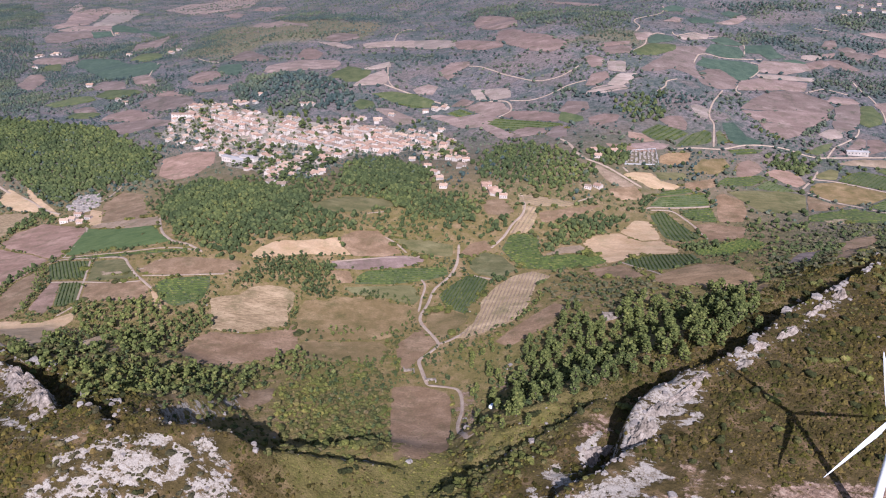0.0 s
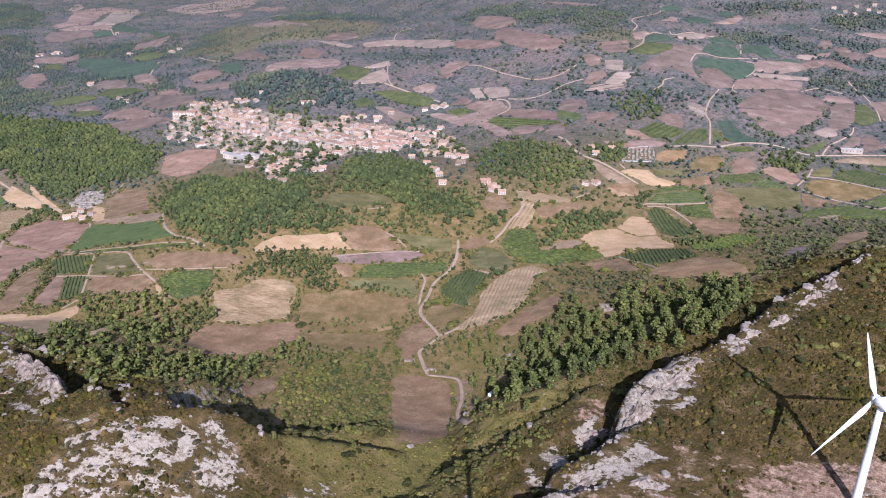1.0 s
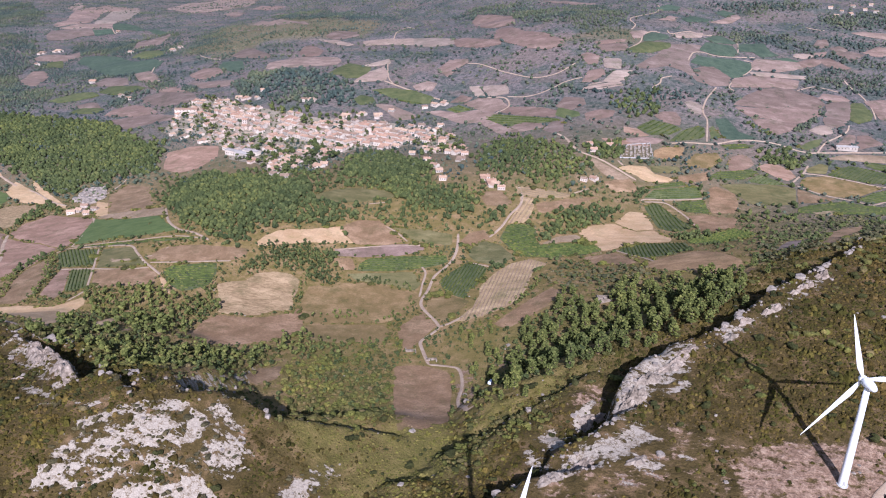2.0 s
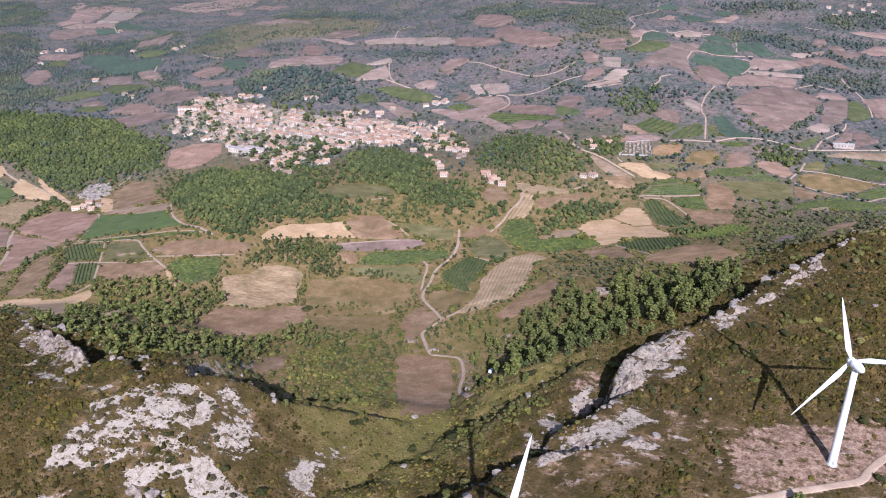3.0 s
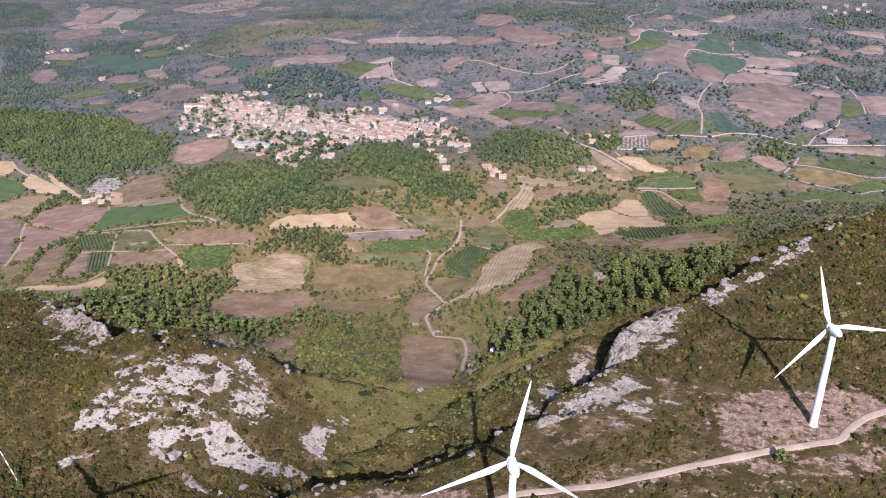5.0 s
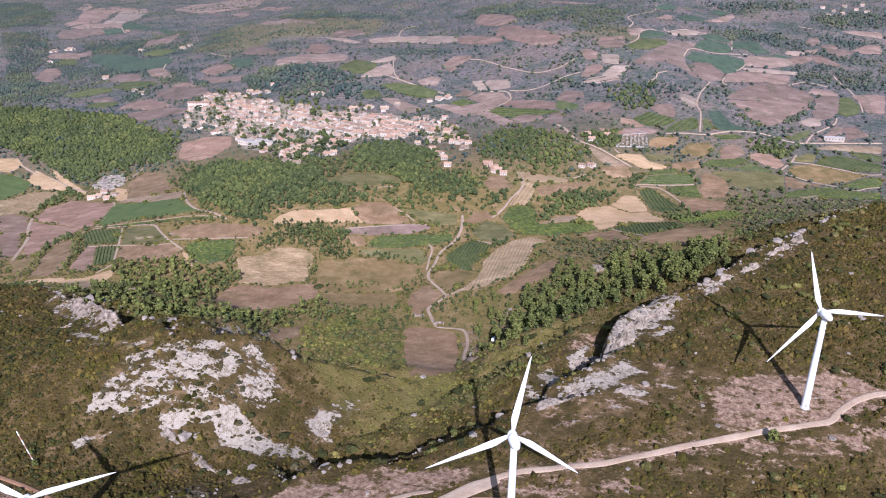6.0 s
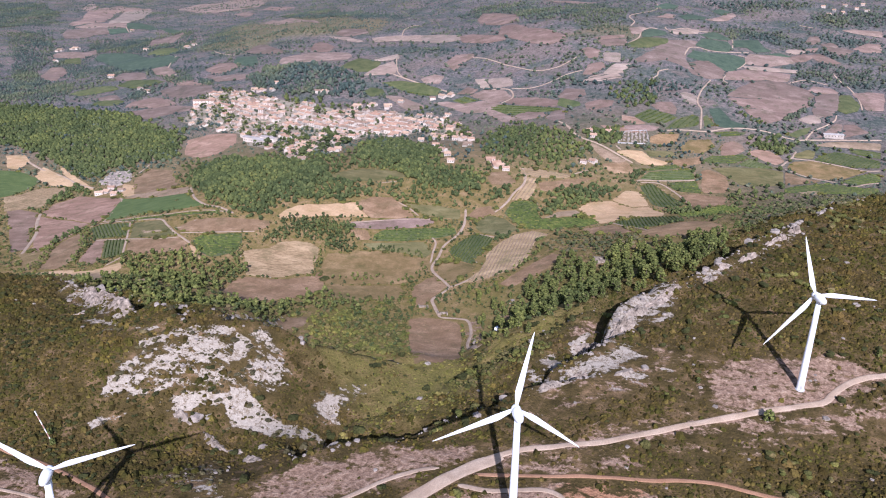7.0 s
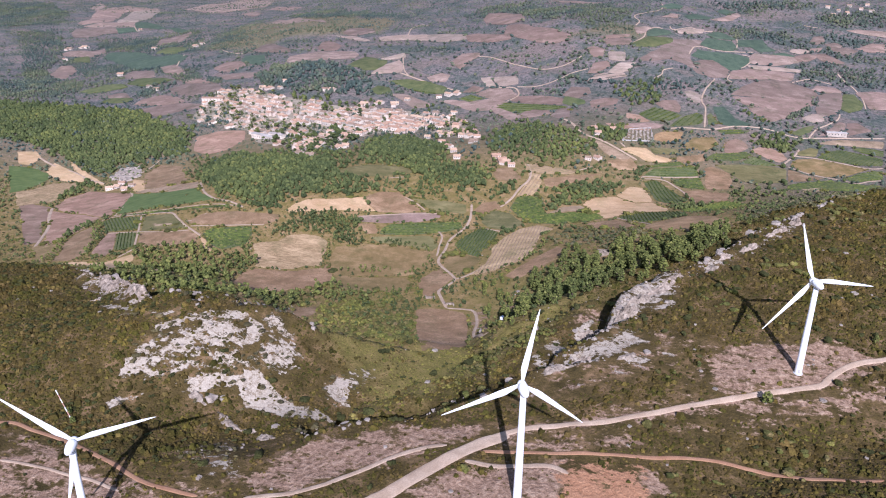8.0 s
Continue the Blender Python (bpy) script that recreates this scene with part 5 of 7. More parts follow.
CEMETERY = [(10, 779), (18, 819), (44, 833), (47, 794)]

# ---- the village ----
def plain_wall(name, low, high):
    return mottled(name, low, high, 6, 0.8, bump=0.15, deep=0.05, vary=0.3)


PLASTER = plain_wall("weathered_plaster", (0.5, 0.44, 0.36), (0.7, 0.63, 0.53))
TILES = mottled("terracotta_tiles", (0.38, 0.25, 0.165), (0.55, 0.41, 0.285), 3, 0.6, bump=0.4, deep=0.1, vary=0.4)
GREYROOF = mottled("pale_sheet_roof", (0.38, 0.345, 0.3), (0.52, 0.48, 0.43), 6, 0.6, bump=0.2, deep=0.05, vary=0.15)
SHUTTER = mottled("dark_window", (0.05, 0.05, 0.05), (0.1, 0.09, 0.08), 2, 0.3, rough=0.4)
STREET = mottled("village_street", (0.2, 0.17, 0.11), (0.4, 0.33, 0.24), 12, 1.5)


def boxed(verts, faces, x0, x1, y0, y1, z0, z1):
    b = len(verts)
    verts += [(x0, y0, z0), (x1, y0, z0), (x1, y1, z0), (x0, y1, z0), (x0, y0, z1), (x1, y0, z1), (x1, y1, z1), (x0, y1, z1)]
    faces += [(b, b + 1, b + 5, b + 4), (b + 1, b + 2, b + 6, b + 5), (b + 2, b + 3, b + 7, b + 6), (b + 3, b, b + 4, b + 7), (b + 4, b + 5, b + 6, b + 7), (b + 3, b + 2, b + 1, b)]


def house(long, deep, tall, pitch, roof_mat, label, wing=False, openings=4):
    """A plastered house: walls with gables, a pitched tile roof with eaves, a chimney and shuttered windows."""
    ob = tagged(new("house"), label, "house", "houses of the village")
    rise = deep / 2 * pitch
    a, d = long / 2, deep / 2
    v = [(-a, -d, -3), (a, -d, -3), (a, d, -3), (-a, d, -3), (-a, -d, tall), (a, -d, tall), (a, d, tall), (-a, d, tall), (-a, 0, tall + rise), (a, 0, tall + rise)]
    tri = [(0, 1, 5), (0, 5, 4), (2, 3, 7), (2, 7, 6), (1, 2, 6), (1, 6, 5), (5, 6, 9), (3, 0, 4), (3, 4, 7), (4, 8, 7), (4, 5, 9), (4, 9, 8), (6, 7, 8), (6, 8, 9)]
    if wing:
        b = len(v)
        w, q, h = long * 0.3, deep * 0.8, tall * 0.62
        v += [(-a, -d - q, -3), (-a + w * 2, -d - q, -3), (-a + w * 2, -d, -3), (-a, -d, -3), (-a, -d - q, h), (-a + w * 2, -d - q, h), (-a + w * 2, -d, h), (-a, -d, h)]
        tri += [(b, b + 1, b + 5), (b, b + 5, b + 4), (b + 1, b + 2, b + 6), (b + 1, b + 6, b + 5), (b + 3, b, b + 4), (b + 3, b + 4, b + 7), (b + 4, b + 5, b + 6), (b + 4, b + 6, b + 7)]
    part("wall", mesh_of("wall", v, tri, PLASTER), ob)
    e, th = 0.45, 0.22
    drop = e * pitch
    rv, rf = [], []
    for s in (-1, 1):
        b = len(rv)
        rv += [(-a - e, s * (d + e), tall - drop + 0.05), (a + e, s * (d + e), tall - drop + 0.05), (a + e, 0, tall + rise + 0.05), (-a - e, 0, tall + rise + 0.05)]
        rv += [(x, y, z + th) for x, y, z in rv[b:b + 4]]
        order = [(4, 5, 6, 7), (0, 1, 5, 4), (1, 2, 6, 5), (3, 0, 4, 7), (3, 2, 1, 0)]
        rf += [tuple(b + k for k in (f if s < 0 else f[::-1])) for f in order]
    if wing:
        b = len(rv)
        w, q, h = long * 0.3, deep * 0.8, tall * 0.62
        rv += [(-a - e, -d - q - e, h), (-a + 2 * w + e, -d - q - e, h), (-a + 2 * w + e, -d, h + 1.3), (-a - e, -d, h + 1.3)]
        rv += [(x, y, z + th) for x, y, z in rv[b:b + 4]]
        rf += [tuple(b + k for k in f) for f in [(4, 5, 6, 7), (0, 1, 5, 4), (1, 2, 6, 5), (3, 0, 4, 7), (3, 2, 1, 0)]]
    roof = part("roof", mesh_of("roof", rv, rf, roof_mat), ob, "faded terracotta tile roof" if roof_mat is TILES else "pale sheet roof")
    cv, cf = [], []
    boxed(cv, cf, a * 0.45, a * 0.45 + 0.8, 0.3, 0.9, tall + rise * 0.6, tall + rise + 1.1)
    part("chimney", mesh_of("chimney", cv, cf, PLASTER), roof)
    for k in range(openings):
        x = -a + long * (k + 0.7) / (openings + 0.4)
        for level in range(1 + (tall > 5)):
            wv, wf = [], []
            z = 0.9 + level * 2.8
            boxed(wv, wf, x - 0.5, x + 0.5, -d - 0.06, -d + 0.1, z, z + 1.5)
            if not wing or x > -a + long * 0.62:
                part("window", mesh_of("window", wv, wf, SHUTTER), ob, "dark shuttered window")
    return ob


HOUSES = [
    house(9, 8, 4.4, 0.42, TILES, "cream plastered village house with a faded terracotta roof", False, 2),
    house(12, 8.5, 4.8, 0.4, TILES, "long pinkish village house with a terracotta roof", False, 3),
    house(8, 7, 5.4, 0.42, TILES, "tall narrow village house with a tiled roof", False, 2),
    house(13, 9, 2.9, 0.44, TILES, "low cream villa with a tiled roof and a wing", True, 3),
    house(10, 9, 3.2, 0.42, TILES, "pale detached house with a low tiled roof", False, 3),
    house(11, 7.5, 3.9, 0.4, TILES, "whitish terraced house with a weathered tile roof", False, 3),
]
for k, ob in enumerate(HOUSES):
    ob.matrix_world = pose(*[(-560, 950), (-530, 925), (-505, 905), (-230, 880), (-210, 860), (-470, 900)][k], 0)
    x, y = ob.location.x, ob.location.y
    ob.location.z = float(ground(x, y))
    take([(x - 7, y - 6), (x + 7, y - 6), (x + 7, y + 6), (x - 7, y + 6)], 3)


def put_house(k, x, y, turn, size=1.0):
    z = float(min(ground(x - 4, y), ground(x + 4, y), ground(x, y - 4), ground(x, y + 4))) + 0.6
    ob = copy_thing(HOUSES[k], pose(x, y, z, 0, 0, turn))
    if size != 1.0:
        ob.scale = (size, size, 0.4 + 0.6 * size)
    take([(x - 5 * size, y - 5), (x + 5 * size, y - 5), (x + 5 * size, y + 5), (x - 5 * size, y + 5)], 3)
    return ob


def pave(poly):
    edge = [tuple(p) for p in rounded(poly, 8.0)]
    x, y = np.array(edge).T
    gx, gy = np.meshgrid(np.arange(x.min(), x.max(), 8), np.arange(y.min(), y.max(), 8))
    ok = within(gx, gy, edge) & (near_edge(gx, gy, edge) > 3)
    pts = [Vector(p) for p in edge] + [Vector(p) for p in zip(gx[ok], gy[ok])]
    flat, _, tris, *_ = delaunay_2d_cdt(pts, [], [list(range(len(edge)))], 1, 1e-4)
    v = np.array([(p.x, p.y, float(ground(p.x, p.y)) + 0.4) for p in flat])
    tagged(new("pavement", mesh_of("pavement", v, [t for t in tris if len(t) == 3], STREET, True)), "pale dusty streets and yards of the village", "pavement", kind="structure")


def build_village():
    rng = random.Random(7)
    pave(VILLAGE)
    for i, row in enumerate(HALLS):
        x, y, long, deep, tall = row
        roof = TILES if i == 0 else GREYROOF
        hall = house(long, deep, tall, 0.24, roof, "long white winery hall with a pinkish tiled roof" if i == 0 else "long low shed with a pale sheet roof", False, 6)
        hall["category"], hall["group"] = "hall", "halls"
        hall.matrix_world = pose(x, y, float(ground(x, y)) + 0.5, 0, 0, (12, 4, -18, -18, -18)[i])
        take([(x - long / 2, y - 7), (x + long / 2, y - 7), (x + long / 2, y + 7), (x - long / 2, y + 7)], 3)
    for x, y, size in FARMS_A + FARMS_B:
        put_house(rng.choice((3, 4, 4, 5)), x, y, rng.uniform(-35, 25), size * 0.78)
    turn = -26.0
    c, s = math.cos(radians(turn)), math.sin(radians(turn))
    mid = (-400, 870)
    for v in np.arange(-220, 220, 12.5):
        for u in np.arange(-360, 360, 11.5):
            bend = 7 * math.sin(u / 60 + v / 45)
            x, y = mid[0] + u * c - (v + bend) * s + rng.uniform(-1.5, 1.5), mid[1] + u * s + (v + bend) * c + rng.uniform(-1.5, 1.5)
            if not within(np.array([x]), np.array([y]), VILLAGE)[0] or taken_at([x], [y])[0] == 3:
                continue
            core = within(np.array([x]), np.array([y]), CORE)[0]
            if rng.random() > (0.9 if core else 0.4):
                continue
            k = rng.choice((0, 1, 2, 5, 1, 0)) if core else rng.choice((0, 3, 4, 4, 5))
            put_house(k, x, y, turn + rng.choice((0, 0, 0, 90)) + rng.uniform(-9, 9) + 10 * math.sin(u / 80), rng.uniform(0.85, 1.12) if core else rng.uniform(0.72, 1.0))


build_village()


def cemetery(poly):
    """A walled cemetery: low wall, gravel, rows of pale tombs."""
    field_edge = [tuple(p) for p in poly]
    ob = tagged(new("cemetery"), "walled cemetery with rows of pale stone tombs", "cemetery")
    p = np.array(poly, float)
    ob.matrix_world = pose(p[:, 0].mean(), p[:, 1].mean(), float(ground(p[:, 0].mean(), p[:, 1].mean())))
    o = np.array(ob.matrix_world.translation)
    for a, b in zip(poly, poly[1:] + poly[:1]):
        n = max(2, int(math.dist(a, b) / 6))
        v, f = [], []
        for k in range(n + 1):
            x, y = a[0] + (b[0] - a[0]) * k / n, a[1] + (b[1] - a[1]) * k / n
            z = float(ground(x, y))
            w = np.array([-(b[1] - a[1]), b[0] - a[0]]) / math.dist(a, b) * 0.2
            for sx, dz in ((1, -0.5), (1, 1.0), (-1, 1.0), (-1, -0.5)):
                v.append((x + sx * w[0] - o[0], y + sx * w[1] - o[1], z + dz - o[2]))
        for k in range(n):
            f += [(k * 4 + j, k * 4 + (j + 1) % 4, k * 4 + 4 + (j + 1) % 4, k * 4 + 4 + j) for j in range(4)]
        part("wall", mesh_of("wall", v, f, CONCRETE), ob, "pale plastered boundary wall")
    tv, tf = [], []
    boxed(tv, tf, -1.1, 1.1, -0.6, 0.6, -0.5, 1.0)
    boxed(tv, tf, -1.1, -0.8, -0.5, 0.5, 1.0, 1.9)
    tomb = mesh_of("tomb", tv, tf, ROCK)
    x0, y0 = p.min(0)
    x1, y1 = p.max(0)
    rng = random.Random(3)
    for col in np.arange(x0 + 3, x1, 4.6):
        for row in np.arange(y0 + 3, y1, 4.4):
            gx, gy = col + rng.uniform(-1, 1), row + rng.uniform(-1, 1)
            if within(np.array([gx]), np.array([gy]), field_edge)[0] and rng.random() < 0.88:
                t = part("tomb", tomb, ob)
                t.location = (gx - o[0], gy - o[1], float(ground(gx, gy)) - o[2])
                t.scale = (rng.uniform(0.7, 1.3), rng.uniform(0.8, 2.0), rng.uniform(0.6, 1.6))
    take(poly, 3)


cemetery(CEMETERY)

# ---- trees, bushes and scrub ----
def clump(rng, detail=1):
    bm = bmesh.new()
    bmesh.ops.create_icosphere(bm, subdivisions=detail, radius=1.0)
    v = np.array([x.co[:] for x in bm.verts])
    f = np.array([[x.index for x in t.verts] for t in bm.faces])
    bm.free()
    f = f[v[f][:, :, 2].mean(1) > -0.6]
    used = np.unique(f)
    v, f = v[used], np.searchsorted(used, f)
    return v * (1 + rng.uniform(-0.32, 0.32, (len(v), 1))), f


def joined(pieces):
    v, f, n = [], [], 0
    for a, b in pieces:
        v.append(a)
        f.append(b + n)
        n += len(a)
    return np.concatenate(v), np.concatenate(f)


def stem(points, radii, sides=5):
    v, f = [], []
    for (x, y, z), r in zip(points, radii):
        v += [(x + r * math.cos(2 * math.pi * k / sides), y + r * math.sin(2 * math.pi * k / sides), z) for k in range(sides)]
    for i in range(len(points) - 1):
        for k in range(sides):
            a, b = i * sides + k, i * sides + (k + 1) % sides
            f += [(a, b, b + sides), (a, b + sides, a + sides)]
    return np.array(v, float), np.array(f)


def crown_of(rng, count, low, wide, size):
    """A crown one unit high: clumps set on an uneven dome, with gaps."""
    out = []
    for k in range(count):
        t = rng.uniform(low, 0.95)
        reach = wide * math.sin(math.pi * min(1, 0.22 + 0.78 * (t - low) / (1 - low))) ** 0.7
        a, r = rng.uniform(0, 2 * math.pi), reach * math.sqrt(rng.uniform(0.05, 1))
        v, f = clump(rng)
        s = size * rng.uniform(0.65, 1.25)
        out.append((v * (s, s, s * 0.78) + (r * math.cos(a), r * math.sin(a), t), f))
    return out


def small_pine(seed):
    rng = np.random.default_rng(seed)
    return joined(crown_of(rng, 6, 0.26, 0.24, 0.175) + [stem([(0, 0, -0.06), (0, 0, 0.5)], (0.04, 0.025), 3)])


def bush(seed, count=3):
    rng = np.random.default_rng(seed)
    out = []
    for k in range(count):
        v, f = clump(rng)
        a, r = rng.uniform(0, 6.3), 0.0 if k == 0 else 0.42
        out.append((v * (0.5, 0.5, 0.45) * rng.uniform(0.7, 1.1) + (r * math.cos(a), r * math.sin(a), 0.36), f))
    return joined(out)


def scrub_tuft(seed):
    """A low rounded tuft: an uneven skirt of five and a broken top of three."""
    rng = np.random.default_rng(seed)
    low = [(0.5 * r * math.cos(1.2566 * k), 0.5 * r * math.sin(1.2566 * k), -0.12) for k, r in enumerate(rng.uniform(0.7, 1.3, 5))]
    top = [(0.27 * r * math.cos(2.0944 * k + 0.5), 0.27 * r * math.sin(2.0944 * k + 0.5), 0.75 * q) for k, (r, q) in enumerate(zip(rng.uniform(0.6, 1.4, 3), rng.uniform(0.6, 1.25, 3)))]
    f = [(0, 1, 5), (1, 6, 5), (1, 2, 6), (2, 3, 6), (3, 7, 6), (3, 4, 7), (4, 5, 7), (4, 0, 5), (5, 6, 7)]
    return np.array(low + top), np.array(f)


def far_tree(seed, count=3):
    """A broad rounded crown of a few clumps."""
    rng = np.random.default_rng(60 + seed)
    out = []
    for k in range(count):
        v, f = clump(rng)
        top = k == count - 1
        a, r = rng.uniform(0, 6.3) + 3.1 * k, 0.08 if top else 0.26
        out.append((v * (0.36, 0.36, 0.34) * rng.uniform(0.8, 1.2) + (r * math.cos(a), r * math.sin(a), 0.66 if top else 0.38), f))
    return joined(out)


LOW_BUSHES = [bush(80 + k, 2) for k in range(8)]
FAR_TREES = [far_tree(k) for k in range(5)]
FAR_DOTS = [far_tree(k, 2) for k in range(5)]
FAR_BUSHES = [far_tree(k, 1) for k in range(8)]
SMALL_PINES, BUSHES, TUFTS = [small_pine(k) for k in range(7)], [bush(20 + k) for k in range(6)], [scrub_tuft(40 + k) for k in range(8)]


def spread(name, shapes, spots, mat, label, category, smooth=False):
    """One joined mesh of many plants. Spots: x, y, height, width."""
    spots = np.asarray(spots, float)
    if not len(spots):
        return
    z = ground(spots[:, 0], spots[:, 1])
    rng = np.random.default_rng(len(spots))
    pick, turn = rng.integers(0, len(shapes), len(spots)), rng.uniform(0, 6.283, len(spots))
    vs, fs, n = [], [], 0
    for k, (v, f) in enumerate(shapes):
        m = pick == k
        if not m.any():
            continue
        c, s = np.cos(turn[m])[:, None], np.sin(turn[m])[:, None]
        wide, tall = spots[m, 3][:, None], spots[m, 2][:, None]
        x = (v[None, :, 0] * c - v[None, :, 1] * s) * wide + spots[m, 0][:, None]
        y = (v[None, :, 0] * s + v[None, :, 1] * c) * wide + spots[m, 1][:, None]
        zz = v[None, :, 2] * tall + z[m][:, None]
        vs.append(np.stack([x, y, zz], -1).reshape(-1, 3))
        fs.append((f[None] + (np.arange(m.sum()) * len(v))[:, None, None] + n).reshape(-1, 3))
        n += m.sum() * len(v)
    tagged(new(name, mesh_of(name, np.concatenate(vs), np.concatenate(fs), mat, smooth)), label, category, kind="stuff")


def jittered(poly, gap, rng, warp=0.0):
    p = np.array(poly, float)
    x, y = np.meshgrid(np.arange(p[:, 0].min() - warp, p[:, 0].max() + warp, gap), np.arange(p[:, 1].min() - warp, p[:, 1].max() + warp, gap))
    x, y = (x + rng.uniform(-0.45, 0.45, x.shape) * gap).ravel(), (y + rng.uniform(-0.45, 0.45, y.shape) * gap).ravel()
    bent = (x + warp * (0.7 * wavy(x, y, 31, 1) + 0.4 * wavy(x, y, 12, 3)), y + warp * (0.7 * wavy(x, y, 27, 5) + 0.4 * wavy(x, y, 10, 6))) if warp else (x, y)
    ok = within(*bent, [tuple(q) for q in poly])
    return x[ok], y[ok]


def tall_pine(seed):
    """An Aleppo pine: leaning tapered trunk, limbs, and a broken crown of many clumps."""
    rng = np.random.default_rng(100 + seed)
    ob = new("pine_tree")
    lean = rng.uniform(-0.05, 0.05, 2)
    wood = [stem([(0, 0, -0.05), (lean[0] * 0.5, lean[1] * 0.5, 0.3), (lean[0], lean[1], 0.62), (lean[0], lean[1], 0.9)], (0.03, 0.024, 0.016, 0.006), 7)]
    for k in range(7):
        a, t = rng.uniform(0, 6.3), rng.uniform(0.25, 0.75)
        reach = 0.2 * rng.uniform(0.6, 1.1)
        wood.append(stem([(lean[0] * t, lean[1] * t, t), (reach * math.cos(a), reach * math.sin(a), t + 0.1)], (0.011, 0.004), 4))
    part("trunk", mesh_of("trunk", *joined(wood), BARK, True), ob, "greyish brown bark trunk with limbs")
    part("crown", mesh_of("crown", *joined(crown_of(rng, 58, 0.16, 0.26, 0.078)), TALLPINE), ob)
    return ob


TALL = []


def tall_wood(x, y, h, rng):
    if not TALL:
        TALL.extend(tall_pine(k) for k in range(6))
        for k, ob in enumerate(TALL):
            tagged(ob, "rounded green pine tree on the slope below the cliffs", "tree", "pines below the ridge")
            ob.matrix_world = pose(x[k], y[k], float(ground(x[k], y[k]))) @ Matrix.Diagonal((h[k], h[k], h[k], 1))
        x, y, h = x[6:], y[6:], h[6:]
    for a, b, c in zip(x, y, h):
        ob = copy_thing(TALL[int(rng.integers(6))], pose(a, b, float(ground(a, b)), 0, 0, float(rng.uniform(0, 360))))
        ob.scale = (c * rng.uniform(0.85, 1.2), c * rng.uniform(0.85, 1.2), c)


def wood(kind, gap, low, high, poly):
    rng = np.random.default_rng(int(abs(poly[0][0]) * 7 + abs(poly[0][1])))
    if gap >= 10 and poly[0][1] > 900:
        gap, low, high = gap * 0.6, low * 0.62, high * 0.62
    x, y = jittered(poly, gap, rng, 3.0 if kind == "row" else 14.0 if poly[0][1] < 800 else 20.0)
    ok = np.isin(taken_at(x, y), (0, 1) if kind == "row" else (0,))
    ok &= (kind == "row") | (wavy(x, y, 19, 3) + 0.3 * wavy(x, y, 7, 4) > -0.7)
    ok &= (kind == "row") | (near_edge(x, y, poly) > rng.random(len(x)) ** 4 * 14)
    x, y = x[ok], y[ok]
    h = rng.uniform(low, high, len(x)) * (1 + 0.15 * wavy(x, y, 30, 2))
    if kind == "tall":
        tall_wood(x, y, h, rng)
    elif kind in ("pine", "row"):
        # the farthest woods take the leaves with haze painted in
        spread("pine_wood", SMALL_PINES if y.mean() < 500 else FAR_TREES if y.mean() < 1050 else FAR_DOTS, np.stack([x, y, h, h * rng.uniform(0.72, 1.05, len(x))], 1), (TALLPINE if y.mean() < 480 else PINE) if y.mean() < 960 else HAZEWOOD, "row of bushy trees along a field" if kind == "row" else "dense pine wood covering the slope", "trees" if kind == "row" else "wood")
    else:
        spread("thicket", BUSHES, np.stack([x, y, h, h * rng.uniform(0.9, 1.5, len(x))], 1), BUSH if y.mean() < 420 else DULL, "thicket of bright green bushes" if y.mean() < 420 else "thicket of greyish green bushes", "bushes")
    i, j = ((x - WEST) / CELL).astype(int), ((y - SOUTH) / CELL).astype(int)
    ok = (i >= 0) & (j >= 0) & (i < TAKEN.shape[1]) & (j < TAKEN.shape[0])
    TAKEN[j[ok], i[ok]] = 4

# woods and thickets: kind, spacing, least and greatest height, outline
wood("pine", 5.0, 4.4, 7.8, [(-1249, 1045), (-1144, 1051), (-1057, 1035), (-921, 1009), (-793, 984), (-705, 921), (-614, 858), (-583, 810), (-572, 773), (-599, 762), (-636, 753), (-663, 730), (-670, 716), (-786, 785), (-882, 832), (-961, 853), (-1069, 869)])
wood("pine", 5.0, 4.2, 7.6, [(-475, 651), (-502, 725), (-462, 737), (-355, 670), (-304, 642), (-272, 599), (-238, 588), (-234, 576), (-270, 555), (-298, 540), (-308, 523), (-323, 507), (-350, 515), (-391, 541), (-438, 597)])
wood("pine", 5.0, 4.2, 7.4, [(-299, 722), (-308, 808), (-270, 833), (-209, 761), (-187, 694), (-129, 644), (-125, 622), (-147, 603), (-180, 600), (-199, 630), (-254, 685), (-279, 683)])
wood("pine", 5.2, 3.4, 6.4, [(-153, 737), (-154, 815), (-131, 852), (-96, 841), (-53, 797), (-23, 751), (-18, 726), (-50, 700), (-86, 697), (-118, 706)])
wood("pine", 3.7, 4.2, 7.0, [(-303, 471), (-295, 495), (-285, 511), (-259, 525), (-237, 522), (-225, 504), (-219, 484), (-233, 470), (-241, 468), (-248, 480), (-273, 480), (-292, 465)])
wood("pine", 6.6, 5, 9, [(-402, 412), (-393, 427), (-363, 438), (-312, 429), (-303, 438), (-295, 416), (-294, 370), (-283, 335), (-302, 333), (-355, 357), (-372, 375)])
wood("pine", 8.2, 4, 8.5, [(-368, 271), (-352, 282), (-402, 365), (-356, 357), (-279, 331), (-261, 354), (-221, 362), (-207, 347), (-208, 313), (-206, 264), (-226, 242), (-244, 234), (-304, 267), (-345, 274)])
wood("tall", 7.8, 6, 11, [(-62, 360), (-42, 423), (-28, 457), (-2, 416), (13, 445), (44, 444), (101, 473), (87, 389), (70, 350), (53, 332), (19, 310), (-2, 299), (-20, 297), (-40, 287)])
wood("tall", 11, 5, 9.5, [(-105, 405), (-82, 416), (-59, 367), (-36, 355), (-16, 294), (-32, 263), (-46, 264), (-63, 274), (-77, 341)])
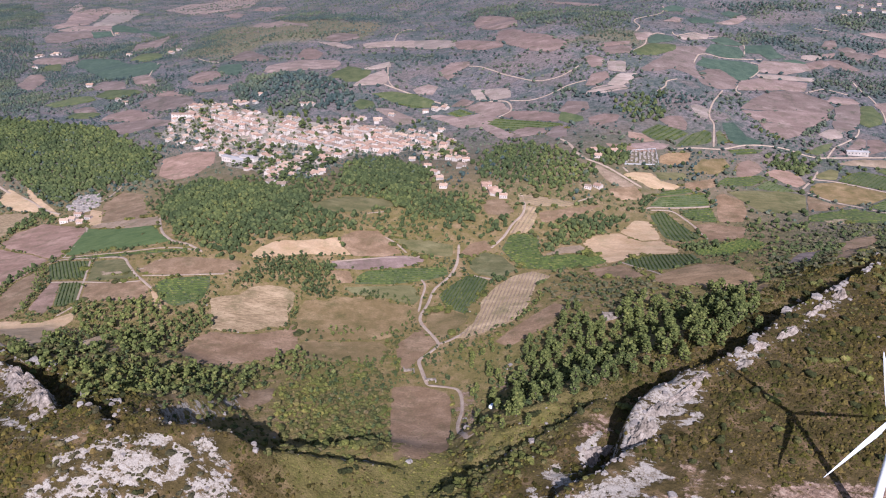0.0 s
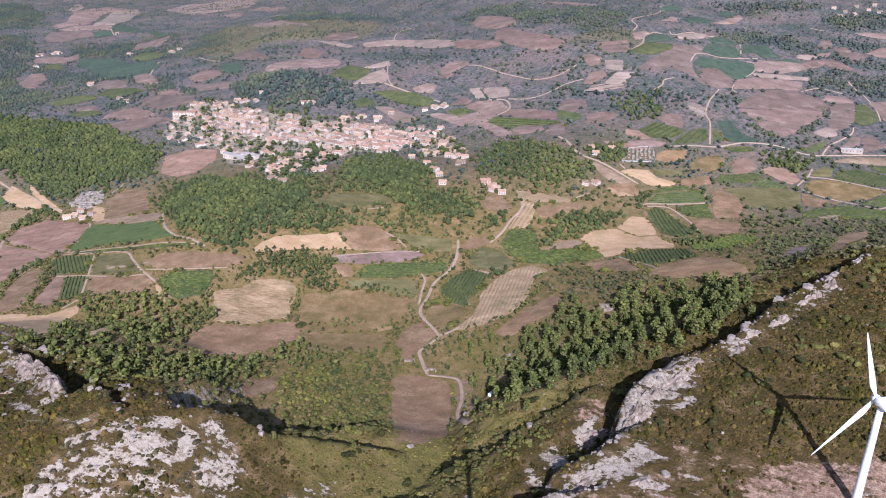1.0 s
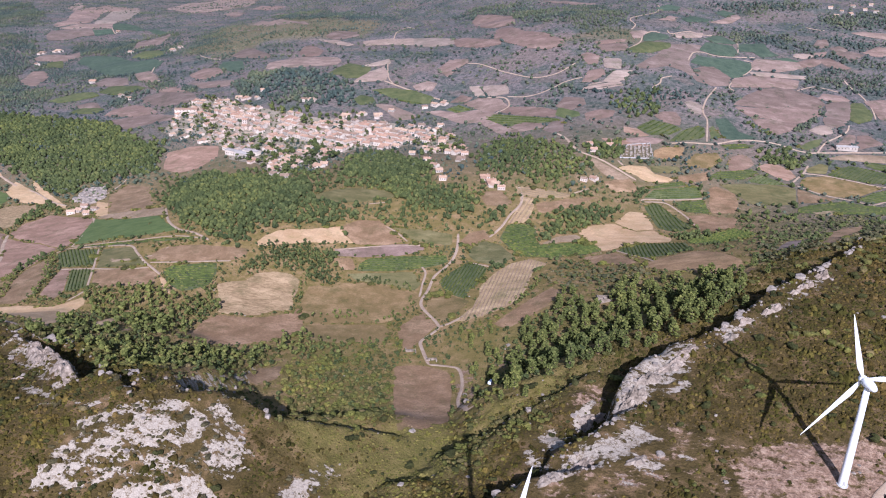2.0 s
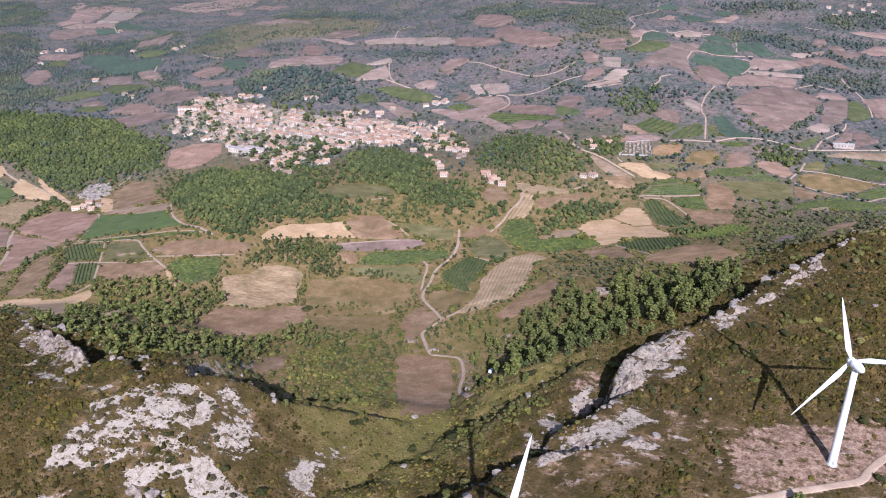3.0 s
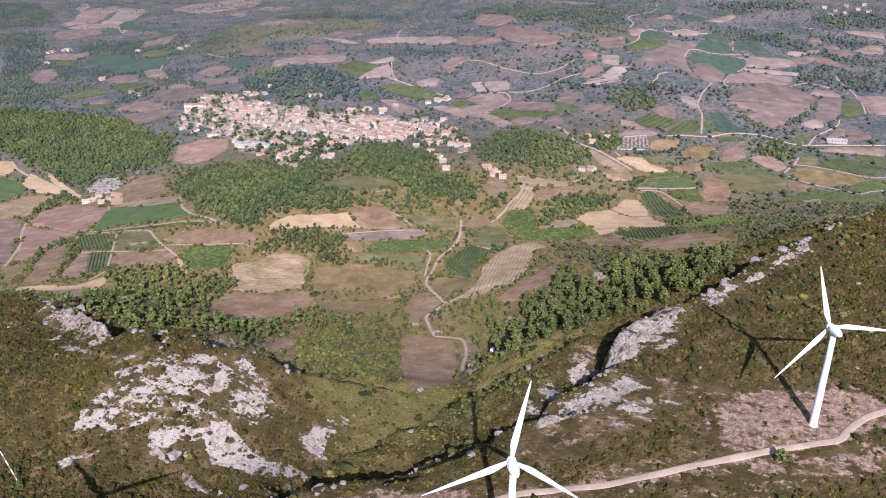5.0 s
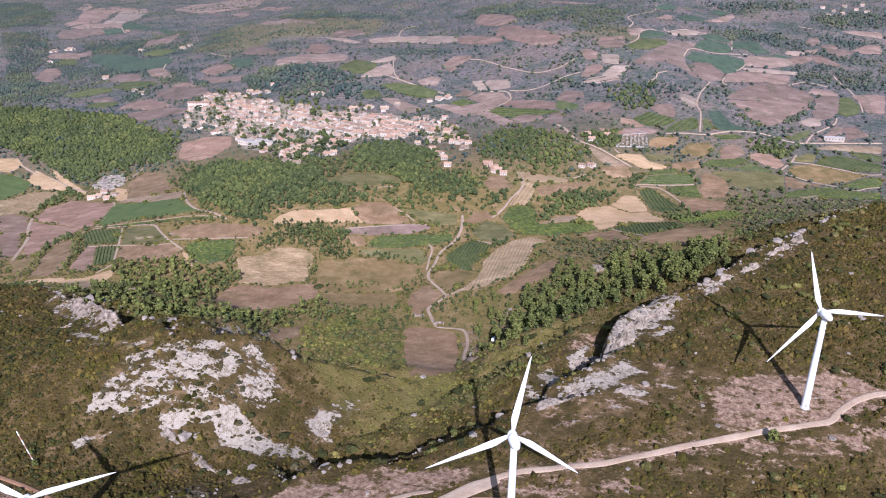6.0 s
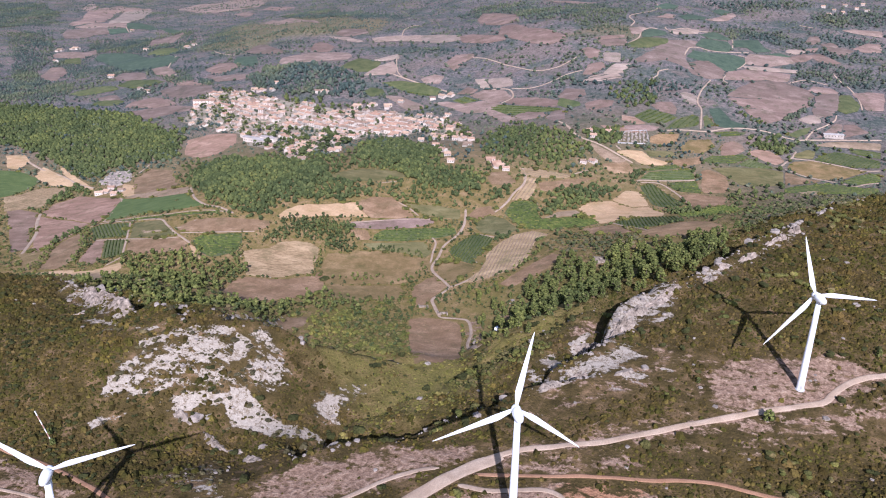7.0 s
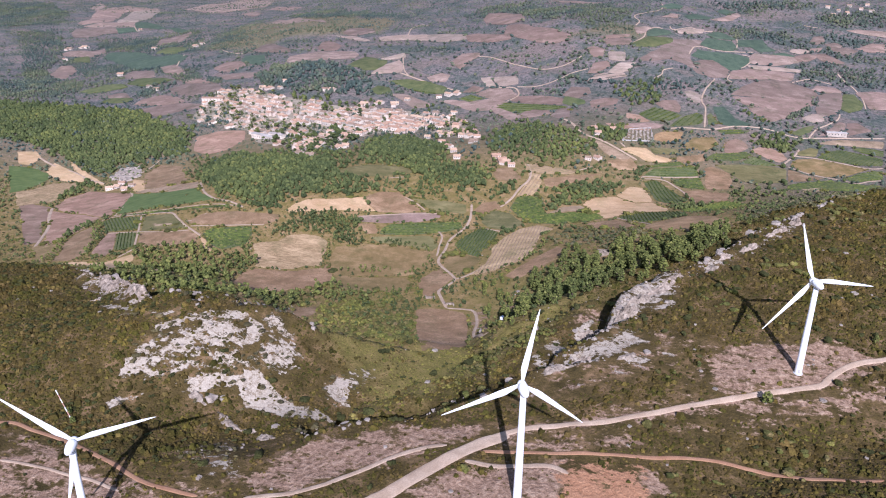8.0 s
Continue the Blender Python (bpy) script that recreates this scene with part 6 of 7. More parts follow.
wood("pine", 5, 3.6, 6.2, [(-62, 580), (-58, 614), (-40, 641), (5, 663), (16, 652), (4, 628), (-21, 611), (-35, 587), (-55, 577)])
wood("pine", 8, 5, 9, [(-602, 1057), (-605, 1127), (-546, 1132), (-452, 1100), (-412, 1077), (-390, 1048), (-386, 986), (-430, 964), (-485, 967), (-532, 992), (-580, 1015)])
wood("pine", 8, 5, 8, [(2, 961), (19, 977), (50, 991), (55, 943), (40, 900), (15, 903)])
wood("pine", 13, 6, 10, [(-1624, 1690), (-1587, 1774), (-1345, 1530), (-1272, 1398), (-1207, 1269), (-1231, 1233)])
wood("pine", 13, 6, 10, [(-1292, 1552), (-1266, 1622), (-1182, 1692), (-1071, 1612), (-1035, 1463), (-1186, 1508)])
wood("pine", 12, 4, 7, [(-872, 1363), (-1027, 1684), (-975, 1730), (-787, 1416), (-779, 1308)])
wood("pine", 11, 6, 10, [(272, 1103), (303, 1143), (374, 1152), (388, 1122), (380, 1093), (348, 1074), (303, 1104)])
wood("bush", 4.2, 0.8, 3.4, [(-368, 285), (-390, 360), (-279, 331), (-261, 354), (-207, 347), (-200, 300), (-206, 264), (-242, 238), (-304, 280)])
wood("bush", 3.6, 0.8, 3.2, [(-201, 346), (-180, 366), (-134, 381), (-126, 348), (-109, 262), (-121, 243), (-141, 231), (-153, 218), (-192, 316)])
wood("pine", 8, 5, 9, [(-37, 801), (6, 820), (9, 786), (-18, 779)])
wood("pine", 9, 4, 8, [(164, 851), (197, 872), (243, 876), (209, 831), (201, 818), (165, 832)])
wood("pine", 9, 4, 7, [(-602, 598), (-539, 548), (-505, 500), (-459, 423), (-480, 444), (-516, 504)])
wood("pine", 10, 4, 8, [(-667, 640), (-677, 704), (-658, 685), (-643, 621)])
wood("pine", 9, 4, 8, [(-835, 1045), (-840, 1113), (-782, 1084), (-793, 1049)])
wood("bush", 6, 1.5, 3, [(128, 592), (180, 675), (244, 723), (290, 754), (185, 457), (152, 423), (135, 430), (115, 434), (109, 469)])
wood("bush", 6, 1.5, 3, [(-55, 521), (-32, 525), (19, 493), (39, 470), (14, 438), (-24, 460), (-51, 479)])
wood("pine", 9, 4, 7, [(-140, 982), (-112, 977), (-76, 958), (-78, 942), (-125, 961)])
wood("pine", 9, 5, 8, [(-500, 959), (-484, 963), (-417, 953), (-386, 940), (-414, 922), (-471, 933)])
wood("pine", 8, 5, 8, [(-384, 866), (-367, 864), (-349, 826), (-357, 796), (-382, 820)])
wood("pine", 8, 4, 7, [(-446, 836), (-409, 828), (-367, 764), (-368, 730), (-407, 784), (-435, 808)])
wood("pine", 9, 4, 7, [(-397, 948), (-360, 968), (-340, 932), (-378, 918)])
wood("pine", 9, 4, 7, [(-314, 958), (-270, 951), (-266, 921), (-299, 936)])
wood("pine", 9, 4, 7, [(-245, 851), (-213, 845), (-212, 811), (-232, 815)])
wood("pine", 9, 4, 7, [(-605, 933), (-560, 911), (-530, 869), (-557, 871), (-592, 901)])
wood("pine", 8, 3, 6, [(-632, 734), (-611, 774), (-597, 758), (-608, 712)])
wood("bush", 7, 1.5, 3, [(-210, 449), (-136, 441), (-129, 393), (-141, 362), (-158, 418), (-203, 430)])
wood("bush", 4, 1, 2.8, [(-78.4, 242.2), (-67.7, 265.1), (-47.1, 268.2), (-29.0, 264.2), (-32.5, 239.8), (-47.4, 228.0), (-59.7, 220.2)])
wood("bush", 4.5, 1, 2.6, [(-83.8, 334.2), (-56.8, 294.6), (-47.7, 273.0), (-61.4, 263.9), (-73.2, 269.3)])
wood("bush", 6, 1, 2.2, [(-113, 416), (-80, 425), (-26, 435), (-24, 402), (-64, 407), (-96, 397)])
wood("pine", 13, 6, 10, [(-2437, 2446), (-2126, 2433), (-1792, 2117), (-1603, 1817), (-1785, 1747)])
wood("pine", 11, 6, 9, [(-1315, 1206), (-1153, 1237), (-1050, 1191), (-990, 1099), (-1029, 1058), (-1181, 1065)])
wood("pine", 11, 5, 9, [(-1150, 1396), (-953, 1256), (-857, 1226), (-768, 1178), (-770, 1121), (-947, 1210), (-1092, 1299)])
wood("pine", 13, 5, 9, [(-1217, 1753), (-1117, 1778), (-963, 1538), (-908, 1352), (-1018, 1459)])
wood("pine", 11, 6, 10, [(142, 1464), (256, 1489), (356, 1490), (327, 1437), (208, 1413)])
wood("pine", 10.5, 6, 10, [(369, 1453), (469, 1445), (573, 1524), (533, 1404), (387, 1359), (339, 1394)])
wood("pine", 12, 5, 9, [(-339, 1517), (-297, 1623), (-190, 1558), (-97, 1394), (-41, 1259), (-105, 1238), (-192, 1312)])
wood("pine", 10.5, 5, 9, [(144, 1253), (226, 1328), (277, 1245), (187, 1226)])
wood("pine", 14, 5, 9, [(-783, 1415), (-709, 1426), (-605, 1419), (-513, 1439), (-521, 1391), (-634, 1367)])
wood("pine", 11, 5, 9, [(-920, 1885), (-674, 1747), (-506, 1622), (-547, 1543), (-753, 1650)])
wood("pine", 7, 4, 7, [(-124, 601), (-106, 627), (-94, 620), (-106, 590), (-117, 576)])
wood("pine", 6, 3.5, 6, [(-225, 490), (-217, 506), (-201, 482), (-211, 469)])
wood("pine", 6, 4.5, 7.5, [(-296, 424), (-281, 402), (-287, 368), (-283, 348), (-293, 363), (-295, 404)])
wood("pine", 6, 4, 7.5, [(-228, 377), (-206, 388), (-149, 389), (-141, 377), (-177, 358), (-210, 346)])
wood("bush", 4.5, 1, 2.8, [(-159, 423), (-141, 440), (-126, 402), (-124, 376), (-137, 363)])
wood("pine", 7, 3.5, 6, [(-173, 488), (-145, 497), (-133, 472), (-141, 463), (-170, 478)])
wood("pine", 10.5, 3.5, 6.5, [(-549, 749), (-303, 710), (-124, 664), (-112, 594), (-195, 569), (-242, 538), (-311, 493), (-414, 531)])
wood("pine", 11, 3, 6, [(-135, 694), (-9, 720), (28, 684), (6, 589), (-54, 555), (-108, 572)])
wood("pine", 14, 3, 6, [(34, 817), (329, 896), (293, 764), (123, 645), (33, 700)])
wood("pine", 6, 3.5, 6.2, [(-267, 683), (-224, 672), (-197, 638), (-207, 609), (-238, 614), (-272, 624)])
wood("pine", 10.5, 5, 9, [(257, 1225), (311, 1241), (359, 1227), (416, 1231), (410, 1206), (336, 1198), (269, 1197)])
wood("pine", 10.5, 5, 8, [(324, 1316), (379, 1320), (438, 1320), (426, 1271), (369, 1273), (328, 1286)])
wood("pine", 9, 5, 8, [(-99, 1002), (-68, 1011), (-42, 989), (-4, 984), (1, 961), (-64, 972)])
wood("pine", 10, 5, 8, [(-395, 1203), (-336, 1213), (-278, 1181), (-284, 1163), (-367, 1178)])

def in_view(x, y, margin=30.0):
    """The stretch of country that lies ahead of the flight line."""
    return (x > -55 - margin - 0.92 * (y + 115)) & (x < 0.44 * (y + 115) + margin)

wood("pine", 7, 3.5, 6, [(-4, 964), (11, 991), (49, 997), (94, 1001), (110, 982), (106, 963), (89, 967), (48, 928), (34, 900), (9, 920)])
wood("pine", 10, 4, 7, [(-97, 1381), (-48, 1449), (5, 1349), (15, 1213), (-28, 1162), (-75, 1199)])
wood("pine", 10, 4, 7, [(259, 1142), (321, 1176), (395, 1183), (386, 1129), (334, 1123), (324, 1148), (266, 1093)])
wood("pine", 10, 5, 8, [(-1341, 1473), (-1217, 1450), (-1096, 1328), (-1055, 1219), (-1147, 1299)])
wood("pine", 10, 5, 8, [(-1328, 1646), (-1182, 1701), (-1137, 1577), (-1237, 1562), (-1221, 1452), (-1279, 1512)])
wood("pine", 10, 5, 8, [(-1298, 1315), (-1288, 1371), (-1152, 1241), (-1106, 1139), (-1168, 1165)])
wood("pine", 8, 4, 7, [(-379, 1030), (-333, 1026), (-286, 1001), (-316, 1000), (-360, 971), (-391, 984)])
wood("row", 4.6, 2.6, 5.4, [(-536, 530), (-508, 510), (-486, 475), (-463, 433), (-453, 410), (-462, 414), (-477, 447), (-504, 486)])
wood("row", 4.6, 2.6, 5.4, [(-529, 514), (-533, 482), (-546, 494), (-542, 530)])
wood("row", 4.6, 2.6, 5.4, [(-529, 479), (-499, 434), (-497, 411), (-508, 419), (-516, 446), (-539, 482)])
wood("row", 4.6, 2.6, 5.4, [(-682, 695), (-661, 679), (-659, 637), (-670, 637), (-677, 677)])
wood("row", 4.6, 2.6, 5.4, [(-674, 700), (-626, 665), (-621, 647), (-661, 678)])
wood("row", 4.6, 2.6, 5.4, [(-248, 477), (-239, 469), (-232, 437), (-238, 437)])
wood("row", 4.6, 2.6, 5.4, [(-317, 448), (-311, 455), (-288, 412), (-295, 408)])
wood("row", 4.6, 2.6, 5.4, [(162, 842), (207, 866), (208, 827), (173, 831)])
wood("row", 4.6, 2.6, 5.4, [(219, 933), (245, 972), (266, 1010), (269, 999), (250, 965), (227, 929)])
wood("row", 4.6, 2.6, 5.4, [(167, 945), (185, 920), (200, 910), (179, 906), (163, 932)])
wood("row", 4.6, 2.6, 5.4, [(-234, 521), (-227, 518), (-228, 508), (-233, 510)])
wood("row", 4.6, 2.6, 5.4, [(-202, 487), (-171, 486), (-148, 483), (-149, 477), (-174, 477), (-200, 480)])
wood("row", 4.6, 2.6, 5.4, [(-150, 461), (-138, 455), (-148, 434), (-157, 420), (-162, 428), (-150, 444)])
wood("row", 4.6, 2.6, 5.4, [(-218, 416), (-201, 427), (-175, 434), (-173, 427), (-197, 417)])
wood("row", 4.6, 2.6, 5.4, [(-32, 803), (10, 830), (14, 786), (-11, 766), (-28, 777)])
wood("row", 4.6, 2.6, 5.4, [(-810, 1135), (-761, 1149), (-726, 1109), (-767, 1101)])
wood("row", 4.6, 2.6, 5.4, [(-736, 1125), (-681, 1086), (-674, 1058), (-705, 1080)])
wood("row", 4.6, 2.6, 5.4, [(-838, 1046), (-841, 1083), (-800, 1064), (-796, 1033)])
wood("row", 4.6, 2.6, 5.4, [(31, 720), (39, 714), (30, 676), (24, 681)])
wood("row", 4.6, 2.6, 5.4, [(56, 607), (93, 618), (88, 586), (59, 581)])
wood("row", 4.6, 2.6, 5.4, [(-100, 525), (-79, 535), (-80, 523), (-95, 511)])
wood("row", 4.6, 2.6, 5.4, [(-68, 447), (-57, 469), (-55, 495), (-50, 491), (-53, 456), (-62, 437)])

# ---- scrub over the ridge, and bushes and trees scattered through the valley ----
def ridge_scrub():
    rng = np.random.default_rng(5)
    x, y = jittered([(-430, 20), (280, 20), (280, 500), (-430, 500)], 1.28, rng)
    seen = in_view(x, y)
    wx, wy = jittered([(-330, -200), (300, -200), (300, 240), (-330, 240)], 4.5, rng)
    behind = ~in_view(wx, wy) | (wy < 20)
    x, y = np.concatenate([x[seen], wx[behind]]), np.concatenate([y[seen], wy[behind]])
    east, _ = beside(x, y, SCARP_EAST)
    west, _ = beside(x, y, SCARP_WEST)
    near = (east > -45) | ((west > -18) & (x < 40))
    bare = np.minimum(cover_at("rock", x, y) * 1.7, 1.0) + cover_at("bare", x, y) * 1.8 + cover_at("red", x, y) * 1.5
    thick = 1.0 - 0.3 * cover_at("green", x, y) + 0.3 * wavy(x, y, 23, 6) + 0.25 * wavy(x, y, 9, 7) - bare
    thick = np.maximum(thick, 0.035)
    ok = near & (taken_at(x, y) == 0) & (rng.random(len(x)) < thick)
    x, y = x[ok], y[ok]
    grow = 1 + 0.35 * wavy(x, y, 31, 2) - 0.35 * cover_at("green", x, y) + 0.1 * step(-x, 165, 215)
    h = rng.gamma(1.3, 0.36, len(x)).clip(0.14, 2.4) * grow
    spots = np.stack([x, y, h, h * rng.uniform(1.0, 1.6, len(x)) + 0.6 + 0.2 * step(-x, 165, 215)], 1)
    turf = rng.random(len(x)) < 1.1 * cover_at("green", x, y)
    spread("scrub", TUFTS, spots[~turf], SCRUB, "low olive brown garrigue scrub over the stony ridge", "scrub")
    spread("grass_tufts", TUFTS, spots[turf] * (1, 1, 0.7, 0.9), GRASS, "yellowish green grass tufts on the hillside", "grass")
    pick = rng.random(len(x)) < 0.016 + 0.022 * step(wavy(x, y, 34, 9), 0.0, 0.5) * (x > -70) + 0.1 * step(-x, 130, 230) * step(wavy(x, y, 35, 3), -0.5, 0.4)
    x, y = x[pick], y[pick]
    h = rng.gamma(3.0, 0.55, len(x)).clip(0.6, 3.4) * (1 - 0.4 * step(-x, 150, 200))
    green = step(wavy(x, y, 34, 9), 0.0, 0.5) * (x > -70) > rng.random(len(x))
    spread("green_bushes", BUSHES, np.stack([x, y, h, h * rng.uniform(1.0, 1.6, len(x))], 1)[green], BUSH, "fresh green bushes among the scrub", "bushes")
    x, y, h = x[~green], y[~green], h[~green]
    spread("juniper_bushes", BUSHES, np.stack([x, y, h, h * rng.uniform(0.9, 1.4, len(x))], 1), JUNIPER, "dark green juniper bushes among the scrub", "bushes")
    x, y = jittered([(-250, 110), (-90, 110), (-90, 235), (-250, 235)], 1.7, rng)
    ok = (cover_at("rock", x, y) > 0.25) & (rng.random(len(x)) < 0.1 + 0.3 * step(wavy(x, y, 9, 4), -0.1, 0.5))
    x, y = x[ok], y[ok]
    h = rng.gamma(2.2, 0.38, len(x)).clip(0.3, 2.2)
    spread("rock_bushes", LOW_BUSHES, np.stack([x, y, h, h * rng.uniform(1.1, 1.8, len(x)) + 0.3], 1), ROCKBUSH, "dull dark bushes rooted in bare pale limestone", "bushes")


def valley_scrub():
    rng = np.random.default_rng(6)
    for gap, y0, y1, low, high, share in ((3.4, 240, 520, 0.5, 3.4, 1.2), (4.0, 520, 700, 0.7, 3.2, 1.0), (5.6, 700, 1300, 0.9, 4.0, 0.7), (8.0, 1300, 2700, 1.4, 4.2, 0.75)):
        x, y = jittered([(-2600, y0 - 45), (1300, y0 - 45), (1300, y1 + 45), (-2600, y1 + 45)], gap, rng)
        shifted = y + 30 * wavy(x, y, 45, 11) + rng.uniform(-14, 14, len(x))
        keep = (shifted >= y0) & (shifted < y1)
        x, y = x[keep], y[keep]
        east, _ = beside(x, y, SCARP_EAST)
        west, _ = beside(x, y, SCARP_WEST)
        thick = 0.4 * share + 0.9 * step(0.6 * wavy(x, y, 55, 8) + 0.6 * wavy(x, y, 170, 9), 0.0, 0.4)
        ok = in_view(x, y, 60) & (taken_at(x, y) == 0) & (rng.random(len(x)) < thick) & ((y > 520) | ((east < -45) & ((west < -18) | (x > 40))))
        x, y = x[ok], y[ok]
        h = low + (high - low) * rng.random(len(x)) ** 2.2
        tree = h > low + (high - low) * (0.6 - 0.42 * (wavy(x, y, 120, 3) > 0.25))
        # the two far bands take leaves tinted blue to stand for haze
        spread("valley_bushes", LOW_BUSHES if y1 < 600 else TUFTS, np.stack([x, y, h, h * rng.uniform(1.1, 2.0, len(x))], 1)[~tree], (BUSH if y1 < 600 else DULL) if y1 < 800 else HAZEWOOD, "scattered dry bushes on rough grazing land", "bushes")
        spread("valley_trees", SMALL_PINES if y1 < 530 else FAR_DOTS if y1 < 1400 else FAR_BUSHES, np.stack([x, y, h * 1.3, h * rng.uniform(1.3, 1.8, len(x))], 1)[tree], PINE if y1 < 800 else HAZEWOOD, "scattered small trees between the fields", "trees")


ridge_scrub()
valley_scrub()
spread("tussocks", TUFTS, TUSSOCKS, DRYWEED, "dry tussocks and weeds in the fallow fields", "weeds")


def village_trees():
    rng = np.random.default_rng(9)
    x, y = jittered(VILLAGE, 7.0, rng)
    ok = (taken_at(x, y) == 0) & (rng.random(len(x)) < 0.72)
    x, y = x[ok], y[ok]
    h = rng.uniform(2, 5.5, len(x)) + (rng.random(len(x)) < 0.16) * 5
    spread("village_trees", SMALL_PINES, np.stack([x, y, h, h * 1.5], 1), PINE, "garden trees between the village houses", "trees")


village_trees()
HEDGES = [h for h, t in zip(HEDGES, taken_at([h[0] for h in HEDGES], [h[1] for h in HEDGES])) if t < 2]
spread("hedgerows", BUSHES, [h for h in HEDGES if h[1] < 900], BUSH, "ragged hedgerows of bushes along the field edges", "hedges")
# far hedges share the haze-tinted leaf colour
spread("hedgerows", LOW_BUSHES, [h for h in HEDGES if h[1] >= 900], HAZEWOOD, "dark hedgerows between the far fields", "hedges")

# ---- limestone blocks along the broken edges ----
def block(seed):
    rng = np.random.default_rng(300 + seed)
    bm = bmesh.new()
    bmesh.ops.create_cube(bm, size=1.0)
    bmesh.ops.subdivide_edges(bm, edges=bm.edges[:], cuts=1, use_grid_fill=True)
    bmesh.ops.triangulate(bm, faces=bm.faces[:])
    v = np.array([x.co[:] for x in bm.verts])
    f = np.array([[x.index for x in t.verts] for t in bm.faces])
    bm.free()
    v = v / (np.linalg.norm(v, axis=1)[:, None] ** 0.45) * 0.75 + rng.uniform(-0.13, 0.13, v.shape)
    return v + (0, 0, 0.2), f


BLOCKS = [block(k) for k in range(8)]


def edge_rocks():
    rng = np.random.default_rng(8)
    spots = []
    for line, x0, x1, wide in ((SCARP_EAST, -128, 235, 5), (SCARP_WEST, -360, -150, 6)):
        p = smooth_line(line, 0.9)
        p = p[(p[:, 0] > x0) & (p[:, 0] < x1)]
        for a, b in p:
            dense = 0.35 + 0.5 * wavy(np.array(a), np.array(b), 22, 3)
            if rng.random() < dense:
                h = rng.gamma(2.2, 0.42)
                spots.append((a + rng.normal(0, wide * 0.6), b + rng.normal(0, wide * 0.6), min(h, 3.0), min(h, 3.0) * rng.uniform(0.9, 1.8)))
    for drop, lip, line in STEPS:
        for a, b in smooth_line(line, 0.8):
            if rng.random() < (0.06 if -200 < a < -90 else 0.85 if a > 48 else 0.3):
                h = min(rng.gamma(1.6, 0.35), 2.2) * (1.5 if a > 48 else 1.0)
                spots.append((a + rng.normal(0.6, 1.6), b + rng.normal(-0.8, 1.6), h, h * rng.uniform(0.9, 1.9)))
    x, y = jittered([(-360, 90), (250, 90), (250, 480), (-360, 480)], 2.6, rng)
    amount = cover_at("rock", x, y)
    ok = (rng.random(len(x)) < amount * 0.13) & in_view(x, y)
    h = rng.gamma(2.0, 0.3, len(x))
    spots += list(zip(x[ok], y[ok], h[ok], h[ok] * rng.uniform(1.0, 2.2, ok.sum())))
    ok = (rng.random(len(x)) < 0.02 * step(wavy(x, y, 27, 4), 0.1, 0.6) + 0.001) & in_view(x, y) & (taken_at(x, y) == 0)
    spots += list(zip(x[ok], y[ok], h[ok] * 0.4 + 0.35, h[ok] * 1.5 + 0.5))
    x, y = jittered([(-636, 696), (-644, 734), (-619, 740), (-593, 700), (-603, 678)], 4.2, rng)
    h = rng.uniform(1.2, 4.0, len(x))
    spread("quarry_rubble", BLOCKS, np.stack([x, y, h, h * rng.uniform(1.2, 2.2, len(x))], 1), ROCK, "heaps of grey quarry rubble beside the hamlet", "rocks")
    spread("limestone_blocks", BLOCKS, spots, ROCK, "broken blocks of pale grey limestone along the cliff edge", "rocks")


edge_rocks()


def boulder(x, y, tall, wide, seed):
    v, f = block(seed)
    ob = tagged(new("boulder", mesh_of("boulder", v * (wide, wide, tall), f, ROCK)), "large pale limestone boulder lying on the slope", "rock", "large boulders")
    ob.matrix_world = pose(x, y, float(ground(x, y)) - 0.15 * tall, 0, 0, seed * 40)


for k, (x, y, tall, wide) in enumerate([(-181, 158, 3, 5), (-176, 160, 2.2, 3), (-95, 262, 2, 3), (118, 386, 4, 4), (126, 393, 4.5, 4), (108, 378, 3, 4)]):
    boulder(x, y, tall, wide, 20 + k)


def outcrop(x, y, long, wide, tall, turn, seed):
    """A crag of weathered limestone: a broken dome with ledges, rooted in the slope."""
    rings, sides = 18, 60
    c, s = math.cos(math.radians(turn)), math.sin(math.radians(turn))
    v, f = [], []
    for r in range(rings + 1):
        for k in range(sides):
            a, t = 2 * math.pi * k / sides, r / rings
            ragged = 1 + 0.16 * math.sin(3 * a + seed) + 0.1 * math.sin(7 * a + 2.3 * seed) + 0.06 * math.sin(13 * a + seed)
            u, w = t * math.cos(a) * long / 2 * ragged, t * math.sin(a) * wide / 2 * ragged
            px, py = x + u * c - w * s, y + u * s + w * c
            rough = float(wavy(np.array(px), np.array(py), 3.1, seed) * 0.6 + wavy(np.array(px), np.array(py), 1.3, seed + 1) * 0.35)
            bold = 0.5 + 0.5 * float(wavy(np.array(px), np.array(py), 4.6, seed + 2)) + 0.35 * float(wavy(np.array(px), np.array(py), 2.0, seed + 4))
            h = tall * (1 - t**3.2) * max(bold, -0.1)
            v.append((px, py, float(ground(px, py)) + h + rough * 0.22 * tall * (1 - t**3) - 1.2 * t**6))
    for r in range(rings):
        for k in range(sides):
            a, b = r * sides + k, r * sides + (k + 1) % sides
            f += [(a, a + sides, b + sides), (a, b + sides, b)]
    tagged(new("crag", mesh_of("crag", v, f, CRAG)), "weathered grey limestone crag standing out of the scrub", "rock", "limestone crags")

outcrop(-296, 247, 54, 14, 2.6, -32, 0)
outcrop(-260, 220, 34, 12, 2.4, -40, 2)
outcrop(-292, 224, 8, 4, 1.4, 0, 3)
outcrop(11, 248, 19, 9, 5.0, 55, 4)
outcrop(19, 263, 16, 8, 3.6, 45, 5)
outcrop(30, 274, 20, 7, 2.5, 40, 6)
outcrop(37, 284, 15, 6, 2.2, 40, 7)
outcrop(-6, 253, 18, 8, 2.5, 40, 8)
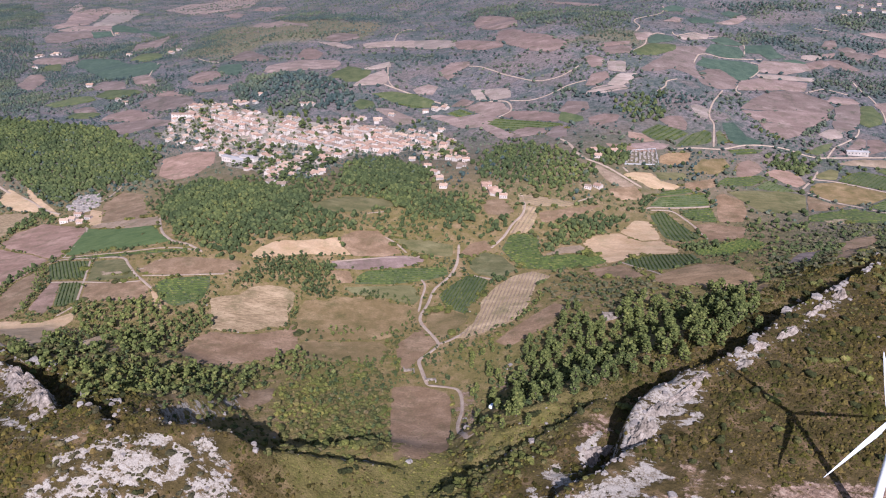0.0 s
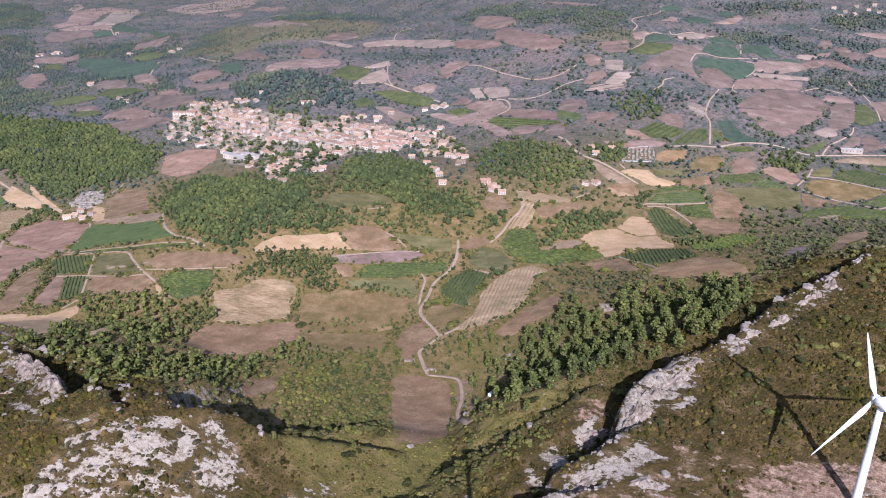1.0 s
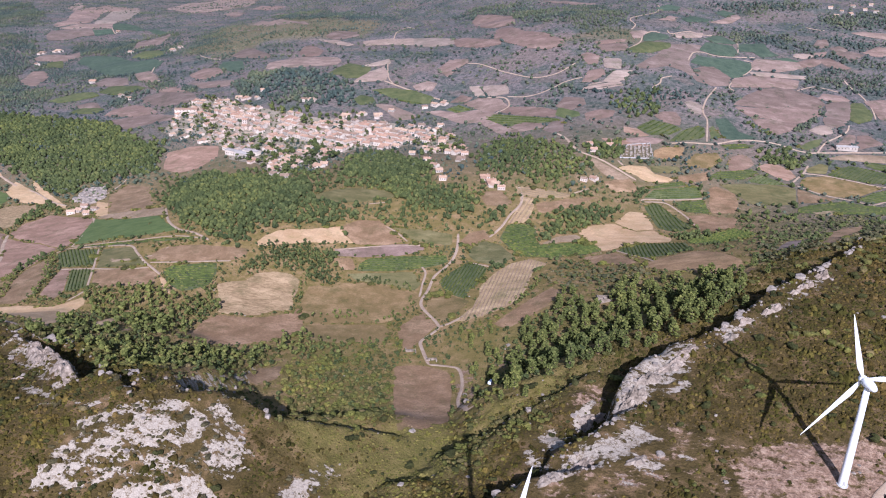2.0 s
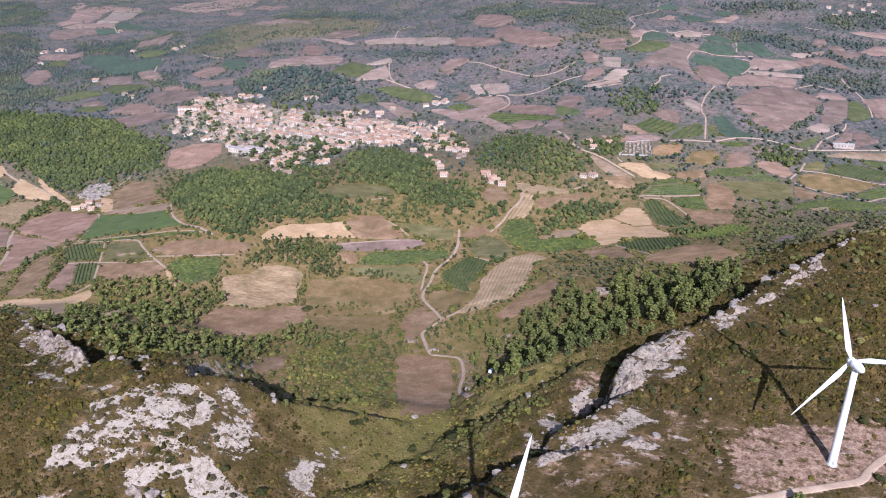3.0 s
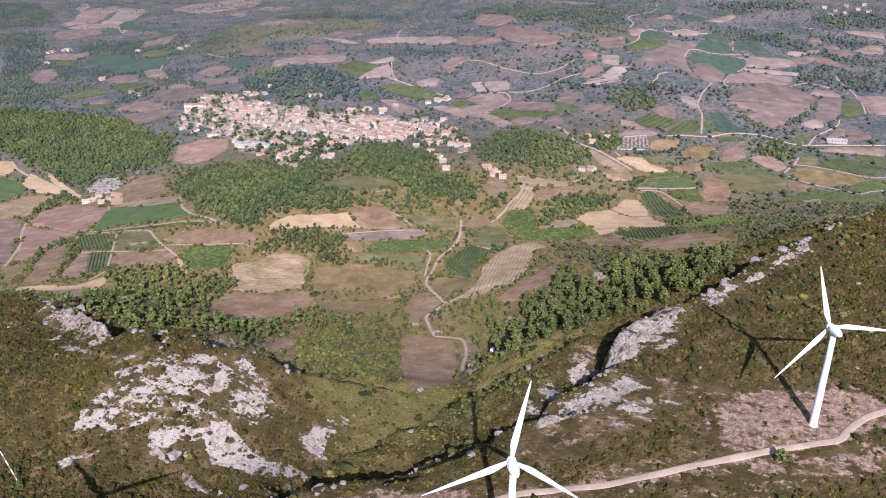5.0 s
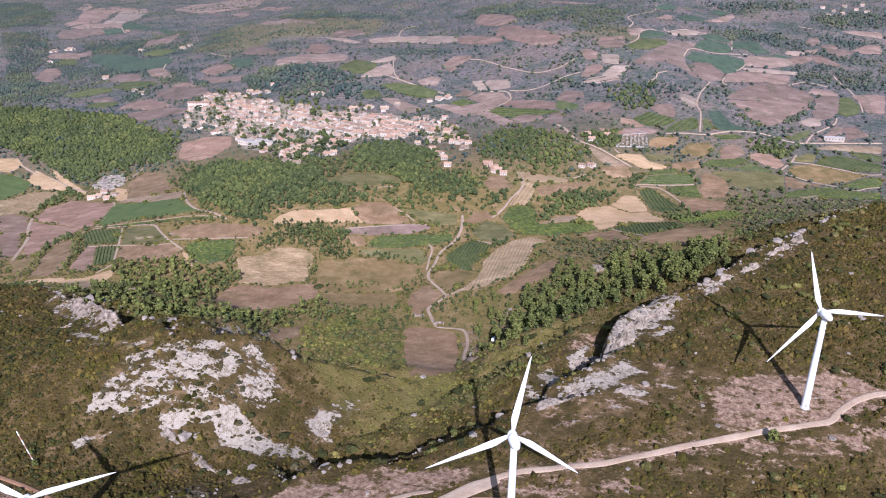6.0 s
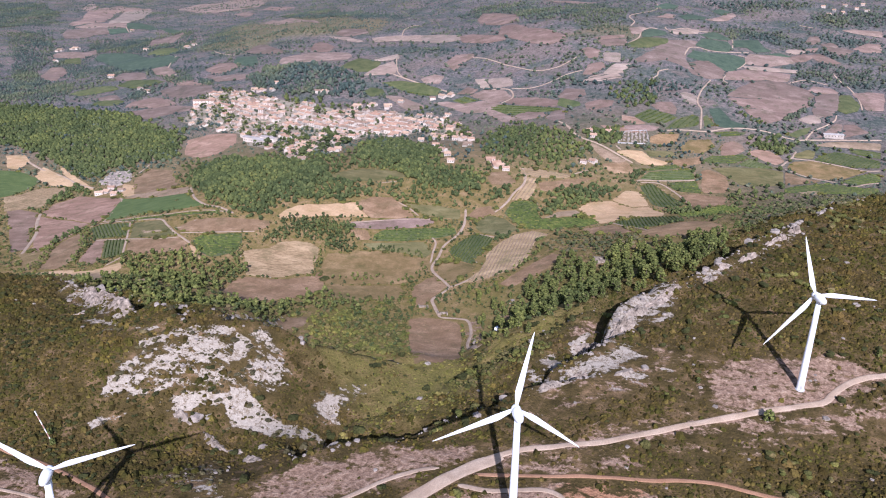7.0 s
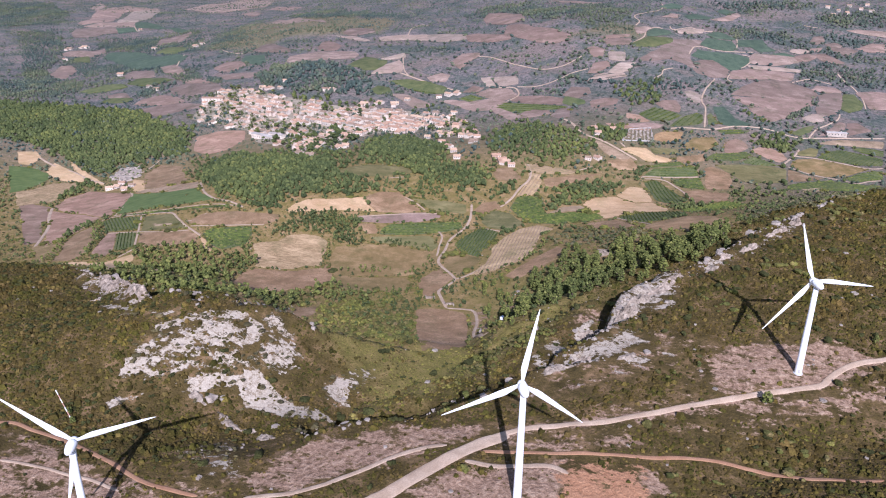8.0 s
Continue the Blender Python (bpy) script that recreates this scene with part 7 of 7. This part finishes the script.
outcrop(58, 299, 12, 5, 1.8, 40, 9)
outcrop(67, 313, 11, 5, 2.2, 45, 10)
outcrop(82, 327, 18, 6, 2.5, 45, 11)
outcrop(104, 355, 12, 6, 2.9, 45, 12)
outcrop(115, 368, 14, 6, 3.2, 50, 13)
outcrop(97, 347, 9, 4, 2.2, 40, 14)
outcrop(100, 384, 8, 4, 2.2, 20, 15)
outcrop(-20, 195, 18, 7, 2.2, 35, 16)
outcrop(-10, 207, 15, 6, 1.8, 35, 17)
outcrop(13, 209, 12, 6, 1.4, 30, 18)
outcrop(-168, 149, 18, 6, 1.6, -25, 19)
outcrop(-144, 139, 15, 6, 1.6, -25, 20)
outcrop(-187, 156, 12, 5, 1.4, -15, 21)
outcrop(-156, 147, 10, 5, 1.4, 0, 22)

# ---- the three wind turbines ----
def lathe(profile, sides=28):
    """A turned body along z: rows of (radius, z)."""
    verts, faces = [], []
    for r, z in profile:
        verts += [(r * math.cos(2 * math.pi * k / sides), r * math.sin(2 * math.pi * k / sides), z) for k in range(sides)]
    for i in range(len(profile) - 1):
        for k in range(sides):
            a, b = i * sides + k, i * sides + (k + 1) % sides
            faces.append((a, b, b + sides, a + sides))
    return verts, faces


def lathed(name, profile, mat, sides=28):
    return mesh_of(name, *lathe(profile, sides), mat, True)


def blade_mesh(long):
    """A twisted, tapering blade along +z with its root at the hub; the rotor turns about y."""
    verts, faces, ring = [], [], 14
    for k in range(19):
        t = k / 18
        s = 1.1 + t * (long - 1.1)
        chord = 1.15 + (2.45 - 1.15) * min(1, t / 0.17) if t < 0.17 else 2.45 * (1 - (t - 0.17) / 0.83) ** 0.85 + 0.28
        thick = 1.1 * (1 - t / 0.17) + 0.42 * t / 0.17 if t < 0.17 else 0.42 * (1 - (t - 0.17) / 0.83) + 0.05
        if k == 18:
            chord, thick = 0.14, 0.03
        twist = radians(15 * (1 - t) ** 2)
        for j in range(ring):
            a = 2 * math.pi * j / ring
            u, w = math.cos(a) * chord / 2 - chord * 0.18 * min(1, t / 0.17), math.sin(a) * thick / 2 * (1 if math.cos(a) < 0.2 else 0.7)
            verts.append((u * math.cos(twist) - w * math.sin(twist), u * math.sin(twist) + w * math.cos(twist), s))
    for k in range(18):
        for j in range(ring):
            a, b = k * ring + j, k * ring + (j + 1) % ring
            faces.append((a, b, b + ring, a + ring))
    return mesh_of("blade", verts, faces, WHITE, True)


def nacelle_mesh():
    """An egg-shaped housing: blunt at the hub (+y), tapering to the tail (-y)."""
    rows = [(0.02, -3.9), (0.55, -3.75), (0.95, -3.3), (1.3, -2.4), (1.55, -1.2), (1.68, 0.2), (1.62, 1.5), (1.4, 2.1), (1.25, 2.25), (0.02, 2.26)]
    verts, faces = lathe(rows, 24)
    verts = [(x * 1.08, z * 1.05, y * (1.2 if y > 0 else 1.0)) for x, y, z in verts]
    return mesh_of("nacelle", verts, [f[::-1] for f in faces], WHITE, True)


BLADE, NACELLE = blade_mesh(30.3), nacelle_mesh()
SPINNER = None


def turbine(x, y, tall, heading, phase, label):
    global SPINNER
    z = float(ground(x, y))
    body = tagged(new("wind_turbine"), label, "wind turbine", "row of wind turbines")
    body.matrix_world = pose(x, y, z)
    tower = part("tower", lathed("tower", [(1.62, -1.5), (1.62, 0.0), (1.6, 0.25), (1.5, tall * 0.22), (1.35, tall * 0.5), (1.33, tall * 0.503), (1.2, tall * 0.75), (1.03, tall), (0.02, tall + 0.02)], WHITE, 32), body)
    for at in (0.33, 0.66):
        r = 1.62 - 0.59 * at + 0.02
        part("flange", lathed("flange", [(r - 0.05, tall * at - 0.12), (r, tall * at - 0.1), (r, tall * at + 0.1), (r - 0.05, tall * at + 0.12)], WHITE, 32), tower)
    part("foundation", lathed("foundation", [(2.1, -1.5), (2.1, 0.12), (2.0, 0.2), (1.55, 0.22)], CONCRETE, 32), body, "round concrete footing")
    door = bmesh.new()
    bmesh.ops.create_cube(door, size=1, matrix=Matrix.Translation((0, -1.6, 1.5)) @ Matrix.Diagonal((0.9, 0.14, 2.1, 1)))
    bmesh.ops.bevel(door, geom=door.edges[:], offset=0.04, segments=1, affect="EDGES")
    me = bpy.data.meshes.new("door")
    door.to_mesh(me)
    door.free()
    me.materials.append(CONCRETE)
    part("door", me, tower, "grey steel access door")
    head = part("nacelle", NACELLE, body)
    head.matrix_local = pose(0, 0, tall + 1.35, 0, 0, heading) @ pose(0, 0, 0, 4, 0, 0)
    rotor = part("hub", lathed("hub", [(0.02, -0.2), (1.5, -0.15), (1.6, 0.5), (1.4, 1.3), (0.95, 1.95), (0.4, 2.3), (0.02, 2.35)], WHITE, 24), body)
    rotor.matrix_local = pose(0, 0, tall + 1.35, 0, 0, heading) @ pose(0, 0, 0, 4, 0, 0) @ pose(0, 2.6, 0, -90, 0, 0)
    for k in range(3):
        wing = part("blade", BLADE, rotor)
        wing.matrix_local = pose(0, 0, 0.55, 90, 0, 0) @ pose(0, 0, 0, 0, phase + 120 * k, 0)


turbine(88.6, 209.3, 43.2, 20, -22, "white three-bladed wind turbine on a cleared earth pad")
turbine(-26.5, 106, 46.5, 20, 8, "white three-bladed wind turbine beside the gravel road junction")
turbine(-178.4, 65.3, 38.6, 20, -46, "white three-bladed wind turbine on a bare slope")

# ---- small things on the slopes ----
def stone_house(x, y, turn):
    ob = tagged(new("stone_house"), "small roofless stone farmhouse at the edge of the pines", "house")
    ob.matrix_world = pose(x, y, float(ground(x, y)), 0, 0, turn)
    for name, box in (("wall", (-5, 5, -3, -2.5, -1, 3.2)), ("wall", (-5, 5, 2.5, 3, -1, 3.4)), ("wall", (-5, -4.5, -2.5, 2.5, -1, 3.9)), ("wall", (4.5, 5, -2.5, 2.5, -1, 3.0)), ("inner_wall", (-0.25, 0.25, -2.5, 2.5, -1, 2.4))):
        v, f = [], []
        boxed(v, f, *box)
        part(name, mesh_of(name, v, f, CRAG), ob)
    v, f = [], []
    boxed(v, f, 5.3, 9, -2.5, 2.5, -1, 2.4)
    part("lean_to", mesh_of("lean_to", v, f, TILES), ob, "low lean-to with a tiled top")


def van(x, y, turn):
    """A white delivery van parked on the slope."""
    ob = tagged(new("van"), "white van parked beside the bushes", "van")
    ob.matrix_world = pose(x, y, float(ground(x, y)) + 0.05, 0, 0, turn)
    bm = bmesh.new()
    side = [(-2.5, 0.4), (2.5, 0.4), (2.55, 1.1), (1.6, 1.25), (0.9, 2.1), (-2.4, 2.15), (-2.55, 1.2)]
    a = [bm.verts.new((p, -0.95, z)) for p, z in side]
    b = [bm.verts.new((p, 0.95, z)) for p, z in side]
    bm.faces.new(a)
    bm.faces.new(b[::-1])
    for k in range(len(side)):
        bm.faces.new((a[k], b[k], b[(k + 1) % 7], a[(k + 1) % 7]))
    bmesh.ops.recalc_face_normals(bm, faces=bm.faces[:])
    bmesh.ops.bevel(bm, geom=bm.edges[:], offset=0.08, segments=2, affect="EDGES")
    me = bpy.data.meshes.new("body")
    bm.to_mesh(me)
    bm.free()
    me.materials.append(WHITE)
    part("body", me, ob)
    tyre = lathed("wheel", [(0.02, -0.12), (0.36, -0.12), (0.38, 0), (0.36, 0.12), (0.02, 0.12)], SHUTTER, 16)
    for sx in (-1.6, 1.6):
        for sy in (-0.9, 0.9):
            part("wheel", tyre, ob, "dark rubber wheel").matrix_local = pose(sx, sy, 0.38, 90, 0, 0)
    v, f = [], []
    boxed(v, f, 1.0, 1.5, -0.8, 0.8, 1.35, 1.9)
    part("windscreen", mesh_of("windscreen", v, f, SHUTTER), ob, "dark windscreen")


def leaning_mast(x, y, tall):
    """A thin red and white banded mast, leaning to one side."""
    ob = tagged(new("mast"), "thin leaning red and white banded mast among bushes", "mast")
    ob.matrix_world = pose(x, y, float(ground(x, y)), 0, -19.3, 0)
    red = paint("red_paint", (0.42, 0.24, 0.18), 0.5)
    for k in range(7):
        part("band", lathed("band", [(0.24, tall * k / 7 - (1 if k == 0 else 0)), (0.22, tall * (k + 1) / 7)], WHITE if k % 2 == 0 else red, 10), ob, "white band" if k % 2 == 0 else "red band")
    part("foot", lathed("foot", [(0.6, -1.0), (0.6, 0.3), (0.3, 0.4)], CONCRETE, 12), ob)


def ruin(x, y):
    ob = tagged(new("ruined_wall"), "broken pale stone wall beside the track", "wall")
    ob.matrix_world = pose(x, y, float(ground(x, y)), 0, 0, 20)
    for k, box in enumerate(((-4, 3, -0.4, 0.4, -1, 1.7), (-4, -3.2, 0.4, 4, -1, 1.2), (2.2, 3, -3.4, -0.4, -1, 2.1))):
        v, f = [], []
        boxed(v, f, *box)
        part("wall_stub", mesh_of("wall_stub", v, f, CRAG), ob)


stone_house(-1, 423, 12)
van(-64, 329, 70)
leaning_mast(-234.6, 127.3, 15.9)
ruin(-127, 382)
ruin(-110, 372)


def lone_tree(x, y, h, seed):
    ob = copy_thing(TALL[seed % 6], pose(x, y, float(ground(x, y)), 0, 0, seed * 70))
    ob.scale = (h * 1.3, h * 1.3, h)
    ob["label"], ob["group"] = "low rounded bushy tree standing alone on the ridge", "lone trees on the ridge"


for k, (x, y, h) in enumerate([(72, 186, 6), (-232, 125, 4), (-238, 131, 3.5), (128, 238, 4), (45, 206, 3)]):
    lone_tree(x, y, h, k)
